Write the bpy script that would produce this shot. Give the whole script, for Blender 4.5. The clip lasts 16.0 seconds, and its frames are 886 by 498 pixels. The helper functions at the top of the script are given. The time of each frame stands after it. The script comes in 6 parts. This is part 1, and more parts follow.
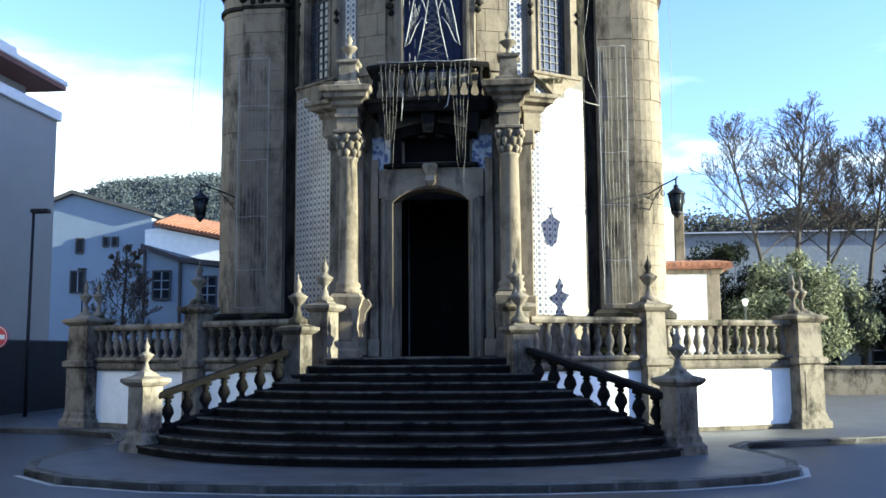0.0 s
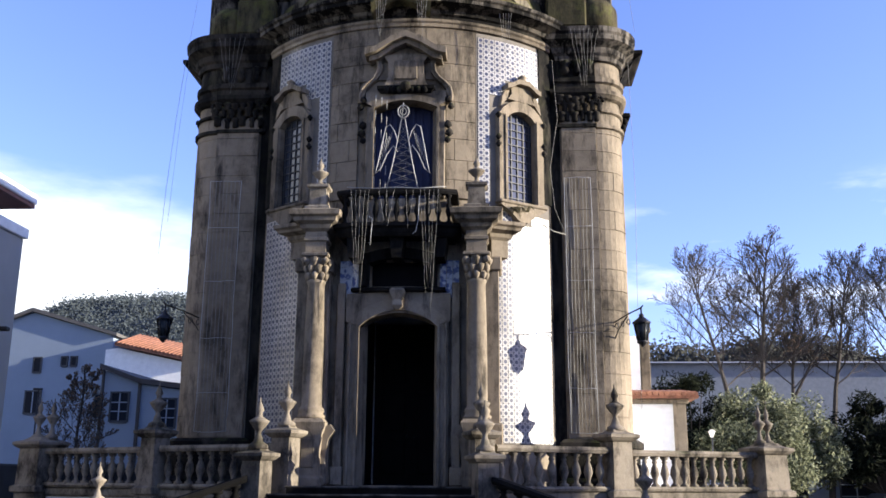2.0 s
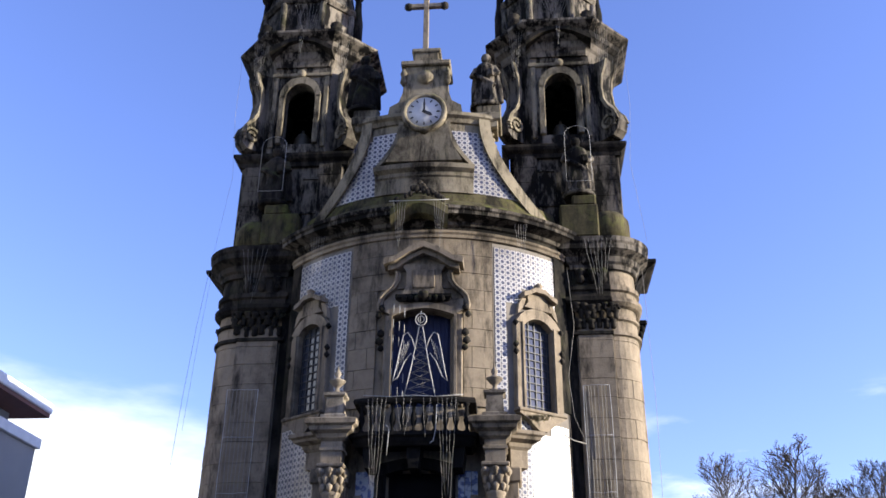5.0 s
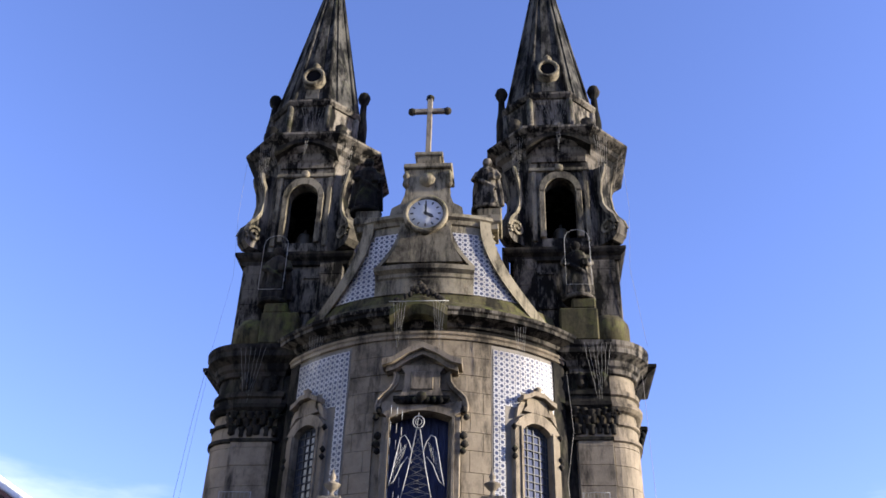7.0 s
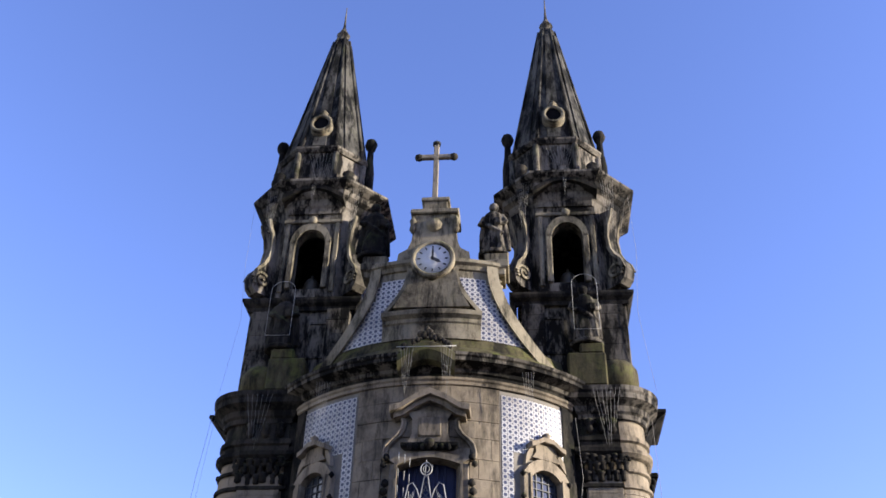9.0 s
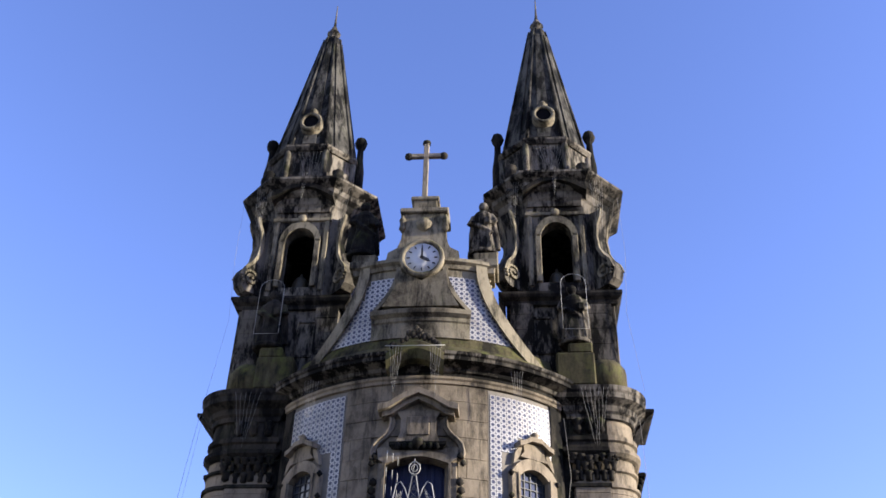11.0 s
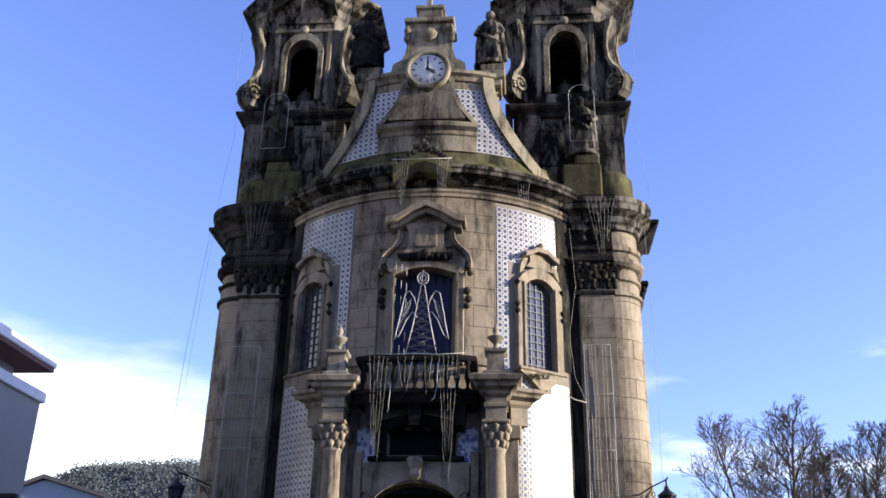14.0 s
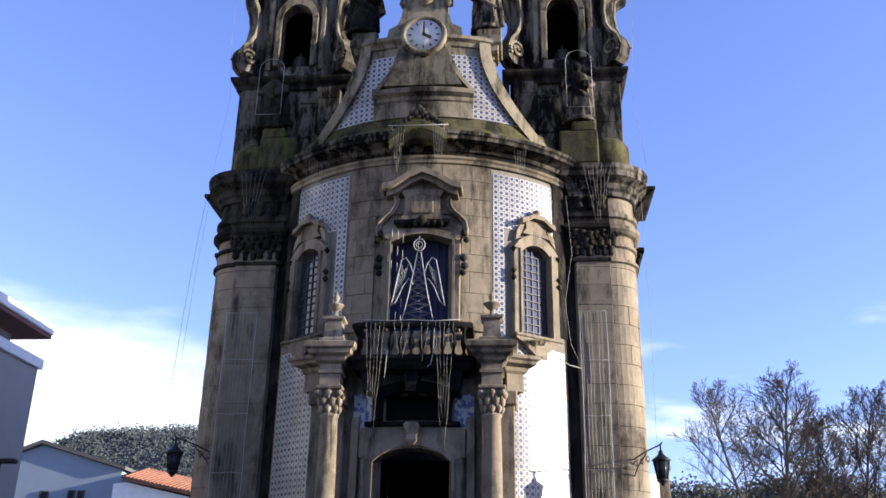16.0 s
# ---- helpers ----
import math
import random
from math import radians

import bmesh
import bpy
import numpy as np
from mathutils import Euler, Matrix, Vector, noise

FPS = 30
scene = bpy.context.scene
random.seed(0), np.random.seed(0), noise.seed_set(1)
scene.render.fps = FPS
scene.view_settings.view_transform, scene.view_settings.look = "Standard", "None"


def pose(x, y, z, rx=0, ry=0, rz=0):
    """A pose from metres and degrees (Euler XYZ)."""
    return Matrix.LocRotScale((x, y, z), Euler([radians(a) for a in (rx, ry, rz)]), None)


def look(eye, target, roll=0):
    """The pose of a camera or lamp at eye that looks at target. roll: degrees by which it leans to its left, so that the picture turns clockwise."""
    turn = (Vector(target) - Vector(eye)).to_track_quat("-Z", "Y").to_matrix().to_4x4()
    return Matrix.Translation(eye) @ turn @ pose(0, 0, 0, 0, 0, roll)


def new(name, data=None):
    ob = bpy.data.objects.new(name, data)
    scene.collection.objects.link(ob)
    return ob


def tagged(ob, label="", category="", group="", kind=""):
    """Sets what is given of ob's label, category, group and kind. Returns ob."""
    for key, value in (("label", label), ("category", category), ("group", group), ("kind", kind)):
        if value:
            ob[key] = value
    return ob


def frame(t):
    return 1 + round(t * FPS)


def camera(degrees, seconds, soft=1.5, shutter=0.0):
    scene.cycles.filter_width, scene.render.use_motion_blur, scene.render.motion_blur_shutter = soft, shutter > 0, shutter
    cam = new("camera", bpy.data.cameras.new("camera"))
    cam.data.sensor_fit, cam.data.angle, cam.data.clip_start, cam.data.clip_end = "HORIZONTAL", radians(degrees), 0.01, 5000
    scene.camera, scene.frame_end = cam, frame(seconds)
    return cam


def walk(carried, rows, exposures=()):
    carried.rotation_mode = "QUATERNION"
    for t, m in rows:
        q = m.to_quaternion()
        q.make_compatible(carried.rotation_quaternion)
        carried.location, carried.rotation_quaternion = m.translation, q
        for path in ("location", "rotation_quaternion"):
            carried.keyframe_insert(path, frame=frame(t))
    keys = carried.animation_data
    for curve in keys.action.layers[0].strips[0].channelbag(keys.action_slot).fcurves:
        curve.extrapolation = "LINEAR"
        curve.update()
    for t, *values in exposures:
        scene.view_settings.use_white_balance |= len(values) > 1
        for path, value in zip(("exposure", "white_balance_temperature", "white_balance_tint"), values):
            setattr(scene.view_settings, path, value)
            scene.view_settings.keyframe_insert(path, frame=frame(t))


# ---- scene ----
# Camera: one spot on the pavement opposite, turned by hand; yaw, pitch and roll in degrees.
EYE = (2.27, -22.0, 1.95)
TURNS = [
    (0.0, 5.67, 6.20, -0.35), (0.5, 5.25, 7.50, 0.16), (1.0, 4.32, 9.68, 0.38), (1.5, 4.28, 11.87, 0.41),
    (2.0, 3.62, 13.87, 0.36), (2.5, 3.60, 16.51, 0.30), (3.0, 3.36, 19.73, 0.03), (3.5, 4.32, 21.52, 0.07),
    (4.0, 4.39, 22.90, -0.41), (4.2, 4.43, 23.74, -0.13), (6.3, 5.03, 30.16, 1.09), (6.5, 4.63, 30.82, 1.13),
    (7.0, 5.00, 32.77, 1.62), (7.5, 5.00, 34.27, 1.74), (8.0, 5.60, 35.46, 2.13), (8.5, 5.58, 36.02, 2.04),
    (9.0, 5.62, 35.52, 1.69), (9.2, 5.21, 35.30, 1.68), (11.3, 4.82, 35.50, 1.55), (11.5, 4.82, 34.71, 1.53),
    (12.0, 4.01, 31.80, 1.27), (12.5, 4.86, 29.22, 1.56), (13.0, 4.81, 27.27, 1.26), (13.5, 4.78, 24.96, 1.22),
    (14.0, 4.99, 24.04, 1.13), (14.5, 4.91, 23.68, 1.05), (15.0, 4.72, 22.93, 0.40), (15.5, 5.06, 22.70, 0.67),
    (16.0, 4.70, 22.00, 1.01),
]
cam = camera(50.82, 16.0, soft=1.6)
walk(cam, [(t, pose(*EYE, 90 + pitch, 0, yaw) @ pose(0, 0, 0, 0, 0, roll)) for t, yaw, pitch, roll in TURNS],
     [(0.0, 2.35, 6250, -9), (0.6, 2.18, 6350, -7), (1.2, 1.92, 6500, 8), (2.5, 1.8, 6500, 10), (16.0, 1.84, 6500, 10)])

# Light: a low winter afternoon sun from the right, and the sky.
SUN_AZ, SUN_EL = 84.0, 11.5          # degrees to the right of the facade's normal; above the horizon
sx, sy = math.sin(radians(SUN_AZ)), -math.cos(radians(SUN_AZ))
sun = new("sun", bpy.data.lights.new("sun", "SUN"))
sun.data.energy, sun.data.angle, sun.data.color = 4.3, radians(0.53), (1.0, 0.91, 0.77)
sun.matrix_world = look((60 * sx, 60 * sy, 60 * math.tan(radians(SUN_EL))), (0, 0, 0))

world = bpy.data.worlds.new("sky")
scene.world = world
world.use_nodes = True
wn, wl = world.node_tree.nodes, world.node_tree.links
wn.clear()
sky = wn.new("ShaderNodeTexSky")
sky.sky_type, sky.sun_disc = "NISHITA", False
sky.sun_elevation, sky.sun_rotation = radians(SUN_EL + 4), math.atan2(sx, sy)
sky.air_density, sky.dust_density, sky.ozone_density = 1.0, 0.4, 3.0
wbg, wout = wn.new("ShaderNodeBackground"), wn.new("ShaderNodeOutputWorld")
wbg.inputs["Strength"].default_value = 0.085


def wnode(kind, **props):
    n = wn.new(kind)
    for k, v in props.items():
        n.inputs[k].default_value = v
    return n


def wmap(value, lo, hi):
    n = wnode("ShaderNodeMapRange")
    n.interpolation_type = "SMOOTHSTEP"
    n.inputs[1].default_value, n.inputs[2].default_value = lo, hi
    wl.new(value, n.inputs[0])
    return n.outputs[0]


def wmath(op, a, b):
    n = wn.new("ShaderNodeMath")
    n.operation = op
    for i, v in enumerate((a, b)):
        if isinstance(v, float):
            n.inputs[i].default_value = v
        else:
            wl.new(v, n.inputs[i])
    return n.outputs[0]


# deeper blue, a bright cloud bank low on one side and thin shreds on the other
hue = wnode("ShaderNodeHueSaturation", Saturation=1.0)
wl.new(sky.outputs[0], hue.inputs["Color"])
tint = wn.new("ShaderNodeMix")
tint.data_type, tint.blend_type = "RGBA", "MULTIPLY"
tint.inputs[0].default_value = 1.0
tint.inputs[7].default_value = (1.08, 0.97, 1.38, 1)
wl.new(hue.outputs[0], tint.inputs[6])
way = wn.new("ShaderNodeTexCoord").outputs["Generated"]
xyz = wn.new("ShaderNodeSeparateXYZ")
wl.new(way, xyz.inputs[0])
flat_way = wnode("ShaderNodeMapping", Scale=(3.0, 3.0, 11.0))
wl.new(way, flat_way.inputs[0])
puff = wnode("ShaderNodeTexNoise", Scale=1.6, Detail=6.0, Roughness=0.55)
wl.new(flat_way.outputs[0], puff.inputs["Vector"])
rise = wmath("SUBTRACT", wmath("ADD", xyz.outputs[2], wmath("MULTIPLY", puff.outputs[0], -0.16)), wmath("MULTIPLY", xyz.outputs[0], -0.28))
bank = wmath("MULTIPLY", wmap(rise, 0.11, 0.005), wmap(xyz.outputs[0], -0.12, -0.3))
shred = wmath("MULTIPLY", wmap(puff.outputs[0], 0.5, 0.66), wmath("MULTIPLY", wmap(xyz.outputs[2], 0.12, 0.2), wmap(xyz.outputs[2], 0.31, 0.25)))
shred = wmath("MULTIPLY", shred, wmap(xyz.outputs[0], 0.08, 0.2))
cloud = wn.new("ShaderNodeMix")
cloud.data_type = "RGBA"
cloud.inputs[7].default_value = (5.3, 5.6, 6.1, 1)
wl.new(wmath("MAXIMUM", bank, wmath("MULTIPLY", shred, 0.85)), cloud.inputs[0])
wl.new(tint.outputs[2], cloud.inputs[6])
wl.new(cloud.outputs[2], wbg.inputs[0])
wl.new(wbg.outputs[0], wout.inputs[0])


# ---- materials ----
class Mat:
    """A small builder for node materials."""

    def __init__(self, name, rough=0.8, metal=0.0, spec=0.5):
        self.m = bpy.data.materials.new(name)
        self.m.use_nodes = True
        self.n, self.l = self.m.node_tree.nodes, self.m.node_tree.links
        self.b = self.n["Principled BSDF"]
        self.b.inputs["Roughness"].default_value = rough
        self.b.inputs["Metallic"].default_value = metal
        self.b.inputs["Specular IOR Level"].default_value = spec
        self.co = self.n.new("ShaderNodeTexCoord").outputs["Object"]
        self.geo = self.n.new("ShaderNodeNewGeometry")

    def noise(self, scale, detail=4.0, rough=0.6, vec=None, stretch=None):
        t = self.n.new("ShaderNodeTexNoise")
        t.inputs["Scale"].default_value, t.inputs["Detail"].default_value = scale, detail
        t.inputs["Roughness"].default_value = rough
        v = vec or self.geo.outputs["Position"]
        if stretch:
            mp = self.n.new("ShaderNodeMapping")
            mp.inputs["Scale"].default_value = stretch
            self.l.new(v, mp.inputs[0])
            v = mp.outputs[0]
        self.l.new(v, t.inputs["Vector"])
        return t.outputs["Fac"]

    def ramp(self, fac, stops):
        r = self.n.new("ShaderNodeValToRGB")
        while len(r.color_ramp.elements) < len(stops):
            r.color_ramp.elements.new(0.5)
        for e, (p, c) in zip(r.color_ramp.elements, stops):
            e.position, e.color = p, (*c, 1) if len(c) == 3 else c
        self.l.new(fac, r.inputs[0])
        return r.outputs[0]

    def mask(self, fac, lo, hi):
        r = self.n.new("ShaderNodeMapRange")
        r.inputs[1].default_value, r.inputs[2].default_value = lo, hi
        self.l.new(fac, r.inputs[0])
        return r.outputs[0]

    def math(self, op, a, b=None):
        r = self.n.new("ShaderNodeMath")
        r.operation = op
        for i, v in enumerate((a, b)):
            if v is None:
                continue
            if isinstance(v, (int, float)):
                r.inputs[i].default_value = v
            else:
                self.l.new(v, r.inputs[i])
        return r.outputs[0]

    def mix(self, fac, a, b, how="MIX"):
        r = self.n.new("ShaderNodeMix")
        r.data_type, r.blend_type = "RGBA", how
        for i, v in ((0, fac), (6, a), (7, b)):
            if isinstance(v, (int, float)):
                r.inputs[i].default_value = v
            elif isinstance(v, tuple):
                r.inputs[i].default_value = (*v, 1)
            else:
                self.l.new(v, r.inputs[i])
        return r.outputs[2]

    def color(self, c):
        if isinstance(c, tuple):
            self.b.inputs["Base Color"].default_value = (*c, 1)
        else:
            self.l.new(c, self.b.inputs["Base Color"])
        return self

    def rough(self, fac):
        self.l.new(fac, self.b.inputs["Roughness"])
        return self

    def bump(self, fac, strength=0.3, dist=0.02):
        b = self.n.new("ShaderNodeBump")
        b.inputs["Strength"].default_value, b.inputs["Distance"].default_value = strength, dist
        self.l.new(fac, b.inputs["Height"])
        self.l.new(b.outputs[0], self.b.inputs["Normal"])
        return self

    def island(self):
        return self.geo.outputs["Random Per Island"]

    def random(self):
        return self.n.new("ShaderNodeObjectInfo").outputs["Random"]


def granite(name, light, mid, dark, soot, soot_lo=0.48, soot_hi=0.62, moss=0.0, rough=0.9, run=(1.9, 1.9, 0.5)):
    """Weathered granite: large tone patches, vertical soot runs, lichen and a fine grain."""
    m = Mat(name, rough, 0, 0.12)
    tone = m.ramp(m.noise(0.9, 5, 0.65), [(0.3, mid), (0.68, light)])
    runs = m.noise(1.5, 6, 0.72, stretch=run)
    tone = m.mix(m.mask(runs, soot_lo, soot_hi), tone, dark)
    blot = m.noise(0.45, 6, 0.7)
    tone = m.mix(m.math("MULTIPLY", m.mask(blot, 0.5, 0.66), soot), tone, tuple(v * 0.5 for v in dark))
    if moss:
        green = m.mask(m.noise(2.2, 5, 0.7), 0.5, 0.72)
        up = m.n.new("ShaderNodeSeparateXYZ")
        m.l.new(m.geo.outputs["Normal"], up.inputs[0])
        green = m.math("MULTIPLY", green, m.math("MULTIPLY", m.mask(up.outputs[2], -0.1 if moss < 1 else -1.2, 0.5), moss))
        tone = m.mix(green, tone, (0.085, 0.095, 0.022))
    grain = m.noise(55, 3, 0.7)
    tone = m.mix(0.35, tone, m.ramp(grain, [(0.3, (0.25, 0.25, 0.25)), (0.7, (0.75, 0.75, 0.75))]), "SOFT_LIGHT")
    tone = m.mix(m.math("MULTIPLY", m.island(), 0.28), tone, dark)
    m.color(tone).bump(m.math("ADD", m.noise(9, 6, 0.7), m.math("MULTIPLY", grain, 0.35)), 0.5, 0.03)
    return m.m


M_STONE = granite("granite_warm", (0.31, 0.257, 0.188), (0.165, 0.137, 0.1), (0.022, 0.019, 0.015), 0.8, 0.5, 0.7)
# sooty granite, lowered further so that parts in shade come out black
M_SOOT_SHADE = granite("granite_sooty_shade", (0.05, 0.043, 0.034), (0.016, 0.0145, 0.012), (0.003, 0.003, 0.003), 1.0, 0.42, 0.56, moss=0.6)
M_MOSS = granite("granite_mossy", (0.1037, 0.08928, 0.04896), (0.0576, 0.05184, 0.02304), (0.01267, 0.01152, 0.007488), 0.8, 0.42, 0.62, moss=1.0)
M_TOWER = granite("granite_tower", (0.225, 0.2, 0.163), (0.06, 0.053, 0.044), (0.0035, 0.0033, 0.003), 1.0, 0.43, 0.55, moss=0.3)
# near-black granite: the shade on risers and stair rails is in the colour
M_STEP = granite("granite_steps_shade", (0.0136, 0.012, 0.01), (0.006, 0.0056, 0.0048), (0.002, 0.002, 0.002), 0.8, 0.40, 0.6, run=(1.5, 1.5, 1.5))
# paler stone for the step edges, standing in for sun that grazes them
M_NOSE = granite("granite_lit_edge", (0.19, 0.168, 0.142), (0.075, 0.066, 0.056), (0.012, 0.011, 0.01), 0.7, 0.46, 0.62, run=(1.5, 1.5, 1.5))
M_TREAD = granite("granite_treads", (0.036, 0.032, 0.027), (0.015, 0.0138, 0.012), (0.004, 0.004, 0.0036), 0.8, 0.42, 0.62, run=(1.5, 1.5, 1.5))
M_LOW = granite("granite_posts", (0.31, 0.268, 0.208), (0.155, 0.132, 0.102), (0.028, 0.024, 0.019), 0.75, 0.46, 0.65, moss=0.3, run=(1.4, 1.4, 0.8))

# near-black granite for the balcony and the lobed surround
M_NEARBLACK = granite("granite_near_black", (0.018, 0.016, 0.014), (0.008, 0.0075, 0.007), (0.003, 0.003, 0.003), 1.0, 0.4, 0.58)
M_GABLE = granite("granite_gable", (0.28, 0.245, 0.18), (0.14, 0.122, 0.086), (0.016, 0.014, 0.011), 1.0, 0.46, 0.63, moss=0.95)


def plain(name, c, rough=0.7, metal=0.0, var=0.25, scale=3.0, bump=0.15):
    m = Mat(name, rough, metal)
    n = m.noise(scale, 5, 0.65)
    m.color(m.ramp(n, [(0.3, tuple(v * (1 - var) for v in c)), (0.7, tuple(min(1, v * (1 + var * 0.4)) for v in c))]))
    if bump:
        m.bump(m.noise(scale * 12, 4, 0.6), bump, 0.01)
    return m.m


M_WHITE = plain("white_plaster", (0.80, 0.80, 0.78), 0.85, var=0.12)
M_PLASTER = plain("grey_plaster", (0.5, 0.5, 0.5), 0.85, var=0.1)
M_ROAD = plain("asphalt", (0.024, 0.026, 0.030), 0.5, var=0.4, scale=0.8, bump=0.4)
M_PAVE = plain("paving", (0.06, 0.059, 0.057), 0.6, var=0.55, scale=1.5, bump=0.3)
# near-black colour stands in for the darkness inside doorway, belfry and oculus
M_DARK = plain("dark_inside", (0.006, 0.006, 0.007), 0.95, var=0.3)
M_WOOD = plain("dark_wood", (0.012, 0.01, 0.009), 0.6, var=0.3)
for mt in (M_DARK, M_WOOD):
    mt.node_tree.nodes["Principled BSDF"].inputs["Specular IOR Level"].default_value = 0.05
M_IRON = plain("black_iron", (0.02, 0.02, 0.022), 0.5, 0.6, var=0.3, bump=0)
M_ROOF = plain("clay_tiles", (0.27, 0.115, 0.065), 0.85, var=0.5, scale=4)
M_BLUE = plain("blue_cloth", (0.007, 0.014, 0.055), 0.8, var=0.35, scale=2.0)
M_ROPE = plain("light_rope", (0.3, 0.3, 0.29), 0.5, var=0.1, bump=0)
M_STRING = plain("light_string", (0.17, 0.165, 0.15), 0.6, var=0.15, bump=0)
M_GLASS = Mat("window_glass", 0.1, 0, 0.7).color((0.03, 0.036, 0.05)).m
M_PANE = Mat("house_pane", 0.35, 0, 0.08).color((0.01, 0.013, 0.02)).m
M_LEAD = plain("lead_bars", (0.022, 0.025, 0.03), 0.6, var=0.2, bump=0)
M_BARK = plain("bark", (0.045, 0.037, 0.031), 0.9, var=0.4, scale=8)


# ---- building helpers ----
def part(name, bm, material, parent=None, label=""):
    """Links a bmesh as one mesh object, under a thing or a part if given."""
    me = bpy.data.meshes.new(name)
    bm.normal_update()
    bm.to_mesh(me)
    bm.free()
    me.materials.append(material)
    ob = new(name, me)
    if parent:
        ob.parent = parent
    if label:
        ob["label"] = label
    return ob


def thing(name, label, category, at=(0, 0, 0), turn=0.0, group="", kind=""):
    ob = tagged(new(name), label, category, group, kind)
    ob.matrix_basis = pose(*at, 0, 0, turn)
    return ob


def block(bm, x0, x1, y0, y1, z0, z1, bevel=0.0, m=None):
    mat = Matrix.Translation(((x0 + x1) / 2, (y0 + y1) / 2, (z0 + z1) / 2)) @ Matrix.Diagonal((x1 - x0, y1 - y0, z1 - z0, 1))
    r = bmesh.ops.create_cube(bm, size=1.0, matrix=(m or Matrix()) @ mat)
    if bevel:
        es = list({e for v in r["verts"] for e in v.link_edges})
        bmesh.ops.bevel(bm, geom=es, offset=bevel, segments=1, affect="EDGES")


def lathe(bm, prof, segs=12, at=(0, 0, 0), square=False, m=None):
    """Turns a profile of (radius, height) about the vertical; square gives a four-sided piece."""
    n = 4 if square else segs
    k = math.sqrt(2) if square else 1.0
    rings = []
    base = (m or Matrix()) @ Matrix.Translation(at)
    for r, z in prof:
        ring = []
        for i in range(n):
            a = 2 * math.pi * (i + (0.5 if square else 0)) / n
            ring.append(bm.verts.new(base @ Vector((r * k * math.cos(a), r * k * math.sin(a), z))))
        rings.append(ring)
    for a, b in zip(rings, rings[1:]):
        for i in range(n):
            f = bm.faces.new((a[i], a[(i + 1) % n], b[(i + 1) % n], b[i]))
            f.smooth = not square
    bm.faces.new(rings[0][::-1])
    bm.faces.new(rings[-1])


def prism(bm, pts, lo, hi, axis="z", m=None):
    """Extrudes an outline: axis z takes (x, y) points, axis y takes (x, z) points."""
    m = m or Matrix()
    put = (lambda p, h: Vector((p[0], p[1], h))) if axis == "z" else (lambda p, h: Vector((p[0], h, p[1])))
    a = [bm.verts.new(m @ put(p, lo)) for p in pts]
    b = [bm.verts.new(m @ put(p, hi)) for p in pts]
    n = len(pts)
    fs = [bm.faces.new(a), bm.faces.new(b)]
    for i in range(n):
        fs.append(bm.faces.new((a[i], a[(i + 1) % n], b[(i + 1) % n], b[i])))
    bmesh.ops.recalc_face_normals(bm, faces=fs)


def mitred(path, closed):
    """Outward unit offsets (to the right of the way) for each point of a plan path."""
    n, out = len(path), []
    for i in range(n):
        ds = []
        for a, b in ((i - 1, i), (i, i + 1)):
            if closed or (0 <= a and b < n):
                p, q = path[a % n], path[b % n]
                l = math.hypot(q[0] - p[0], q[1] - p[1]) or 1
                ds.append(((q[1] - p[1]) / l, -(q[0] - p[0]) / l))
        if len(ds) == 1:
            out.append(ds[0])
        else:
            s = (ds[0][0] + ds[1][0], ds[0][1] + ds[1][1])
            k = max(0.35, (s[0] ** 2 + s[1] ** 2) / 2)
            out.append((s[0] / k, s[1] / k))
    return out


def moulding(bm, path, prof, closed=False, m=None, lift=None):
    """Sweeps a profile of (outward, height) along a plan path; the back is closed too."""
    m = m or Matrix()
    offs = mitred(path, closed)
    rows = [[bm.verts.new(m @ Vector((p[0] + o[0] * d, p[1] + o[1] * d, z + (lift(i) if lift else 0)))) for d, z in prof]
            for i, (p, o) in enumerate(zip(path, offs))]
    n, k = len(rows), len(prof)
    fs = []
    for i in range(n if closed else n - 1):
        a, b = rows[i], rows[(i + 1) % n]
        for j in range(k):
            fs.append(bm.faces.new((a[j], b[j], b[(j + 1) % k], a[(j + 1) % k])))
    if not closed:
        fs += [bm.faces.new(rows[0]), bm.faces.new(rows[-1][::-1])]
    bmesh.ops.recalc_face_normals(bm, faces=fs)


def tube(bm, pts, r, segs=5, r_end=None):
    """A round rod along points."""
    pts = [Vector(p) for p in pts]
    rings = []
    for i, p in enumerate(pts):
        d = (pts[min(i + 1, len(pts) - 1)] - pts[max(i - 1, 0)]).normalized()
        u = d.cross(Vector((0.31, 0.95, 0.05))).normalized()
        v = d.cross(u)
        rr = r if r_end is None else r + (r_end - r) * i / (len(pts) - 1)
        rings.append([bm.verts.new(p + rr * (math.cos(2 * math.pi * j / segs) * u + math.sin(2 * math.pi * j / segs) * v)) for j in range(segs)])
    for a, b in zip(rings, rings[1:]):
        for j in range(segs):
            bm.faces.new((a[j], a[(j + 1) % segs], b[(j + 1) % segs], b[j])).smooth = True
    bm.faces.new(rings[0][::-1])
    bm.faces.new(rings[-1])


def arc(x0, x1, n, f):
    return [f(x0 + (x1 - x0) * i / n) for i in range(n + 1)]

# ---- ground ----
bm = bmesh.new()
prism(bm, [(-700, -120), (700, -120), (700, 900), (-700, 900)], -0.6, 0.0)
tagged(part("ground", bm, M_ROAD), "dark damp asphalt roadway", "road", kind="structure")
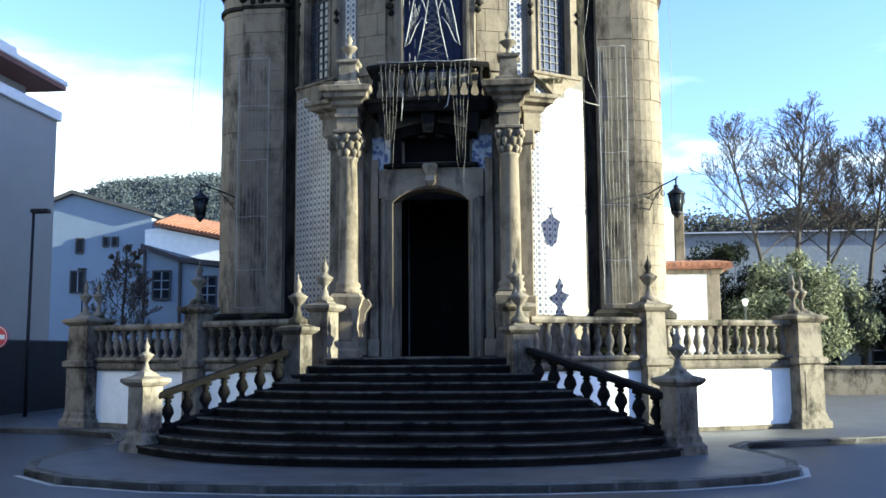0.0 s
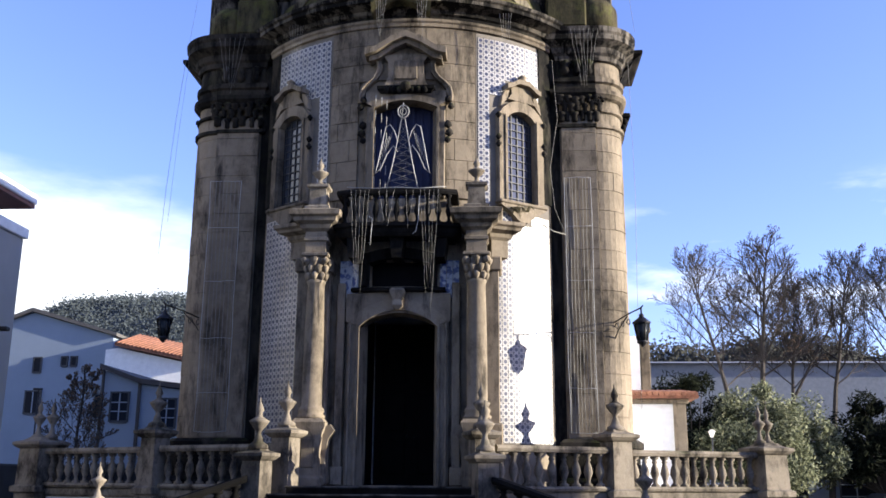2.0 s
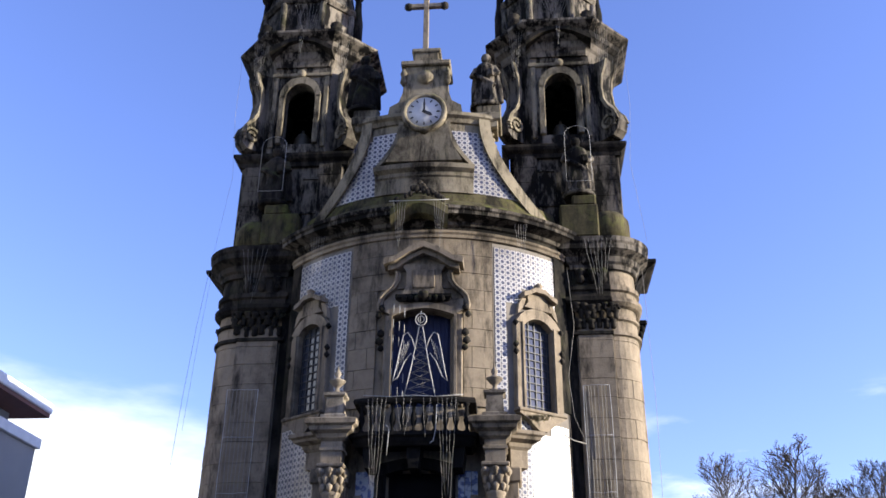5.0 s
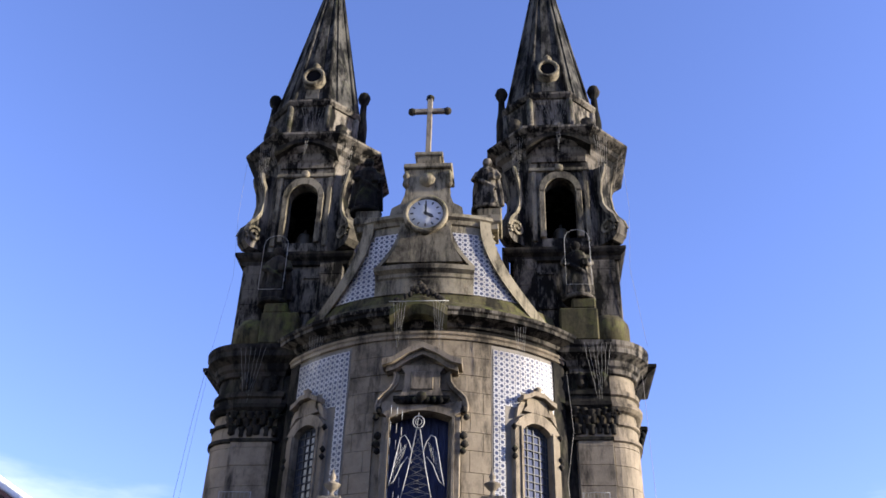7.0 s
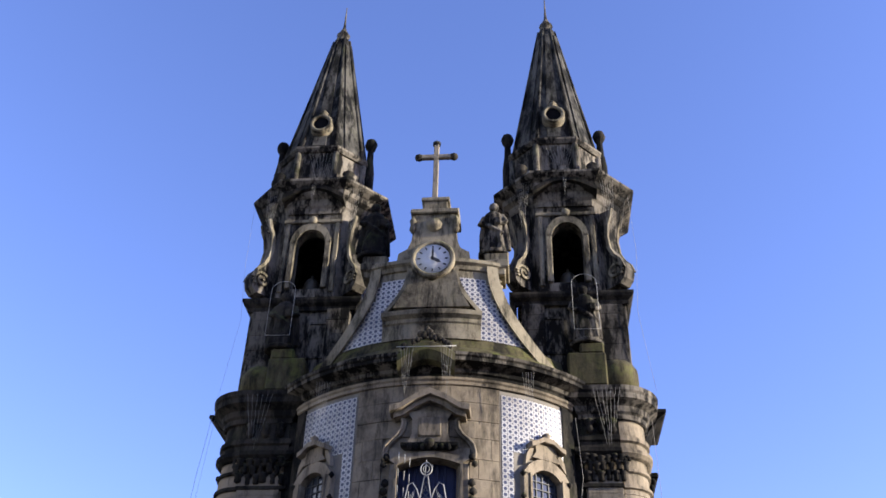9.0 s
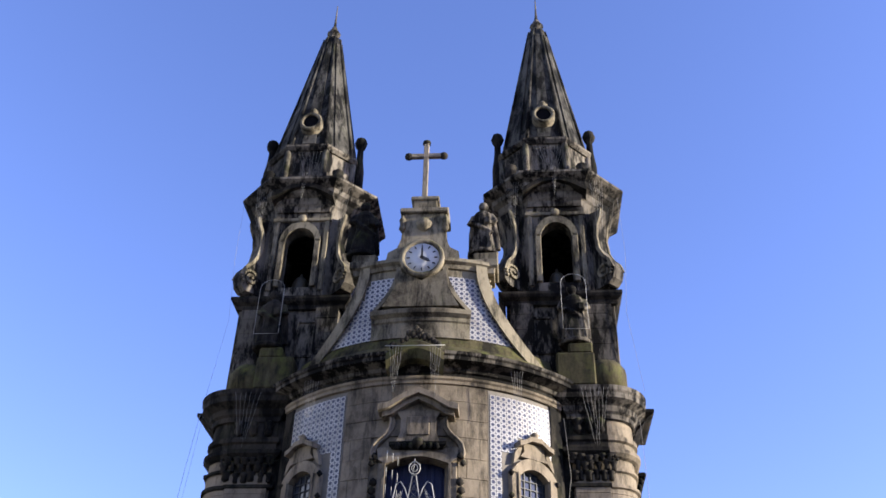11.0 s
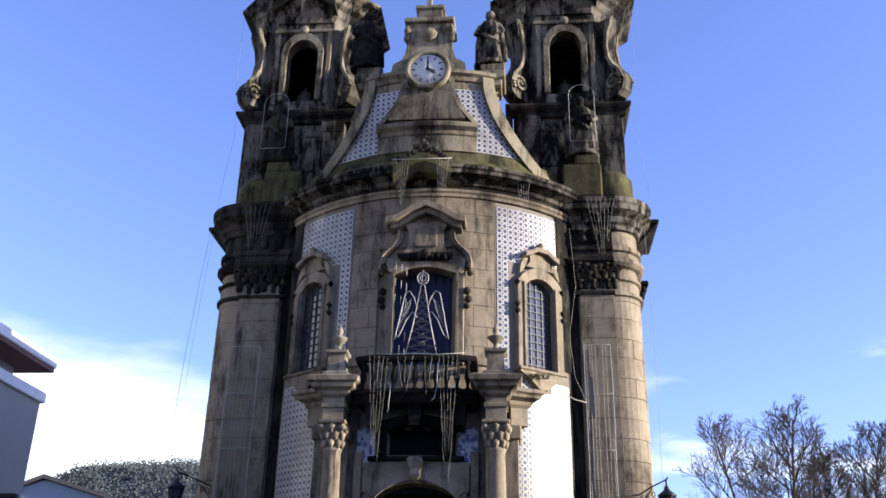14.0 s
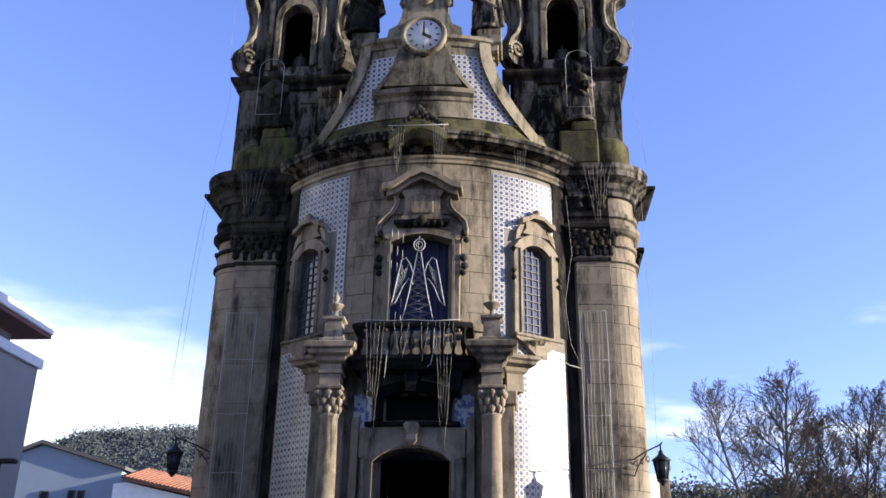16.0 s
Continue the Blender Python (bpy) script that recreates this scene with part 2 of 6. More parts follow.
EDGE = [(-40, 3.6), (-10.95, 0.1), (-8.9, -0.35), (-7.4, -1.3), (-6.7, -2.6), (-6.35, -3.8), (-6.55, -5.1), (-6.45, -6.4), (-5.95, -7.5), (-4.8, -8.5), (-3.2, -9.05), (-1.5, -9.2), (0.4, -9.15),
        (2.4, -8.9), (4.2, -8.45), (5.5, -7.8), (6.25, -6.95), (6.5, -5.9), (6.35, -4.8), (6.0, -3.7), (6.35, -2.95), (7.3, -2.5), (9.5, -1.5), (40, 9.0)]
bm = bmesh.new()
prism(bm, EDGE + [(40, 26), (-40, 26)], -0.2, 0.115)
tagged(part("pavement", bm, M_PAVE), "grey paved apron in front of the steps", "pavement", kind="structure")
kerb = thing("kerb", "worn rounded granite kerb stones along the apron", "kerb", kind="structure")
M_KERB = granite("granite_kerb", (0.20, 0.19, 0.165), (0.10, 0.095, 0.085), (0.03, 0.03, 0.027), 0.6, 0.45, 0.65, moss=0.3)


def resample(path, step):
    out, acc = [path[0]], 0.0
    for p, q in zip(path, path[1:]):
        l = math.hypot(q[0] - p[0], q[1] - p[1])
        k = max(1, round(l / step))
        out += [(p[0] + (q[0] - p[0]) * i / k, p[1] + (q[1] - p[1]) * i / k) for i in range(1, k + 1)]
    return out


rnd = random.Random(8)
way = resample(EDGE[1:-1], 0.85)
for p, q in zip(way, way[1:]):
    dx, dy = q[0] - p[0], q[1] - p[1]
    l = math.hypot(dx, dy)
    bm = bmesh.new()
    block(bm, 0.006, l + 0.02, 0.0, 0.2, -0.15, 0.125 + rnd.uniform(-0.006, 0.006), 0.025, m=pose(p[0], p[1], 0, 0, 0, math.degrees(math.atan2(dy, dx))))
    part("kerbstone", bm, M_KERB, kerb)
# paint lines by the kerb and on the side street
M_PAINT = plain("road_paint", (0.42, 0.41, 0.36), 0.7, var=0.5, scale=5)
bm = bmesh.new()
line = [(x * 1.0, y) for x, y in EDGE[8:20]]
offs = mitred(line, False)
for i in range(len(line) - 1):
    (p, o), (q, r) = (line[i], offs[i]), (line[i + 1], offs[i + 1])
    bm.faces.new([bm.verts.new((x, y, 0.005)) for x, y in ((p[0] + o[0] * 0.06, p[1] + o[1] * 0.06), (p[0] + o[0] * 0.16, p[1] + o[1] * 0.16), (q[0] + r[0] * 0.16, q[1] + r[1] * 0.16), (q[0] + r[0] * 0.06, q[1] + r[1] * 0.06))])
tagged(part("edge_line", bm, M_PAINT), "worn pale line painted along the kerb", "road marking", kind="structure")
for i in range(4):
    bm = bmesh.new()
    block(bm, -13.9 + 0.9 * i, -13.4 + 0.9 * i, 3.3, 6.2, 0.0, 0.006, m=Matrix.Rotation(0.04, 4, "Z"))
    tagged(part("crossing_stripe", bm, M_PAINT), "white painted crossing stripe on the street", "road marking", kind="structure")

# ---- steps ----
rnd = random.Random(4)
stairs = thing("church_steps", "broad curved flight of damp granite steps, coloured dark for shade", "stairs", kind="structure")


def step_line(k, grow=0.0):
    xl, xr = -5.0 + 0.30 * k - grow, 4.72 - 0.305 * k + grow
    yc, ye = -7.2 + 0.405 * k - grow, -5.35 + 0.215 * k
    n = 18
    return [(xl + (xr - xl) * i / n, ye + (yc - ye) * (1 - abs(2 * i / n - 1) ** (2.6 + 0.1 * k))) for i in range(n + 1)]


for k in range(11):
    z1 = 0.115 + 0.154 * (k + 1)
    bm = bmesh.new()
    ln = step_line(k)
    prism(bm, ln + [(ln[-1][0], -1.6), (ln[0][0], -1.6)], 0.1, z1 - 0.05)
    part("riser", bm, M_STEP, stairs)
    nose = step_line(k, 0.035)
    cuts = [0, 3, 6, 8, 11, 13, 16, 18] if k % 2 else [0, 2, 5, 9, 12, 15, 18]
    for a, b in zip(cuts, cuts[1:]):
        f = nose[a:b + 1]
        bm = bmesh.new()
        g = 0.004
        f = [(f[0][0] + g, f[0][1])] + f[1:-1] + [(f[-1][0] - g, f[-1][1])]
        back = [(x * 0.97, min(y + 0.62, -1.6)) for x, y in f[::-1]]
        dz = rnd.uniform(-0.006, 0.006)
        prism(bm, f + back, z1 - 0.055, z1 + dz)
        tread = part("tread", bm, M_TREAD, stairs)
        # thin strip painted as the highlight along the nosing
        bm = bmesh.new()
        prism(bm, [(x, y - 0.012) for x, y in f] + [(x, y + 0.022) for x, y in f[::-1]], z1 + dz - 0.022, z1 + dz + 0.004)
        part("nosing", bm, M_NOSE, tread, "paler edge strip, a sun highlight in its colour")

# ---- terrace ----
LEFT = [(-2.14, -2.7), (-5.5, -1.0), (-9.05, 0.8), (-10.6, 9.0)]
RIGHT = [(1.86, -2.7), (4.75, -1.0), (8.45, 0.8), (9.9, 9.0)]
terrace = thing("terrace", "raised church forecourt behind white walls", "terrace", kind="structure")
bm = bmesh.new()
prism(bm, LEFT + [(-10.6, 22), (9.9, 22)] + RIGHT[::-1], 0.0, 1.58)
part("retaining_wall", bm, M_WHITE, terrace, "white plastered retaining wall")
bm = bmesh.new()
path = LEFT[::-1]
moulding(bm, path, [(-0.3, 1.5), (0.05, 1.5), (0.09, 1.56), (0.09, 1.68), (0.03, 1.72), (-0.3, 1.72)])
moulding(bm, RIGHT, [(-0.3, 1.5), (0.05, 1.5), (0.09, 1.56), (0.09, 1.68), (0.03, 1.72), (-0.3, 1.72)])
part("coping", bm, M_LOW, terrace, "stained granite coping")
bm = bmesh.new()
moulding(bm, path, [(-0.2, 0.1), (0.03, 0.1), (0.03, 0.22), (-0.2, 0.22)])
moulding(bm, RIGHT, [(-0.2, 0.1), (0.03, 0.1), (0.03, 0.22), (-0.2, 0.22)])
part("wall_base", bm, M_LOW, terrace)
bm = bmesh.new()
prism(bm, [(-2.1, -2.6), (-5.4, -0.9), (-9.0, 0.9), (-10.5, 9), (-10.5, 21), (9.8, 21), (9.8, 9), (8.4, 0.9), (4.7, -0.9), (1.8, -2.6)], 1.5, 1.70)
part("paving", bm, M_PAVE, terrace)


# ---- piers with urns ----
URN = [(0.13, 0), (0.15, 0.05), (0.08, 0.1), (0.05, 0.18), (0.06, 0.24), (0.12, 0.3), (0.19, 0.4), (0.21, 0.44), (0.13, 0.48), (0.06, 0.53), (0.055, 0.58), (0.09, 0.66), (0.05, 0.76), (0.02, 0.82), (0.01, 0.92)]
def pier(at, h, w, turn, label, double=False, plinth=0.3, urn=1.0, mid=None):
    p = thing("stone_pier", label, "pier", at, turn, group="forecourt piers")
    bm = bmesh.new()
    lathe(bm, [(w + 0.1, 0), (w + 0.1, plinth * 0.5), (w + 0.04, plinth * 0.7), (w + 0.03, plinth), (w, plinth + 0.06)], square=True)
    part("base", bm, M_LOW, p)
    bm = bmesh.new()
    if mid:
        lathe(bm, [(w, plinth), (w, mid - 0.1), (w + 0.08, mid - 0.06), (w + 0.08, mid + 0.06), (w, mid + 0.1), (w - 0.02, h - 0.14)], square=True)
    else:
        lathe(bm, [(w, plinth), (w, h - 0.14)], square=True)
    block(bm, -w * 0.62, w * 0.62, -w - 0.012, -w, plinth + 0.12, (mid or h) - 0.25, 0.006)
    part("shaft", bm, M_LOW, p)
    bm = bmesh.new()
    lathe(bm, [(w - 0.02, h - 0.16), (w + 0.05, h - 0.12), (w + 0.11, h - 0.06), (w + 0.11, h), (w * 0.8, h + 0.05), (w * 0.55, h + 0.12)], square=True)
    part("cap", bm, M_LOW, p)
    for x in ((-0.16, 0.18) if double else (0,)):
        bm = bmesh.new()
        lathe(bm, [(r * urn * (0.8 if double else 1), h + 0.08 + z * urn) for r, z in [(0.2, 0), (0.2, 0.08), (0.1, 0.14)] + [(r, z + 0.12) for r, z in URN[2:]]], 12, (x, 0.12 if x > 0 else 0, 0))
        part("urn", bm, M_LOW, p, "weathered stone urn finial")
    return p


pier((-5.05, -4.95, 0.115), 1.34, 0.22, -30, "weathered stone pier with urn at the stair foot", urn=0.66)
pier((4.76, -4.95, 0.115), 1.32, 0.23, 30, "shaded stone pier with dark urn at the stair foot", urn=0.8)
pier((-2.55, -3.4, 1.1), 1.33, 0.21, -20, "pale stone pier with an urn where the stair rail ends", urn=0.98)
pier((1.94, -3.4, 1.1), 1.3, 0.21, 20, "stone pier with dark urn at the stair rail end", urn=0.95)
pier((-2.14, -2.78, 1.3), 1.6, 0.21, -20, "tall stone pier with urn at the top of the steps", urn=0.9)
pier((1.86, -2.78, 1.3), 1.58, 0.21, 20, "tall stone pier with dark urn at the top of the steps", urn=0.9)
pier((-5.52, -1.0, 0.115), 2.86, 0.24, -28, "stone pier with urn where the terrace wall bends", urn=0.98, mid=1.55)
pier((4.76, -1.0, 0.115), 2.8, 0.26, 28, "stone pier with dark urn where the terrace wall bends", urn=1.0, mid=1.55)
pier((-9.05, 0.8, 0.115), 2.66, 0.36, -24, "broad stone corner pier with two urns", True, urn=0.95, mid=1.55)
pier((8.45, 0.8, 0.115), 2.58, 0.34, 26, "broad sunlit stone corner pier with two urns", True, urn=0.9, mid=1.55)


# ---- balustrades ----
def balustrade(a, b, za, zb, h, label, pitch=0.26, thin=1.0, dark=None):
    """A run of turned balusters from a to b in plan; za and zb are the heights of its foot."""
    mat = dark or M_LOW
    bt = thing("balustrade", label, "balustrade", group="forecourt balustrades")
    d = Vector((b[0] - a[0], b[1] - a[1], 0))
    l = d.length
    d.normalize()
    n = Vector((d.y, -d.x, 0))
    at = lambda s, off, z: Vector((a[0], a[1], 0)) + d * s + n * off + Vector((0, 0, za + (zb - za) * s / l + z))
    for nm, z0, z1, w in (("rail", h - 0.13, h, 0.14), ("foot", 0.0, 0.1, 0.13)):
        bm = bmesh.new()
        vs = [[bm.verts.new(at(s, o, z)) for o, z in ((-w, z0), (w, z0), (w + 0.03, (z0 + z1) / 2), (w, z1), (-w, z1), (-w - 0.03, (z0 + z1) / 2))] for s in (0, l)]
        for j in range(6):
            bm.faces.new((vs[0][j], vs[1][j], vs[1][(j + 1) % 6], vs[0][(j + 1) % 6]))
        bm.faces.new(vs[0][::-1])
        bm.faces.new(vs[1])
        bmesh.ops.recalc_face_normals(bm, faces=bm.faces)
        part(nm, bm, mat, bt)
    count = int(l / pitch)
    k = (h - 0.23) / 0.66
    for i in range(count):
        bm = bmesh.new()
        p = at((i + 0.5) * l / count, 0, 0.09)
        lathe(bm, [(r * 1.35 * thin, z * k) for r, z in ((0.07, 0), (0.07, 0.05), (0.035, 0.08), (0.035, 0.14), (0.075, 0.28), (0.06, 0.4), (0.03, 0.5), (0.05, 0.54), (0.03, 0.58), (0.07, 0.62), (0.07, 0.68))], 8, p)
        part("baluster", bm, mat, bt)
    return bt


balustrade((-5.8, -0.85), (-8.75, 0.65), 1.72, 1.72, 0.9, "old stone balustrade with crooked bright balusters on the terrace wall", 0.3)
balustrade((5.05, -0.85), (8.1, 0.63), 1.72, 1.72, 0.88, "sunlit stone balustrade on the terrace wall", 0.26)
balustrade((-2.4, -2.55), (-5.25, -1.13), 1.72, 1.72, 0.92, "shaded stone balustrade of the terrace beside the steps", 0.3)
balustrade((2.1, -2.55), (4.5, -1.15), 1.72, 1.72, 0.92, "shaded stone balustrade of the terrace beside the steps", 0.3)
# stair rails take the near-black step stone in place of a cast shadow
balustrade((-2.75, -3.52), (-4.85, -4.82), 1.22, 0.42, 0.78, "sloping stone stair balustrade, its shade in a near-black colour", 0.33, 1.25, M_STEP)
balustrade((2.14, -3.52), (4.55, -4.82), 1.22, 0.4, 0.78, "sloping stone stair balustrade, its shade in a near-black colour", 0.33, 1.25, M_STEP)
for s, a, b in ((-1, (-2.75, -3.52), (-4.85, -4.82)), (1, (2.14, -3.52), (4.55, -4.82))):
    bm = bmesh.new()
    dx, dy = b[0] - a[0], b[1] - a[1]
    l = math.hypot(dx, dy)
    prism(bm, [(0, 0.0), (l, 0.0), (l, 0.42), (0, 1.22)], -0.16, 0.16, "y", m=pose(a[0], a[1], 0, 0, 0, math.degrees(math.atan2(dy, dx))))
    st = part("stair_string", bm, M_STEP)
    tagged(st, "sloping granite string wall under the stair balustrade", "stair wall", kind="structure")

# ---- church: shape of the front ----
R, CY = 4.63, 2.93                     # the bowed bay: radius and centre
TOP = 13.15                            # top of the main cornice


def bow(x, out=0.0):
    """A point of the bowed front at chord x, pushed outward."""
    return (x * (R + out) / R, CY - math.sqrt(R * R - x * x) * (R + out) / R)


def curved(bm, x0, x1, z0, z1, out, back, n=None):
    """A block of the bowed wall."""
    n = n or max(1, int(abs(x1 - x0) / 0.28))
    pts = [bow(x0 + (x1 - x0) * i / n, out) for i in range(n + 1)] + [bow(x1 + (x0 - x1) * i / n, back) for i in range(n + 1)]
    prism(bm, pts, z0, z1)


WIDE = {-1: 0.28, 1: 0.06}             # how much broader each tower's front is than the plain plan


def corner(s, out=0.0):
    """Plan path of a tower's front from the recess round the rounded corner to the side."""
    w = WIDE[s]
    pts = [(3.74, 0.32), (3.74, 0.0 - out), (4.62 + w, 0.0 - out)]
    for i in range(1, 9):
        a = math.pi / 2 * i / 8
        pts.append((4.62 + w + (0.68 + out) * math.sin(a), 0.68 - (0.68 + out) * math.cos(a)))
    pts.append((5.3 + w + out, 3.3))
    return [(s * x, y) for x, y in pts]


church = thing("church", "baroque granite church with bowed blue-and-white tiled front", "church")

bm = bmesh.new()
B = -0.62
curved(bm, -3.5, 3.5, 0.0, 1.81, 0.0, B)
part("front_wall", bm, M_STONE, church)
for z0, z1, gaps in ((1.81, 5.57, (-0.88, 0.88)), (5.57, 6.12, ()), (6.12, 6.72, (-0.66, 0.66)), (6.72, 8.17, ()),
                     (8.17, 10.62, (-3.15, -2.34, -0.76, 0.76, 2.34, 3.15)), (10.62, 12.9, ())):
    xs = [-3.5, *gaps, 3.5]
    for a, b in zip(xs[::2], xs[1::2]):
        bm = bmesh.new()
        curved(bm, a, b, z0, z1, 0.0, B)
        part("front_wall", bm, M_STONE, church)

bm = bmesh.new()
block(bm, -5.2, 5.2, 3.3, 27.0, 0.0, 12.4)
block(bm, -3.4, 3.4, 1.9, 3.3, 0.0, 13.0)
part("nave", bm, M_WHITE, church, "white plastered nave walls behind the front")
bm = bmesh.new()
prism(bm, [(-5.5, 12.4), (5.5, 12.4), (0, 14.2)], 3.4, 24.2, "y")
part("nave_roof", bm, M_ROOF, church, "clay-tiled nave roof")

# tower shafts
for s in (-1, 1):
    bm = bmesh.new()
    prism(bm, corner(s) + [(s * 3.3, 3.3), (s * 3.3, 0.32)], 0.0, 12.6)
    part("tower_wall", bm, M_STONE, church)
    bm = bmesh.new()
    moulding(bm, corner(s, 0.1)[:: s], [(0, 0), (0.12, 0), (0.12, 1.7), (0.2, 1.75), (0.2, 1.9), (0.05, 2.0), (0.05, 2.62), (0.14, 2.66), (0.14, 2.78), (0.03, 2.86), (0, 2.86)])
    part("tower_plinth", bm, M_SOOT_SHADE, church, "dark stained moulded granite plinth")
    # pilaster strip with a capital
    bm = bmesh.new()
    pc, pw = 4.2 + WIDE[s] / 2, 0.4 + WIDE[s] / 2
    block(bm, s * pc - pw, s * pc + pw, -0.09, 0.02, 2.86, 10.55, 0.015)
    part("pilaster", bm, M_STONE, church)
    bm = bmesh.new()
    rnd = random.Random(5 + s)
    moulding(bm, corner(s, 0.06)[:3][:: s], [(0, 10.42), (0.09, 10.45), (0.09, 10.53), (0, 10.56)])
    moulding(bm, corner(s, 0.06)[:3][:: s], [(0, 11.2), (0.12, 11.24), (0.2, 11.32), (0.2, 11.42), (0, 11.44)])
    for row, (z, o, h) in enumerate(((10.72, 0.10, 0.26), (10.95, 0.15, 0.26), (11.14, 0.2, 0.2))):
        for i in range(6):
            x = 3.8 + (0.165 + WIDE[s] / 6) * i + 0.08 * (row % 2) + rnd.uniform(-0.03, 0.03)
            g = rnd.uniform(0.7, 1.25)
            lathe(bm, [(0.05, -h * 0.5), (0.085 * g, -h * 0.38), (0.075 * g, h * 0.05), (0.12 * g, h * 0.3), (0.1 * g, h * 0.45), (0.03, h * 0.5)], 7, (s * x, -0.06 - o * 0.6, z + rnd.uniform(-0.04, 0.04)))
    for x, y in ((3.75, -0.2), (4.66 + WIDE[s], -0.2)):
        for k in range(10):
            a = 0.75 * k
            lathe(bm, [(0.03, -0.03), (0.05, 0), (0.03, 0.03)], 5, (s * x + (0.13 - 0.011 * k) * math.cos(a), y, 11.1 + (0.13 - 0.011 * k) * math.sin(a)))
    part("capital", bm, M_SOOT_SHADE, church, "blackened carved leaf capital")
    bm = bmesh.new()
    # left rings darker, right ones paler: shade and sun put into the stone colour
    rim = M_SOOT_SHADE if s < 0 else M_STONE
    for prof in ([(0, 10.42), (0.07, 10.45), (0.07, 10.53), (0, 10.56)], [(0, 10.85), (0.05, 10.88), (0.05, 10.94), (0, 10.97)],
                 [(0, 11.2), (0.08, 11.24), (0.15, 11.32), (0.15, 11.42), (0, 11.44)], [(0, 11.44), (0.03, 11.44), (0.03, 11.62), (0.1, 11.66), (0.1, 11.78), (0.02, 11.82), (0, 12.3)]):
        moulding(bm, corner(s, 0.02)[2:][:: s], prof)
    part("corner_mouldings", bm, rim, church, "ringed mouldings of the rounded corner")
    # recess block and wall strip: soot, and the corner's shade put into their colour
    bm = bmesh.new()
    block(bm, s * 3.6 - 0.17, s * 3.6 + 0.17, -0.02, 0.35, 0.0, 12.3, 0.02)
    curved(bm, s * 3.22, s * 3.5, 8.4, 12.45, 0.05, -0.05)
    part("recess_wall", bm, M_SOOT_SHADE, church, "near-black recess beside the tower, soot and shade in its colour")
    # flank pilaster with its own capital and breaking cornice, which show against the sky
    fx = 5.3 + WIDE[s]
    bm = bmesh.new()
    rf = random.Random(40 + s)
    for z, o, h in ((10.72, 0.12, 0.26), (10.95, 0.18, 0.26), (11.12, 0.24, 0.2)):
        for i in range(5):
            lathe(bm, [(0.02, -h / 2), (0.07, -h * 0.2), (0.09, h * 0.2), (0.03, h / 2)], 6, (s * (fx + o), 1.42 + 0.22 * i, z + rf.uniform(-0.03, 0.03)))
        for i in range(2):
            lathe(bm, [(0.02, -h / 2), (0.07, -h * 0.2), (0.09, h * 0.2), (0.03, h / 2)], 6, (s * (fx + 0.02 + o * 0.8 * i), 1.38 - o * 0.3, z))
    block(bm, min(s * fx, s * (fx + 0.36)), max(s * fx, s * (fx + 0.36)), 1.24, 2.5, 11.22, 11.36, 0.03)
    part("flank_capital", bm, M_SOOT_SHADE, church)
    bm = bmesh.new()
    block(bm, min(s * fx, s * (fx + 0.12)), max(s * fx, s * (fx + 0.12)), 1.4, 2.4, 0.0, 10.6, 0.02)
    block(bm, min(s * fx, s * (fx + 0.12)), max(s * fx, s * (fx + 0.12)), 1.4, 2.4, 11.36, 12.3, 0.02)
    part("flank_pilaster", bm, M_STONE, church)
    bm = bmesh.new()
    moulding(bm, [(s * fx, 1.4), (s * (fx + 0.13), 1.4), (s * (fx + 0.13), 2.4), (s * fx, 2.4)][:: s], [(-0.1, 12.3), (0.04, 12.32), (0.1, 12.5), (0.3, 12.66), (0.34, 12.76), (0.5, 12.82), (0.56, 12.86), (0.56, 12.95), (0.3, 13.0), (-0.1, 13.05)])
    part("flank_cornice", bm, M_SOOT_SHADE, church, "dark pointed break of the cornice")
    # frieze with carved panels
    bm = bmesh.new()
    moulding(bm, corner(s, 0.06)[:3][:: s], [(0, 11.44), (0.04, 11.44), (0.04, 11.62), (0.1, 11.66), (0.1, 11.78), (0.02, 11.82), (0, 12.3)])
    for x in (3.95, 4.2 + WIDE[s] / 2, 4.45 + WIDE[s]):
        lathe(bm, [(0.02, -0.22), (0.12, -0.12), (0.07, 0.02), (0.14, 0.14), (0.03, 0.22)], 7, (s * x, -0.14, 12.03))
    part("frieze", bm, M_SOOT_SHADE, church, "sooty carved frieze")

# main cornice: round the bow, through the recess and round each tower
CORN = [(0, 12.22), (0.08, 12.24), (0.1, 12.36), (0.2, 12.42), (0.24, 12.56), (0.42, 12.64), (0.58, 12.7), (0.58, 12.84), (0.64, 12.9),
        (0.66, 13.02), (0.5, 13.06), (0.1, TOP), (0, TOP)]
bm = bmesh.new()
moulding(bm, [bow(-3.5 + 7.0 * i / 28) for i in range(29)], [(d * 0.82, TOP + 0.04 - (TOP - z) * 0.62) for d, z in CORN])
part("bay_cornice", bm, M_TOWER, church, "dark weathered curved cornice")
for s in (-1, 1):
    bm = bmesh.new()
    moulding(bm, corner(s, 0.06)[:: s], [(d * 0.62, z) for d, z in CORN])
    # darker stone on the tower turned from the sun, as its shade
    part("tower_cornice", bm, M_SOOT_SHADE if s < 0 else M_TOWER, church, "weathered moulded cornice, darker stone on the shaded tower")
bm = bmesh.new()
pts = [bow(-3.5 + 7.0 * i / 24, 0.1) for i in range(25)]
prism(bm, pts + [(5.2, 0.9), (5.2, 3.3), (-5.2, 3.3), (-5.2, 0.9)], 12.6, TOP - 0.02)
part("cornice_bed", bm, M_SOOT_SHADE, church)
# architrave under the bay cornice
bm = bmesh.new()
moulding(bm, [bow(-3.5 + 7.0 * i / 28, 0.03) for i in range(29)], [(0, 12.42), (0.06, 12.44), (0.06, 12.52), (0.1, 12.56), (0.1, 12.62), (0, 12.62)])
part("bay_architrave", bm, M_STONE, church)
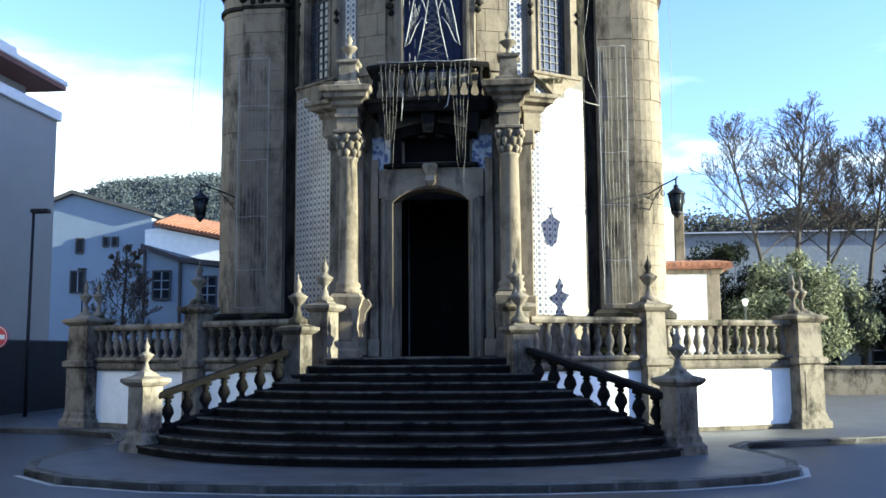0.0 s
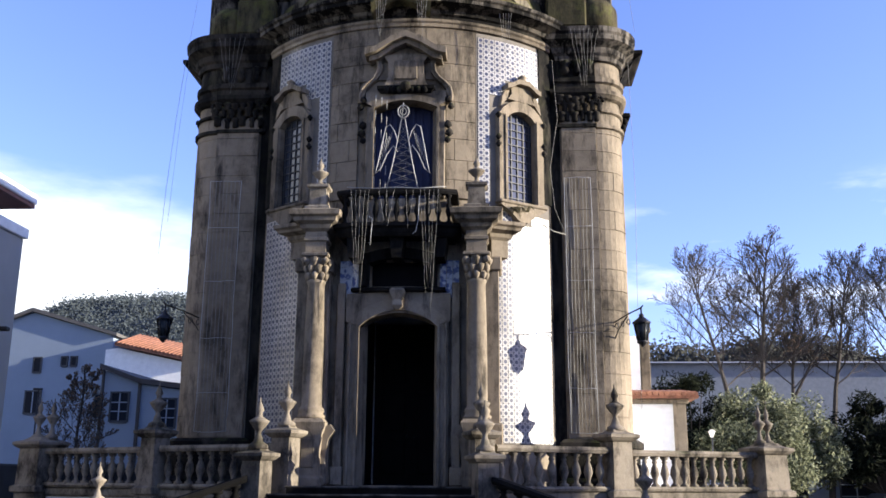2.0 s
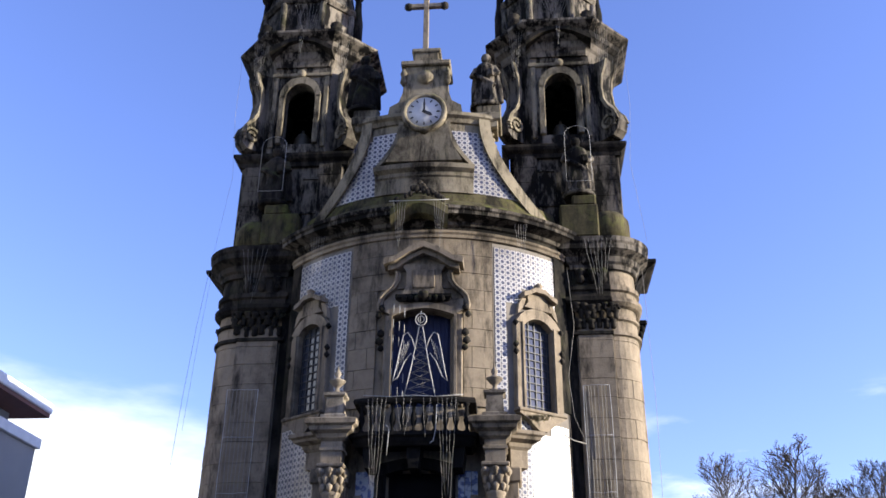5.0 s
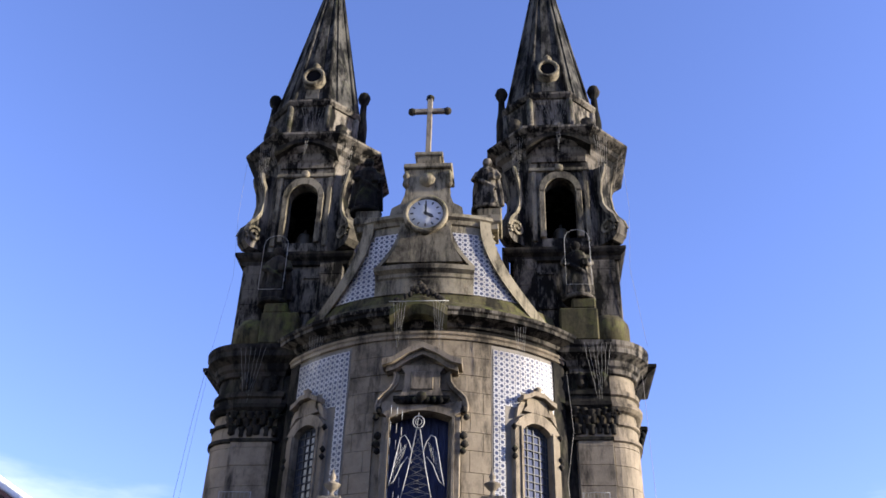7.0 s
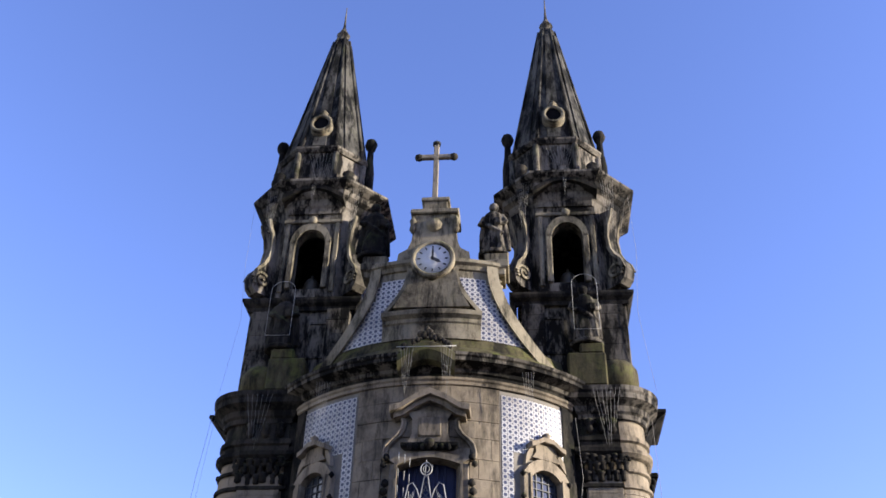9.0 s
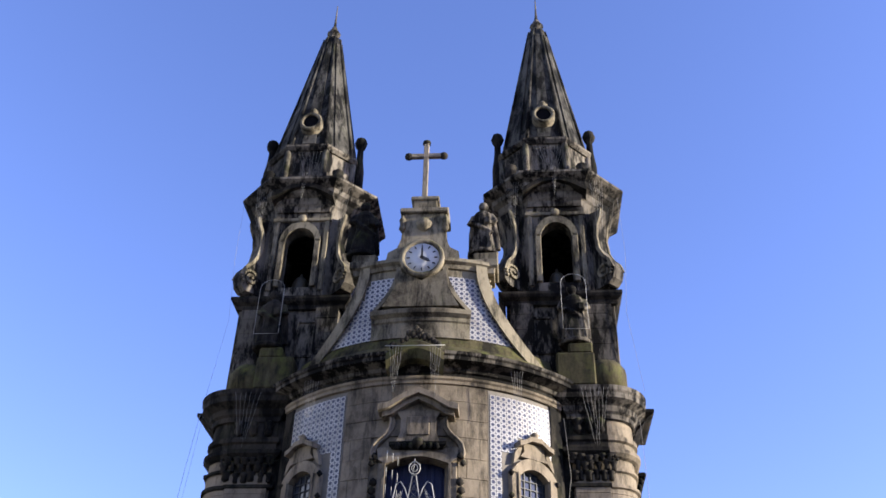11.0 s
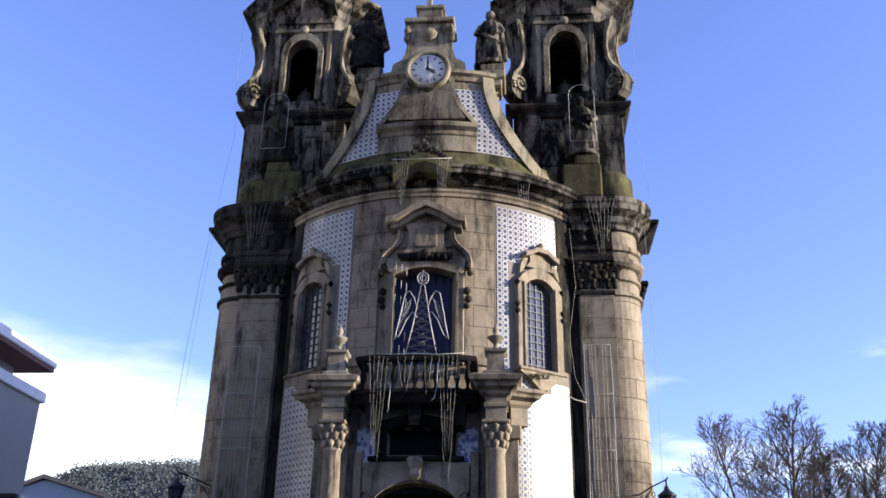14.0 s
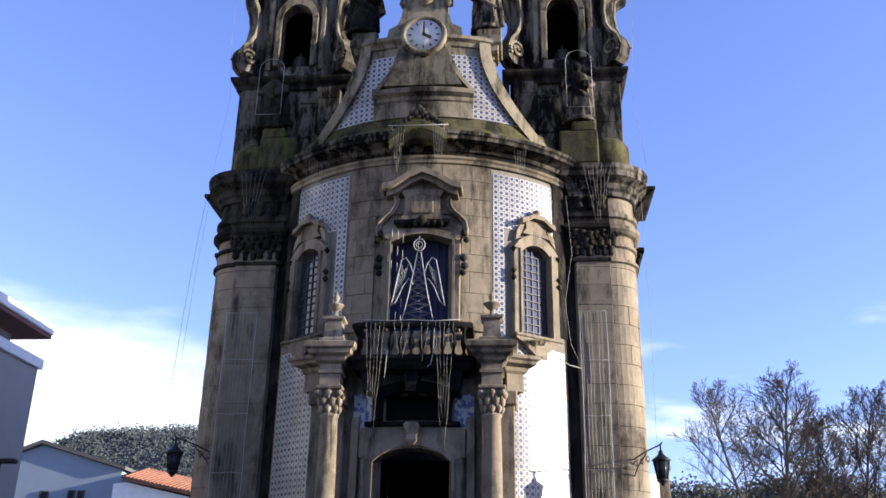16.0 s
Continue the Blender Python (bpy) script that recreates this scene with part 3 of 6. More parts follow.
# arched shade-hood where the cornice breaks over the middle
bm = bmesh.new()
moulding(bm, [bow(-0.62 + 1.24 * i / 8, 0.35) for i in range(9)], [(0, 12.5), (0.2, 12.55), (0.34, 12.75), (0.34, 12.95), (0.2, 13.05), (0, 13.05)],
         lift=lambda i: 0.32 * math.sin(math.pi * i / 8))
part("cornice_crest", bm, M_MOSS, church, "mossy carved crest over the cornice")
rnd = random.Random(2)
for i in range(30):
    a = rnd.uniform(-1, 1)
    bm = bmesh.new()
    lathe(bm, [(0.01, -0.09), (0.06, -0.03), (0.07, 0.04), (0.01, 0.1)], 5, (0.62 * a, -2.3, 13.17 + 0.5 * (1 - abs(a)) * (0.55 + 0.45 * rnd.random())))
    part("crest_leaf", bm, M_SOOT_SHADE, church)


# mossy weathering over the bow
bm = bmesh.new()
moulding(bm, [bow(-3.48 + 6.96 * i / 26, -0.05) for i in range(27)], [(-0.7, TOP - 0.02), (0.3, TOP - 0.02), (0.26, 13.24), (0.1, 13.4), (-0.08, 13.6), (-0.16, 13.9), (-0.7, 13.9)])
part("gable_base", bm, M_MOSS, church, "moss-grown curved parapet base")

# ---- the gable, bowed like the wall below ----
GY = -1.42


def bend(x):
    return R - math.sqrt(R * R - min(abs(x), 4.5) ** 2)


def side(z):
    """Half width of the gable at height z: concave flanks."""
    u = (16.2 - z) / (16.2 - 13.5)
    return 1.72 + 1.5 * max(0.0, u) ** 1.9


def top_at(x):
    """Height of the gable's edge at x."""
    a = abs(x)
    return 16.2 if a <= 1.72 else 16.2 - 2.7 * ((a - 1.72) / 1.5) ** (1 / 1.9)


def band(bm, rows, y0, y1):
    """A bowed strip through rows of (x, x, z), y0 to y1 off the gable's face."""
    rings = [[bm.verts.new((x, GY + bend(x) + y, z)) for x, y in ((a, y0), (b, y0), (b, y1), (a, y1))] for a, b, z in rows]
    fs = []
    for p, q in zip(rings, rings[1:]):
        fs += [bm.faces.new((p[k], p[(k + 1) % 4], q[(k + 1) % 4], q[k])) for k in range(4)]
    fs += [bm.faces.new(rings[0]), bm.faces.new(rings[-1][::-1])]
    bmesh.ops.recalc_face_normals(bm, faces=fs)


zs = [13.5 + 2.7 * i / 14 for i in range(15)]
bm = bmesh.new()
xs = [-3.2 + 6.4 * i / 40 for i in range(41)]
lo = [[bm.verts.new((x, GY + bend(x) + y, 13.4)) for x in xs] for y in (0, 0.8)]
hi = [[bm.verts.new((x, GY + bend(x) + y, max(13.45, top_at(x)))) for x in xs] for y in (0, 0.8)]
for i in range(40):
    bm.faces.new((lo[0][i], lo[0][i + 1], hi[0][i + 1], hi[0][i]))
    bm.faces.new((hi[0][i], hi[0][i + 1], hi[1][i + 1], hi[1][i]))
    bm.faces.new((lo[1][i + 1], lo[1][i], hi[1][i], hi[1][i + 1]))
part("gable_wall", bm, M_GABLE, church)
for s in (-1, 1):
    bm = bmesh.new()
    band(bm, [(s * side(z), s * (side(z) - 0.28 - 0.14 * (16.2 - z) / 2.7), z) for z in zs], -0.15, 0.02)
    for i in range(13):
        z = 13.75 + 0.185 * i
        x = side(z) + 0.02
        lathe(bm, [(0.02, -0.06), (0.07, -0.02), (0.05, 0.04), (0.01, 0.08)], 5, (s * x, GY + bend(x) + 0.2, z))
    part("gable_scroll", bm, M_GABLE, church, "concave stone border with moss")
    bm = bmesh.new()
    yb = GY + bend(1.63)
    block(bm, s * 1.63 - 0.4, s * 1.63 + 0.4, yb - 0.14, yb + 0.75, 16.2, 16.44, 0.03)
    block(bm, s * 1.63 - 0.3, s * 1.63 + 0.3, yb - 0.06, yb + 0.7, 16.0, 16.2, 0.02)
    block(bm, s * 1.68 - 0.34, s * 1.68 + 0.34, yb + 0.05, yb + 0.75, 16.44, 16.8, 0.04)
    part("statue_base", bm, M_GABLE, church)
    # raised curved rib beside the clock stage
    bm = bmesh.new()
    band(bm, [(s * (0.55 + 0.62 * ((16.0 - z) / 1.3) ** 2), s * (0.68 + 0.62 * ((16.0 - z) / 1.3) ** 2), z) for z in [14.7 + 1.3 * i / 8 for i in range(9)]], -0.2, 0.02)
    part("gable_rib", bm, M_GABLE, church)
bm = bmesh.new()
moulding(bm, [(x, GY + bend(x)) for x in [-1.9 + 3.8 * i / 10 for i in range(11)]], [(0, 16.02), (0.06, 16.04), (0.1, 16.14), (0.19, 16.2), (0.19, 16.3), (-0.3, 16.36)])
part("gable_cornice", bm, M_GABLE, church)
bm = bmesh.new()
moulding(bm, [(x, GY + bend(x)) for x in [-1.25 + 2.5 * i / 10 for i in range(11)]],
         [(-0.1, 13.86), (0.12, 13.86), (0.12, 14.3), (0.16, 14.34), (0.16, 14.44), (0.27, 14.52), (0.29, 14.64), (0.1, 14.76), (-0.1, 14.8)])
part("gable_ledge", bm, M_GABLE, church, "moulded ledge below the clock")
bm = bmesh.new()
prism(bm, [(-1.0, 14.76), (1.0, 14.76), (0.72, 15.3), (0.62, 15.9), (0.3, 15.75), (0, 15.55), (-0.3, 15.75), (-0.62, 15.9), (-0.72, 15.3)], GY - 0.17, GY - 0.0, "y")
part("clock_stage", bm, M_GABLE, church)
# crowning pedestal with shoulders
bm = bmesh.new()
prism(bm, [(-1.0, 16.3), (1.0, 16.3), (0.96, 16.55), (0.72, 16.7), (0.62, 17.0), (0.56, 17.9), (-0.56, 17.9), (-0.62, 17.0), (-0.72, 16.7), (-0.96, 16.55)], GY - 0.06, GY + 0.75, "y")
block(bm, -0.68, 0.68, GY - 0.16, GY + 0.85, 17.86, 18.02, 0.03)
block(bm, -0.34, 0.34, GY - 0.02, GY + 0.62, 18.02, 18.42, 0.03)
block(bm, -0.4, 0.4, GY - 0.07, GY + 0.68, 18.36, 18.5, 0.03)
for s in (-1, 1):
    lathe(bm, [(0.03, 0), (0.1, 0.12), (0.07, 0.3), (0.1, 0.42), (0.02, 0.6)], 8, (s * 0.6, GY - 0.08, 17.2))
lathe(bm, [(0.05, -0.2), (0.2, -0.1), (0.24, 0.05), (0.12, 0.2), (0.02, 0.28)], 9, (0, GY - 0.06, 17.45))
part("crowning_pedestal", bm, M_GABLE, church)
cross = thing("roof_cross", "grey stone cross with flared ends on the gable", "cross", (-0.06, GY + 0.3, 18.5))
bm = bmesh.new()
block(bm, -0.075, 0.075, -0.075, 0.075, 0.0, 2.3, 0.015)
lathe(bm, [(0.16, 0), (0.1, 0.12)], 4, square=True)
part("post", bm, M_LOW, cross)
bm = bmesh.new()
block(bm, -0.52, 0.52, -0.07, 0.07, 1.72, 1.86, 0.015)
part("arm", bm, M_LOW, cross)
for x, z in ((-0.52, 1.79), (0.52, 1.79), (0, 2.3)):
    bm = bmesh.new()
    lathe(bm, [(0.03, -0.13), (0.12, -0.05), (0.12, 0.05), (0.03, 0.13)], 8, (x, 0, z))
    part("tip", bm, M_SOOT_SHADE, cross)

# ---- clock ----
M_FACE = plain("clock_face", (0.42, 0.43, 0.44), 0.5, var=0.2, bump=0)
M_BLACK = plain("black_paint", (0.015, 0.015, 0.018), 0.5, var=0.1, bump=0)
clock = thing("clock", "round white clock with black pointers in a stone rim", "clock", (0.0, GY - 0.2, 16.22))
clock.scale = (1.06, 1.0, 1.06)
flat = pose(0, 0, 0, 90, 0, 0)
bm = bmesh.new()
lathe(bm, [(0.44, 0), (0.44, 0.06), (0.1, 0.065)], 32, m=flat)
part("dial", bm, M_FACE, clock)
bm = bmesh.new()
ring = [(0.44, -0.1), (0.56, -0.1), (0.57, 0.07), (0.53, 0.11), (0.47, 0.1), (0.43, 0.05)]
rings = [[bm.verts.new(flat @ Vector((r * math.cos(a), r * math.sin(a), z))) for r, z in ring] for a in [2 * math.pi * i / 32 for i in range(32)]]
for i in range(32):
    for j in range(6):
        bm.faces.new((rings[i][j], rings[(i + 1) % 32][j], rings[(i + 1) % 32][(j + 1) % 6], rings[i][(j + 1) % 6])).smooth = True
bmesh.ops.recalc_face_normals(bm, faces=bm.faces)
part("rim", bm, M_GABLE, clock)
for h in range(12):
    bm = bmesh.new()
    block(bm, -0.016, 0.016, -0.078, -0.062, 0.31, 0.39, m=pose(0, 0, 0, 0, 30 * h, 0))
    part("hour_mark", bm, M_BLACK, clock)
for ang, ln, w in ((120, 0.24, 0.035), (0, 0.34, 0.022)):
    bm = bmesh.new()
    prism(bm, [(-w, -0.05), (w, -0.05), (w * 1.3, ln * 0.7), (0, ln), (-w * 1.3, ln * 0.7)], -0.1, -0.08, "y", m=pose(0, 0, 0, 0, ang, 0))
    part("hand", bm, M_BLACK, clock)

# ---- tile panels ----
m = Mat("glazed_tiles", 0.3, 0, 0.5)
uv = m.n.new("ShaderNodeUVMap").outputs[0]
sep = m.n.new("ShaderNodeSeparateXYZ")
m.l.new(uv, sep.inputs[0])
u = m.math("ABSOLUTE", m.math("SUBTRACT", sep.outputs[0], 0.5))
v = m.math("ABSOLUTE", m.math("SUBTRACT", sep.outputs[1], 0.5))
r2 = m.math("SQRT", m.math("ADD", m.math("MULTIPLY", u, u), m.math("MULTIPLY", v, v)))
flower = m.math("MAXIMUM", m.mask(r2, 0.37, 0.27), m.mask(m.math("ADD", u, v), 0.82, 0.9))
leafs = m.mask(m.math("ABSOLUTE", m.math("SUBTRACT", u, v)), 0.07, 0.03)
leafs = m.math("MULTIPLY", leafs, m.mask(r2, 0.42, 0.34))
ink = m.math("MAXIMUM", flower, m.math("MULTIPLY", leafs, 0.7))
ink = m.math("MULTIPLY", ink, m.mask(m.noise(1.7, 4, 0.6), 0.1, 0.38))
base = m.mix(m.mask(m.noise(0.8, 5, 0.7), 0.42, 0.68), (0.38, 0.373, 0.36), (0.225, 0.212, 0.187))
base = m.mix(m.math("MULTIPLY", m.random(), 0.3), base, (0.14, 0.13, 0.116))
m.color(m.mix(ink, base, (0.026, 0.031, 0.058))).bump(m.noise(30, 3, 0.5), 0.08, 0.01)
M_TILE = m.m
m = Mat("blue_glazed_tiles", 0.3, 0, 0.4)
m.color(m.mix(m.mask(m.noise(9, 3, 0.5), 0.44, 0.54), (0.03, 0.05, 0.16), (0.3, 0.32, 0.36))).bump(m.noise(30, 3, 0.5), 0.08, 0.01)
M_BLUETILE = m.m
M_GROUT = plain("tile_bed", (0.14, 0.125, 0.105), 0.9, var=0.3)
PITCH = 0.143


def tile_mesh(quads, name):
    """Tiles as slightly raised plates with a picture coordinate each; quads hold four front corners and the outward way."""
    verts, faces = [], []
    for q, n in quads:
        k = len(verts)
        verts += [tuple(Vector(p)) for p in q] + [tuple(Vector(p) + n) for p in q]
        faces += [(k + 4, k + 5, k + 6, k + 7)] + [(k + i, k + (i + 1) % 4, k + 4 + (i + 1) % 4, k + 4 + i) for i in range(4)]
    me = bpy.data.meshes.new(name)
    me.from_pydata(verts, [], faces)
    lay = me.uv_layers.new(name="UVMap")
    for p in me.polygons:
        for li, c in zip(p.loop_indices, ((0, 0), (1, 0), (1, 1), (0, 1))):
            lay.data[li].uv = c if p.index % 5 == 0 else (0.02, 0.02)
    me.materials.append(M_TILE)
    return me


one_tile = tile_mesh([([(-0.0685, 0, -0.0685), (0.0685, 0, -0.0685), (0.0685, 0, 0.0685), (-0.0685, 0, 0.0685)], Vector((0, -0.012, 0)))], "tile")


def in_window(x, z):
    return (2.08 < abs(x) < 3.4 and 8.0 < z < 10.9) or (2.35 < abs(x) < 3.15 and 10.8 < z < 11.3) or (2.5 < abs(x) < 3.0 and 7.7 < z < 8.2)


for s in (-1, 1):
    bed = bmesh.new()
    curved(bed, s * 1.72, s * 3.44, 2.7, 8.17, 0.02, -0.02)
    for a, b in ((1.72, 2.34), (3.15, 3.44)):
        curved(bed, s * a, s * b, 8.17, 10.62, 0.02, -0.02)
    curved(bed, s * 1.72, s * 3.44, 10.62, 12.42, 0.02, -0.02)
    panel = part("tile_panel", bed, M_GROUT, church, "wall panel of white tiles with small blue flowers")
    th0, th1 = math.asin(1.76 / R), math.asin(3.42 / R)
    cols = int((th1 - th0) * R / PITCH)
    loose, joined = 0, []
    for row in range(67):
        z = 2.8 + PITCH * row
        for c in range(cols):
            th = th0 + (c + 0.5) * (th1 - th0) / cols
            x = R * math.sin(th)
            if in_window(x, z):
                continue
            px, py = (R + 0.021) * math.sin(th) * s, CY - (R + 0.021) * math.cos(th)
            if loose < 260:
                t = new("tile", one_tile)
                t.parent = panel
                t.matrix_basis = pose(px, py, z, 0, 0, math.degrees(th) * s)
                loose += 1
            else:
                tm = pose(px, py, z, 0, 0, math.degrees(th) * s)
                joined.append(([tm @ Vector(p) for p in ((-0.0685, 0, -0.0685), (0.0685, 0, -0.0685), (0.0685, 0, 0.0685), (-0.0685, 0, 0.0685))],
                               tm.to_3x3() @ Vector((0, -0.012, 0))))
    t = new("upper_tiles", tile_mesh(joined, "upper_tiles"))
    t.parent = panel
    tagged(t, kind="stuff")
    # tiles of the gable beside the clock
    quads = []
    for row in range(13):
        z = 14.0 + PITCH * row
        for c in range(18):
            x = 0.62 + PITCH * c
            rib_x = 0.55 + 0.62 * max(0, (16.0 - z) / 1.3) ** 2 + 0.2
            if z < 14.78:
                rib_x = 1.33
            if rib_x - 0.1 < x < side(z) - 0.3:
                quads.append(([(s * x + dx, GY + bend(s * x + dx) - 0.008, z + dz) for dx, dz in ((-0.0685, -0.0685), (0.0685, -0.0685), (0.0685, 0.0685), (-0.0685, 0.0685))], Vector((0, -0.012, 0))))
    t = new("gable_tiles", tile_mesh(quads, "gable_tiles"))
    t.parent = church
    tagged(t, "white and blue tiles beside the clock", kind="stuff")
    # small tile fields between door surround and columns
    quads = []
    for row in range(6):
        for c in range(3):
            x, z = s * (0.98 + PITCH * c), 5.95 + PITCH * row
            bx, by = bow(x, 0.04)
            quads.append(([(bx + dx, by, z + dz) for dx, dz in ((-0.0685, -0.0685), (0.0685, -0.0685), (0.0685, 0.0685), (-0.0685, 0.0685))], Vector((0, -0.012, 0))))
    t = new("portal_tiles", tile_mesh(quads, "portal_tiles"))
    t.data.materials[0] = M_BLUETILE
    t.parent = church
    tagged(t, "blue and white tiles above the doorway", kind="stuff")

# ---- ashlar of the bowed wall between the windows, and of the towers ----
rnd = random.Random(11)
z = 8.2
row = 0
while z < 12.38:
    h = min(0.44 + 0.04 * (row % 3), 12.42 - z)
    for s in (-1, 1):
        inner = 1.02 if z < 10.9 else 0.0
        cuts = [inner, (inner + 1.7) / 2 + (0.16 if row % 2 else -0.14), 1.7] if inner else [0.0, 0.55 + (0.2 if row % 2 else 0), 1.7]
        for a, b in zip(cuts, cuts[1:]):
            bm = bmesh.new()
            curved(bm, s * (a + 0.006), s * (b - 0.006), z + 0.006, z + h - 0.006, 0.05 + rnd.uniform(0, 0.012), -0.02, 2)
            part("stone", bm, M_STONE, church)
    z += h
    row += 1
for s in (-1, 1):
    z, row = 2.9, 0
    while z < 10.4:
        h = 0.47 + 0.05 * (row % 2)
        path = corner(s)[2:12]
        cut = 3 + row % 2 * 3
        for seg in (path[: cut + 1], path[cut:]):
            bm = bmesh.new()
            o = 0.018 + rnd.uniform(0, 0.012)
            seg = [(x - s * 0.004, y) for x, y in seg]
            moulding(bm, seg[:: s], [(-0.03, z + 0.006), (o, z + 0.006), (o, z + h - 0.006), (-0.03, z + h - 0.006)])
            part("stone", bm, M_STONE, church)
        bm = bmesh.new()
        block(bm, s * (4.2 + WIDE[s] / 2) - 0.39 - WIDE[s] / 2, s * (4.2 + WIDE[s] / 2) + 0.39 + WIDE[s] / 2, -0.105 - rnd.uniform(0, 0.012), -0.05, z + 0.006, z + h - 0.006)
        part("stone", bm, M_STONE, church)
        z += h
        row += 1

# ---- doorway ----
door = thing("church_door", "tall dark wooden double door in shade", "door", (0, 1.75, 1.81), kind="structure")
# box added behind the doorway; its black colour stands in for darkness
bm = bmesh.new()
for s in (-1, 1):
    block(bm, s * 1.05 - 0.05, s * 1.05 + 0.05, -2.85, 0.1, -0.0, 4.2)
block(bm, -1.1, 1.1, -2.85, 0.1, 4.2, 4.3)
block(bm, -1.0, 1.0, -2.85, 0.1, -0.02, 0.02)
part("lobby", bm, M_DARK, door, "near-black box added to make the doorway look unlit")
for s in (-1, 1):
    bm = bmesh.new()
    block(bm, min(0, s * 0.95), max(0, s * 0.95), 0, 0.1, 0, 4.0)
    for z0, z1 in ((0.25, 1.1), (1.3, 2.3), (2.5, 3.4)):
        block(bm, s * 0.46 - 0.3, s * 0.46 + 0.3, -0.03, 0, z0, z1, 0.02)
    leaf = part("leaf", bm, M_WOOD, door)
    bm = bmesh.new()
    lathe(bm, [(0.015, -0.08), (0.035, 0), (0.015, 0.08)], 6, (s * 0.1, -0.06, 1.15))
    part("handle", bm, M_IRON, leaf)
bm = bmesh.new()
prism(bm, [(-0.9, 3.76), (-0.9, 3.3)] + [(-0.88 + 1.76 * i / 12, 3.42 + 0.3 * math.sin(math.pi * i / 12) ** 0.7) for i in range(13)] + [(0.9, 3.3), (0.9, 3.76)], -3.45, -2.85, "y")
part("arch_head", bm, M_STONE, door, "segmental granite arch head")

for s in (-1, 1):
    bm = bmesh.new()
    jamb = [(s * 0.86, -1.72), (s * 1.12, -1.72), (s * 1.12, -1.4), (s * 0.86, -1.4)]
    prism(bm, jamb, 1.81, 5.35)
    block(bm, s * 0.9 - 0.035, s * 0.9 + 0.035, -1.78, -1.7, 1.81, 5.3, 0.01)
    block(bm, s * 1.06 - 0.03, s * 1.06 + 0.03, -1.77, -1.7, 1.81, 5.35, 0.01)
    part("door_jamb", bm, M_STONE, church, "moulded granite door surround")
bm = bmesh.new()
outer = [(-1.14 + 2.28 * i / 16, 5.32 + 0.52 * math.sin(math.pi * i / 16) ** 0.8) for i in range(17)]
inner = [(0.86 - 1.72 * i / 16, 5.22 + 0.36 * math.sin(math.pi * i / 16) ** 0.8) for i in range(17)]
prism(bm, outer + inner, -1.77, -1.45, "y")
part("door_arch", bm, M_STONE, church)
bm = bmesh.new()
prism(bm, [(-1.16, 5.3), (-1.16, 5.95), (-0.3, 5.98), (0.3, 5.98), (1.16, 5.95), (1.16, 5.3)] + outer[::-1], -1.74, -1.5, "y")
part("door_arch", bm, M_STONE, church)
bm = bmesh.new()
lathe(bm, [(0.05, -0.2), (0.11, -0.12), (0.09, 0.0), (0.15, 0.12), (0.17, 0.2), (0.12, 0.26)], 4, (0, -1.86, 5.78), square=True)
part("keystone", bm, M_STONE, church)
# moulded sill line and lobed opening over the door
bm = bmesh.new()
moulding(bm, [(-1.05, -1.72), (-0.35, -1.76), (0.35, -1.76), (1.05, -1.72)], [(0, 5.98), (0.1, 6.0), (0.12, 6.05), (0, 6.1)])
for s in (-1, 1):
    block(bm, min(s * 0.66, s * 0.86), max(s * 0.66, s * 0.86), -1.82, -1.5, 6.08, 6.7, 0.05)
prism(bm, [(-0.86, 6.62), (-0.66, 6.62), (-0.45, 6.7), (0, 6.76), (0.45, 6.7), (0.66, 6.62), (0.86, 6.62), (0.8, 6.85), (0.4, 6.95), (0, 7.0), (-0.4, 6.95), (-0.8, 6.85)], -1.84, -1.5, "y")
lathe(bm, [(0.05, -0.14), (0.13, -0.04), (0.15, 0.1), (0.08, 0.16)], 8, (0, -1.9, 6.88))
part("lobed_surround", bm, M_NEARBLACK, church, "dark carved surround of the lobed window")
window = thing("window_1", "lobed dark glazed opening above the doorway", "window", (0, -1.45, 6.4), kind="structure")
bm = bmesh.new()
block(bm, -0.7, 0.7, 0, 0.03, -0.35, 0.35)
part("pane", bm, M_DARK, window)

# pilaster strips between door and columns
for s in (-1, 1):
    bm = bmesh.new()
    for x, w, y in ((1.28, 0.09, -1.72), (1.45, 0.07, -1.6)):
        block(bm, s * x - w, s * x + w, y, -1.2, 1.81, 6.2, 0.015)
        block(bm, s * x - w - 0.04, s * x + w + 0.04, y - 0.05, -1.2, 1.81, 2.2, 0.02)
    part("door_pilaster", bm, M_STONE, church)

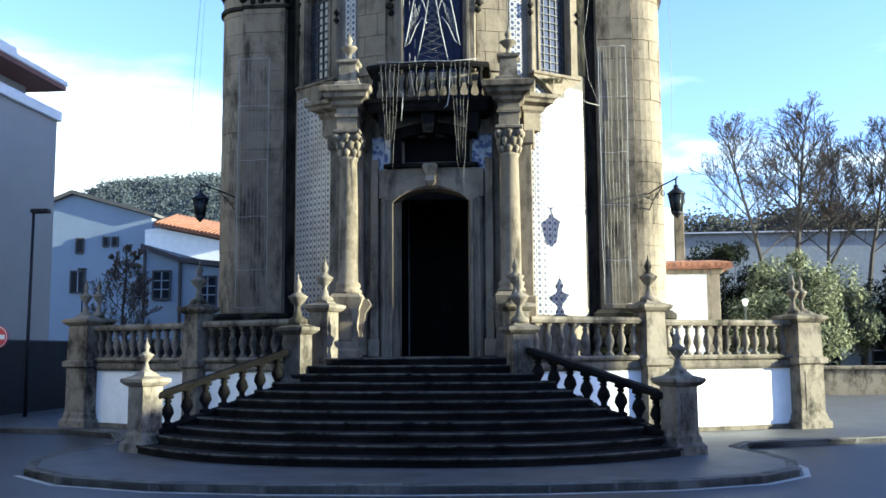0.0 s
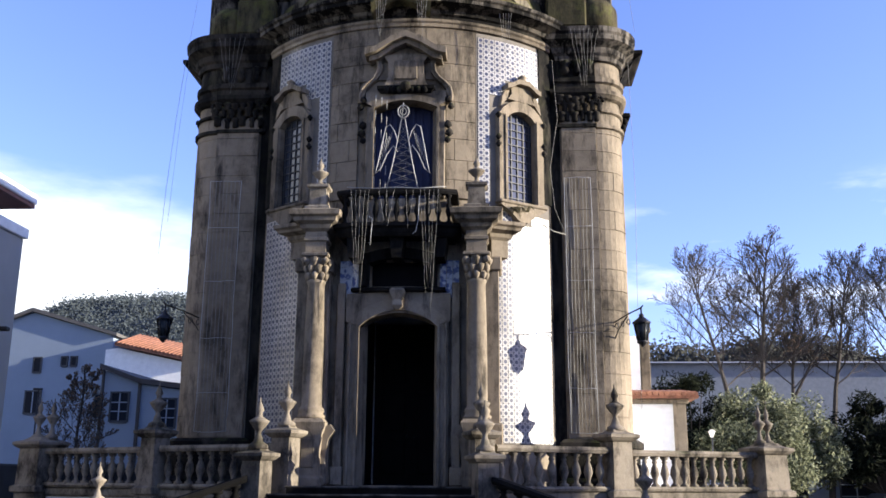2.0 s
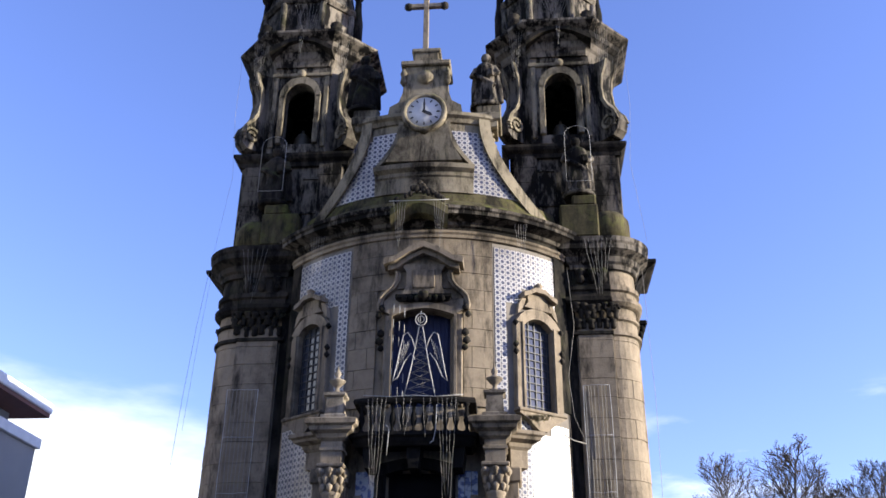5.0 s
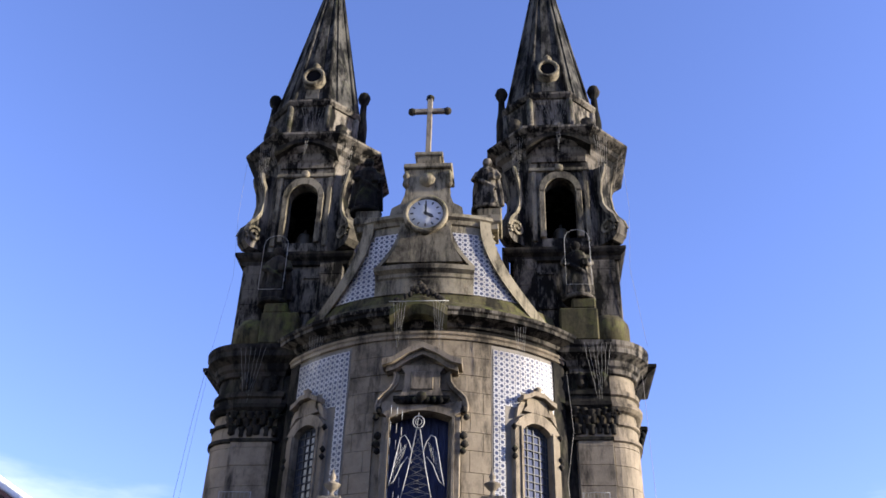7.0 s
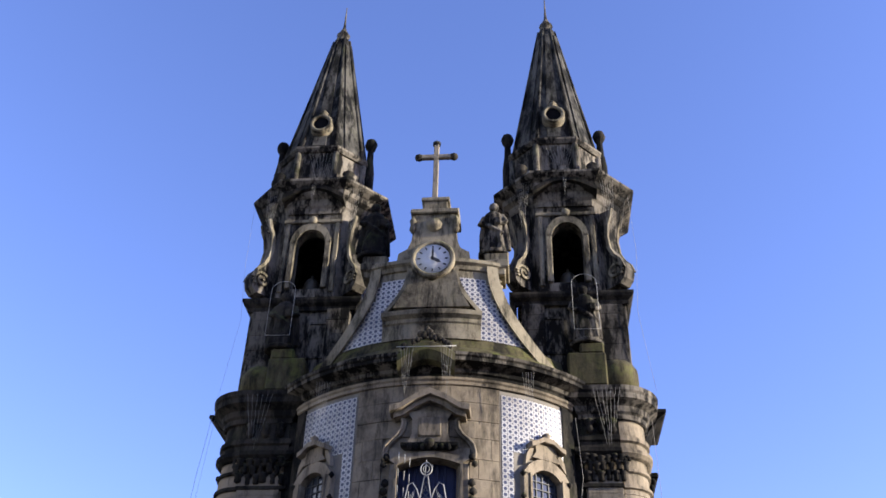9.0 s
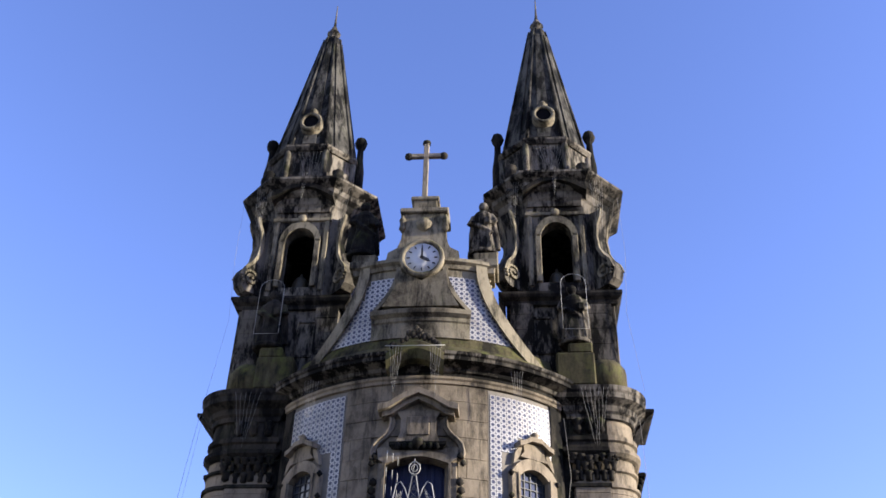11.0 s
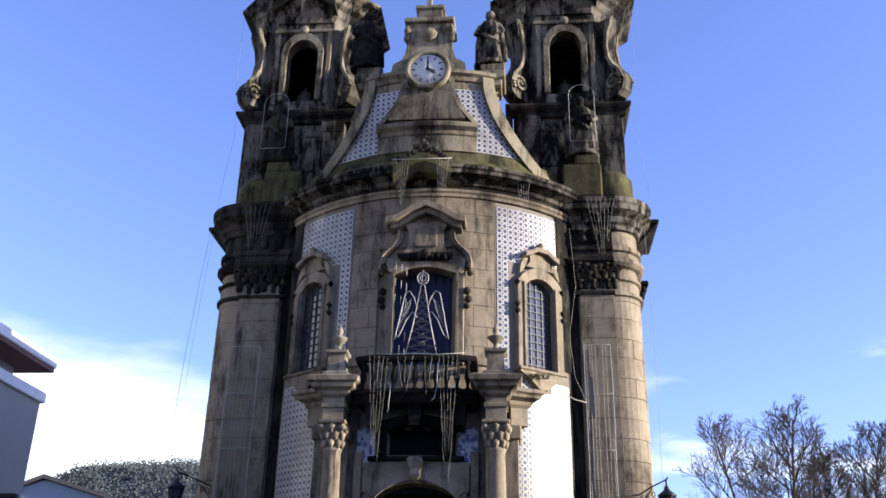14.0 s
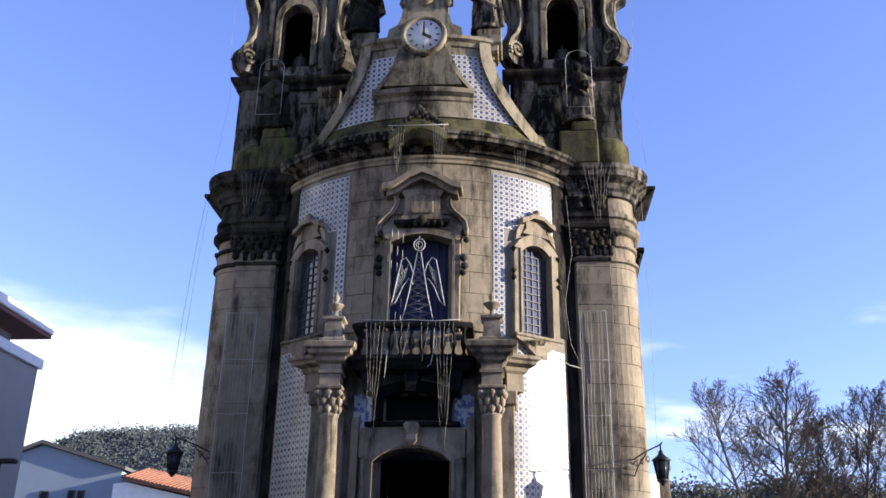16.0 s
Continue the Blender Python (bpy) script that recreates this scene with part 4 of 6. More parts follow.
# ---- portal columns with their entablature blocks and urns ----
for s in (-1, 1):
    col = thing("portal_column", "free-standing granite column on a scrolled pedestal beside the doorway", "column", (s * 1.76, -2.2, 1.81), group="portal columns")
    bm = bmesh.new()
    prof = [(0.31, 0), (0.31, 0.14), (0.26, 0.2), (0.23, 0.6), (0.26, 1.02), (0.31, 1.16), (0.34, 1.28), (0.28, 1.36)]
    lathe(bm, prof, square=True)
    block(bm, -0.15, 0.15, -0.27, -0.23, 0.35, 0.95, 0.02)
    part("pedestal", bm, M_STONE, col)
    for k in (-1, 1):
        bm = bmesh.new()
        prism(bm, [(k * 0.2, 0.02), (k * 0.38, 0.05), (k * 0.32, 0.5), (k * 0.38, 0.95), (k * 0.5, 1.12), (k * 0.42, 1.25), (k * 0.2, 1.2)], 0.0, 0.3, "y")
        part("scroll", bm, M_STONE, col)
    bm = bmesh.new()
    lathe(bm, [(0.29, 1.36), (0.3, 1.42), (0.25, 1.47), (0.28, 1.53), (0.26, 1.58), (0.215, 1.62), (0.215, 2.4), (0.21, 3.0), (0.185, 4.25), (0.21, 4.28), (0.21, 4.33), (0.18, 4.35)], 20)
    part("shaft", bm, M_STONE, col)
    bm = bmesh.new()
    lathe(bm, [(0.18, 4.35), (0.2, 4.6), (0.26, 4.84), (0.2, 4.86)], 14)
    for row, (z, r, h) in enumerate(((4.42, 0.2, 0.2), (4.58, 0.23, 0.22), (4.74, 0.27, 0.2))):
        for i in range(8):
            a = 2 * math.pi * (i + 0.5 * (row % 2)) / 8
            lathe(bm, [(0.02, -h / 2), (0.06, -h * 0.1), (0.075, h * 0.25), (0.02, h / 2)], 5, (r * math.cos(a), r * math.sin(a), z))
    for i in range(4):
        a = math.pi / 2 * i + math.pi / 4
        lathe(bm, [(0.03, -0.07), (0.085, 0), (0.03, 0.07)], 7, (0.33 * math.cos(a), 0.33 * math.sin(a), 4.76))
    block(bm, -0.3, 0.3, -0.3, 0.3, 4.84, 4.92, 0.02)
    part("capital", bm, M_STONE, col, "carved leaf capital")
    bm = bmesh.new()
    lathe(bm, [(0.22, 4.92), (0.22, 5.18), (0.26, 5.2), (0.26, 5.26), (0.23, 5.29), (0.23, 5.4), (0.32, 5.46), (0.35, 5.54), (0.46, 5.6), (0.48, 5.68), (0.55, 5.72), (0.57, 5.82), (0.5, 5.85), (0.3, 5.92)], square=True)
    part("entablature", bm, M_STONE, col)
    bm = bmesh.new()
    lathe(bm, [(0.2, 4.92), (0.2, 5.3), (0.26, 5.36), (0.28, 5.44), (0.42, 5.5), (0.44, 5.56), (0.5, 5.6), (0.5, 5.68), (0.2, 5.74)], m=pose(s * 0.42, 0.5, 0, 0, 0, s * 24), square=True)
    part("rear_entablature", bm, M_STONE, col)
    bm = bmesh.new()
    block(bm, s * 0.12 - 0.36, s * 0.12 + 0.36, 0.28, 0.9, 0, 4.92, 0.02)
    block(bm, s * 0.12 - 0.42, s * 0.12 + 0.42, 0.24, 0.9, 0, 1.3, 0.03)
    block(bm, s * 0.12 - 0.42, s * 0.12 + 0.42, 0.22, 0.9, 4.6, 4.92, 0.03)
    part("rear_pilaster", bm, M_STONE, col)
    bm = bmesh.new()
    lathe(bm, [(0.28, 5.9), (0.28, 5.98), (0.2, 6.02), (0.18, 6.4), (0.24, 6.44), (0.24, 6.5), (0.14, 6.52)], square=True)
    part("urn_pedestal", bm, M_LOW, col)
    bm = bmesh.new()
    lathe(bm, [(r * 0.92, 6.5 + z * 0.74) for r, z in URN], 12)
    part("urn", bm, M_LOW, col, "lichen-covered stone urn")

# ---- balcony ----
balcony = thing("balcony", "dark stone balcony with turned balusters over the doorway", "balcony", (0, -1.7, 7.1))
bm = bmesh.new()
moulding(bm, [(-1.3, 0.3), (-1.3, -0.62), (-0.9, -0.78), (0.9, -0.78), (1.3, -0.62), (1.3, 0.3)], [(-0.5, 0.0), (-0.06, 0.0), (0, 0.08), (0.03, 0.16), (0.1, 0.2), (0.1, 0.28), (-0.5, 0.28)])
prism(bm, [(-1.3, 0.3), (-1.3, -0.6), (-0.9, -0.76), (0.9, -0.76), (1.3, -0.6), (1.3, 0.3)], 0.06, 0.26)
part("floor_slab", bm, M_NEARBLACK, balcony)
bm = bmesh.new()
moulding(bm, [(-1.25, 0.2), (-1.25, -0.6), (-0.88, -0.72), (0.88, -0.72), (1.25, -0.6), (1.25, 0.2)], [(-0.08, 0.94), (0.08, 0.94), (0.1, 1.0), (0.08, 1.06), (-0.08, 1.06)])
part("handrail", bm, M_NEARBLACK, balcony)
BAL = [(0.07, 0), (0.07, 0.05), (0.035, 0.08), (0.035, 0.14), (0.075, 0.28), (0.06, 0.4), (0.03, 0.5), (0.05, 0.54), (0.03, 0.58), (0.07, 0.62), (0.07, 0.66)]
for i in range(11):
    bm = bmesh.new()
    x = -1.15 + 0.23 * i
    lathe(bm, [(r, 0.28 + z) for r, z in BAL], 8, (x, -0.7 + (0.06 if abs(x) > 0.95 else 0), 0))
    part("baluster", bm, M_NEARBLACK, balcony)
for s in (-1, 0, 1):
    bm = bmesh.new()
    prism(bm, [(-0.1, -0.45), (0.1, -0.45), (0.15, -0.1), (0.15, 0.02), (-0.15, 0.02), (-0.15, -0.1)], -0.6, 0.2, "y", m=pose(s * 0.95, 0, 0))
    part("bracket", bm, M_NEARBLACK, balcony)

# ---- great window with blue cloth ----
window = thing("window_2", "arched window hung with dark blue cloth over the balcony", "window", (0.1, -1.3, 8.17), kind="structure")
bm = bmesh.new()
block(bm, -0.8, 0.8, 0, 0.04, 0, 2.5)
for i in range(9):
    block(bm, -0.78 + 0.18 * i, -0.7 + 0.18 * i, -0.03, 0, 0, 2.45, 0.012)
part("cloth", bm, M_BLUE, window)
for s in (-1, 1):
    bm = bmesh.new()
    block(bm, s * 0.83 - 0.09, s * 0.83 + 0.09, -0.52, -0.1, -0.0, 2.2, 0.02)
    block(bm, s * 0.76 - 0.03, s * 0.76 + 0.03, -0.57, -0.5, 0, 2.2)
    part("window_frame", bm, M_STONE, window)
    bm = bmesh.new()
    for k, (x, z, r) in enumerate(((1.0, 2.38, 0.09), (1.06, 2.2, 0.08), (0.99, 1.75, 0.1), (1.02, 1.55, 0.1), (0.98, 1.38, 0.08))):
        lathe(bm, [(0.02, -r), (r, -r * 0.4), (r * 0.8, r * 0.5), (0.02, r)], 6, (s * x, -0.5, z))
    part("carving", bm, M_SOOT_SHADE, window)
bm = bmesh.new()
a0 = [(-0.93 + 1.86 * i / 12, 2.3 + 0.2 * math.sin(math.pi * i / 12)) for i in range(13)]
a1 = [(-0.74 + 1.48 * i / 12, 2.18 + 0.18 * math.sin(math.pi * i / 12)) for i in range(13)]
prism(bm, a0 + a1[::-1], -0.54, -0.1, "y")
part("window_frame", bm, M_STONE, window)
bm = bmesh.new()
prism(bm, [(-0.95, 2.6), (0.95, 2.6)] + a0[::-1], -0.48, -0.1, "y")
part("window_frame", bm, M_STONE, window)
bm = bmesh.new()
moulding(bm, [(-0.55, -0.1), (-0.55, -0.48), (0.55, -0.48), (0.55, -0.1)], [(-0.3, 2.52), (0.04, 2.54), (0.12, 2.62), (0.12, 2.7), (-0.3, 2.74)])
for i in range(7):
    lathe(bm, [(0.02, -0.08), (0.07, -0.02), (0.06, 0.06), (0.02, 0.1)], 6, (-0.45 + 0.15 * i, -0.58, 2.58))
lathe(bm, [(0.03, -0.12), (0.14, -0.04), (0.12, 0.08), (0.03, 0.14)], 8, (0, -0.6, 2.66))
part("carved_shelf", bm, M_SOOT_SHADE, window)
bm = bmesh.new()
prism(bm, [(-0.5, 2.72), (0.5, 2.72), (0.42, 2.95), (0.42, 3.3), (0.55, 3.5), (-0.55, 3.5), (-0.42, 3.3), (-0.42, 2.95)], -0.56, -0.2, "y")
block(bm, -0.28, 0.28, -0.6, -0.55, 2.85, 3.35, 0.03)
part("overdoor_panel", bm, M_STONE, window)
for k in (-1, 1):
    bm = bmesh.new()
    edge = [(0.74, 3.5), (0.62, 3.42), (0.56, 3.26), (0.58, 3.08), (0.68, 2.92), (0.82, 2.8), (0.94, 2.66), (0.98, 2.48), (0.96, 2.3)]
    wide = [0.1, 0.12, 0.1, 0.09, 0.09, 0.1, 0.12, 0.13, 0.1]
    prism(bm, [(k * x, z) for x, z in edge] + [(k * (x + w), z + 0.02) for (x, z), w in zip(edge[::-1], wide[::-1])], -0.5, -0.22, "y")
    part("side_scroll", bm, M_STONE, window, "curling stone scroll")
    bm = bmesh.new()
    tube(bm, [(k * (x + 0.1), -0.52, z) for x, z in edge], 0.035, 6)
    part("scroll_bead", bm, M_STONE, window)
bm = bmesh.new()
hood = [(-0.95, 3.55), (-0.7, 3.62), (-0.35, 3.85), (0, 4.0), (0.35, 3.85), (0.7, 3.62), (0.95, 3.55)]
prism(bm, hood + [(x, z - 0.15) for x, z in hood[::-1]], -0.82, -0.2, "y")
prism(bm, [(x * 0.9, z - 0.12) for x, z in hood] + [(x * 0.9, z - 0.26) for x, z in hood[::-1]], -0.68, -0.2, "y")
part("hood", bm, M_STONE, window, "curved granite hood moulding")
bm = bmesh.new()
block(bm, 0.95, 1.3, -0.12, -0.02, 3.6, 4.0, 0.06)
block(bm, -1.5, -1.15, -0.12, -0.02, 3.6, 4.0, 0.06)
part("plaque", bm, M_STONE, window)

# ---- side windows ----
def side_window(s, name):
    th = math.asin(2.745 / R)
    bx, by = bow(s * 2.745)
    w = thing(name, "small-paned arched window with leaded panes in a stone frame", "window", (bx, by, 8.3), math.degrees(th) * s, kind="structure")
    bm = bmesh.new()
    block(bm, -0.45, 0.45, 0.1, 0.12, -0.05, 2.35)
    part("pane", bm, M_GLASS, w, "dark leaded glass")
    for k in range(5):
        bm = bmesh.new()
        block(bm, -0.36 + 0.18 * k - 0.012, -0.36 + 0.18 * k + 0.012, 0.07, 0.095, 0, 2.3)
        part("glazing_bar", bm, M_LEAD, w)
    for k in range(12):
        bm = bmesh.new()
        block(bm, -0.42, 0.42, 0.065, 0.085, 0.1 + 0.19 * k, 0.12 + 0.19 * k)
        part("glazing_bar", bm, M_LEAD, w)
    bm = bmesh.new()
    for k in (-1, 1):
        block(bm, k * 0.55 - 0.13, k * 0.55 + 0.13, -0.1, 0.1, -0.1, 2.1, 0.025)
        block(bm, k * 0.47 - 0.03, k * 0.47 + 0.03, -0.14, -0.08, -0.05, 2.1)
    part("window_frame", bm, M_STONE, w)
    bm = bmesh.new()
    o = [(-0.66 + 1.32 * i / 10, 2.1 + 0.42 * math.sin(math.pi * i / 10) ** 0.7) for i in range(11)]
    n = [(-0.4 + 0.8 * i / 10, 2.05 + 0.2 * math.sin(math.pi * i / 10) ** 0.7) for i in range(11)]
    prism(bm, o + n[::-1], -0.12, 0.1, "y")
    part("frame_arch", bm, M_STONE, w)
    bm = bmesh.new()
    prism(bm, [(-0.62, -0.08), (0.62, -0.08), (0.66, -0.16), (0.4, -0.3), (0.12, -0.52), (-0.12, -0.52), (-0.4, -0.3), (-0.66, -0.16)], -0.16, 0.1, "y")
    block(bm, -0.7, 0.7, -0.2, 0.1, -0.12, -0.04, 0.02)
    part("sill", bm, M_STONE, w)
    bm = bmesh.new()
    prism(bm, [(-0.42, 2.5), (0.42, 2.5), (0.3, 2.65), (0.32, 2.88), (-0.32, 2.88), (-0.3, 2.65)], -0.13, 0.02, "y")
    prism(bm, [(-0.6, 2.3), (-0.42, 2.5), (-0.34, 2.75), (-0.46, 2.72), (-0.56, 2.55)], -0.1, 0.02, "y")
    prism(bm, [(0.6, 2.3), (0.56, 2.55), (0.46, 2.72), (0.34, 2.75), (0.42, 2.5)], -0.1, 0.02, "y")
    part("frieze_panel", bm, M_STONE, w)
    bm = bmesh.new()
    hd = [(-0.5, 2.84), (-0.34, 2.9), (-0.15, 3.02), (0.15, 3.02), (0.34, 2.9), (0.5, 2.84)]
    prism(bm, hd + [(x, z - 0.12) for x, z in hd[::-1]], -0.26, 0.02, "y")
    lathe(bm, [(0.03, -0.05), (0.1, 0.02), (0.08, 0.08), (0.12, 0.12), (0.02, 0.2)], 7, (0, -0.16, 3.0))
    part("hood", bm, M_STONE, w)
    bm = bmesh.new()
    for k in (-1, 1):
        for z in (1.5, 1.32, 2.05):
            lathe(bm, [(0.02, -0.08), (0.08, 0), (0.02, 0.08)], 6, (k * 0.68, -0.1, z))
    part("carving", bm, M_SOOT_SHADE, w)
    return w


side_window(-1, "window_3")
side_window(1, "window_4")

# grass tuft under the sunlit side window
tuft = thing("wall_plants", "dry grass growing from the wall under a window", "plant", (2.6, -1.05, 8.0), kind="stuff")
rnd = random.Random(3)
bm = bmesh.new()
for i in range(90):
    x = rnd.uniform(-0.35, 0.35)
    a = rnd.uniform(-1, 1)
    tube(bm, [(x, 0, 0), (x + 0.1 * a, -0.1, 0.1), (x + 0.25 * a, -0.22, rnd.uniform(-0.2, 0.12))], 0.008, 3, 0.002)
M_DRY = plain("dry_grass", (0.16, 0.14, 0.06), 0.9, var=0.4)
part("blades", bm, M_DRY, tuft)

# ---- towers above the cornice ----
def octagon(cx, cy, ap, cut=0.83):
    """Plan of a square tower with canted corners: ap is half the width, cut half the front face; runs with the outside to the right."""
    return [(cx - cut, cy - ap), (cx + cut, cy - ap), (cx + ap, cy - cut), (cx + ap, cy + cut), (cx + cut, cy + ap), (cx - cut, cy + ap), (cx - ap, cy + cut), (cx - ap, cy - cut)]


M_SLATE = granite("spire_stone", (0.13, 0.123, 0.108), (0.036, 0.035, 0.031), (0.004, 0.004, 0.004), 1.0, 0.42, 0.55, moss=0.2)
M_BRONZE = plain("bell_bronze", (0.10, 0.085, 0.06), 0.5, 0.8, var=0.3)
CW = 1.62
for s, cx in ((-1, -3.9), (1, 3.72)):
    tower = thing("bell_tower", "granite bell tower with scrolled corners and a ribbed stone spire", "bell tower", (0, 0, 0), group="bell towers")
    # attic
    bm = bmesh.new()
    block(bm, cx - 1.4 - (0.1 if s < 0 else 0), cx + 1.4 + (0.1 if s > 0 else 0), 0.25, 3.1, 13.1, 16.06, 0.02)
    part("attic", bm, M_TOWER, tower)
    rnd = random.Random(21 + s)
    for row in range(6):
        for x0, x1 in ((cx - 1.39, cx - 0.75), (cx + 0.75, cx + 1.39)):
            bm = bmesh.new()
            block(bm, x0, x1, 0.16 - rnd.uniform(0, 0.015), 0.26, 13.12 + 0.48 * row, 13.12 + 0.48 * row + 0.468)
            part("stone", bm, M_TOWER, tower)
    bm = bmesh.new()
    moulding(bm, [(cx - 1.52, 3.0), (cx - 1.52, 0.2), (cx + 1.52, 0.2), (cx + 1.52, 3.0)], [(0, 15.8), (0.05, 15.82), (0.06, 15.94), (0.16, 16.02), (0.2, 16.1), (0.2, 16.18), (0, 16.24)])
    part("attic_cornice", bm, M_SOOT_SHADE, tower, "dark attic cornice")
    # mossy swept foot of the attic
    bm = bmesh.new()
    block(bm, s * 4.0 - 0.5, s * 4.0 + 0.5, -0.32, 0.3, 13.1, 14.05, 0.04)
    block(bm, s * 4.15 - 0.32, s * 4.15 + 0.32, -0.3, 0.28, 14.03, 14.36, 0.05)
    lathe(bm, [(0.62, 13.1), (0.62, 13.75), (0.5, 13.95), (0.2, 14.05)], 14, (s * 4.75, 0.42, 0))
    part("attic_foot", bm, M_MOSS, tower, "moss-covered foot block")
    # side panel mouldings
    bm = bmesh.new()
    for z0, z1 in ((14.3, 14.36), (15.4, 15.46)):
        block(bm, cx - s * 0.55 - 0.3, cx - s * 0.55 + 0.3, 0.2, 0.26, z0, z1)
    for x in (-0.3, 0.27):
        block(bm, cx - s * 0.55 + x, cx - s * 0.55 + x + 0.04, 0.2, 0.26, 14.36, 15.4)
    part("panel_moulding", bm, M_TOWER, tower)
    # bell stage
    cy = 1.75
    octo = octagon(cx, cy, 1.5, 0.86)
    for i in range(8):
        p, q = Vector((*octo[i], 0)), Vector((*octo[(i + 1) % 8], 0))
        d = (q - p).normalized()
        nrm = Vector((-d.y, d.x, 0))
        l = (q - p).length
        cells = [(0, l, 16.2, 19.4)]
        if i == 0:
            cells = [(0, 0.42, 16.2, 19.4), (l - 0.42, l, 16.2, 19.4), (0.42, l - 0.42, 16.2, 16.62), (0.42, l - 0.42, 18.82, 19.4)]
        for a, b, z0, z1 in cells:
            pts = [p + d * a, p + d * b, p + d * b + nrm * 0.35, p + d * a + nrm * 0.35]
            bm = bmesh.new()
            prism(bm, [(v.x, v.y) for v in pts], z0, z1)
            part("bell_stage_wall", bm, M_TOWER, tower)
    y0 = cy - 1.5
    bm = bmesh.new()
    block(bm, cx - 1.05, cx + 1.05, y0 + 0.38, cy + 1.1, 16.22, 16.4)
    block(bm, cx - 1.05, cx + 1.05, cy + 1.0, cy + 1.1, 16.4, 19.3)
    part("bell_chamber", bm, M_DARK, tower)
    bm = bmesh.new()
    o = [(cx - 0.62 * math.cos(math.pi * i / 12), 18.2 + 0.75 * math.sin(math.pi * i / 12)) for i in range(13)]
    n = [(cx - 0.45 * math.cos(math.pi * i / 12), 18.2 + 0.5 * math.sin(math.pi * i / 12)) for i in range(13)]
    prism(bm, o + n[::-1], y0 - 0.1, y0 + 0.35, "y")
    for k in (-1, 1):
        block(bm, cx + k * 0.535 - 0.085, cx + k * 0.535 + 0.085, y0 - 0.1, y0 + 0.3, 16.62, 18.3, 0.02)
        block(bm, cx + k * 0.76 - 0.07, cx + k * 0.76 + 0.07, y0 - 0.06, y0 + 0.1, 16.5, 18.98, 0.02)
    block(bm, cx - 0.9, cx + 0.9, y0 - 0.08, y0 + 0.1, 18.98, 19.1, 0.02)
    lathe(bm, [(0.05, 0), (0.13, 0.03), (0.13, 0.1), (0.04, 0.12)], 10, m=pose(cx, y0 - 0.04, 19.05, 90))
    part("belfry_arch", bm, M_GABLE, tower, "paler moulded arch of the bell opening")
    bell = bmesh.new()
    lathe(bell, [(0.36, 0), (0.34, 0.05), (0.26, 0.2), (0.22, 0.45), (0.16, 0.56), (0.05, 0.6), (0.04, 0.75)], 16, (cx, y0 + 0.65, 16.75))
    part("bell", bell, M_BRONZE, tower, "dark bronze bell")
    # scrolls on the canted corners
    for k, i in ((-1, 7), (1, 1)):
        a = Vector((*octo[7 if k < 0 else 1], 0))
        b = Vector((*octo[0 if k < 0 else 2], 0))
        mid = (a + b) / 2
        ang = -45 if k > 0 else -135
        fm = pose(mid.x, mid.y, 0, 0, 0, ang)
        bm = bmesh.new()
        prof = [(-0.1, 16.45), (0.5, 16.45), (0.66, 16.6), (0.72, 16.9), (0.62, 17.2), (0.42, 17.45), (0.28, 17.75), (0.22, 18.2), (0.28, 18.6), (0.4, 18.85), (0.46, 19.1), (-0.1, 19.2)]
        prism(bm, prof, -0.2, 0.2, "y", m=fm)
        part("scroll", bm, M_TOWER, tower)
        bm = bmesh.new()
        for sd in (-1, 1):
            for j in range(26):
                t = j / 25
                rr, an = 0.27 * (1 - 0.8 * t), -0.6 + t * 9.5
                lathe(bm, [(0.045, -0.05), (0.045, 0.05)], 6, m=fm @ pose(0.38 + rr * math.cos(an), sd * 0.22, 16.9 + rr * math.sin(an), 90))
            edge = prof[3:11]
            for (x0, z0), (x1, z1) in zip(edge, edge[1:]):
                prism(bm, [(x0 - 0.09, z0), (x0 + 0.02, z0), (x1 + 0.02, z1), (x1 - 0.09, z1)], sd * 0.22 - 0.04, sd * 0.22 + 0.04, "y", m=fm)
        part("volute", bm, M_GABLE, tower, "pale spiral volute")
    # bell-stage cornice, swept up in front
    path = octagon(cx, cy, 1.52, 0.9)
    bm = bmesh.new()
    path = octagon(cx, cy, 1.52, 0.78)
    moulding(bm, path, [(-0.3, 19.3), (0.04, 19.32), (0.07, 19.5), (0.13, 19.58), (0.18, 19.76), (0.33, 19.86), (0.37, 20.0), (0.56, 20.12), (0.63, 20.18), (0.63, 20.26), (0.1, 20.34), (-0.6, 20.34)], closed=True)
    prism(bm, octagon(cx, cy, 1.47, 0.8), 19.15, 20.15)
    part("bell_cornice", bm, M_TOWER, tower, "dark projecting cornice")
    bm = bmesh.new()
    arch = [(cx - 0.95 + 1.9 * i / 12, 19.72 + 0.42 * math.sin(math.pi * i / 12)) for i in range(13)]
    prism(bm, arch + [(x, z - 0.16) for x, z in arch[::-1]], y0 - 0.52, y0 + 0.5, "y")
    part("arched_pediment", bm, M_SOOT_SHADE, tower)
    # drum and pinnacles
    cx -= 0.21 if s < 0 else 0.17
    bm = bmesh.new()
    prism(bm, octagon(cx, cy, 1.36, 0.62), 19.9, 22.09)
    moulding(bm, octagon(cx, cy, 1.36, 0.62), [(-0.2, 21.94), (0.06, 21.98), (0.14, 22.09), (0.14, 22.17), (-0.3, 22.25)], closed=True)
    part("drum", bm, M_TOWER, tower)
    for p in octagon(cx, cy, 1.38, 0.62):
        bm = bmesh.new()
        lathe(bm, [(0.16, 19.95), (0.16, 20.52), (0.1, 20.73), (0.1, 21.94)], 6, (p[0], p[1], 0))
        part("drum_shaft", bm, M_TOWER, tower)
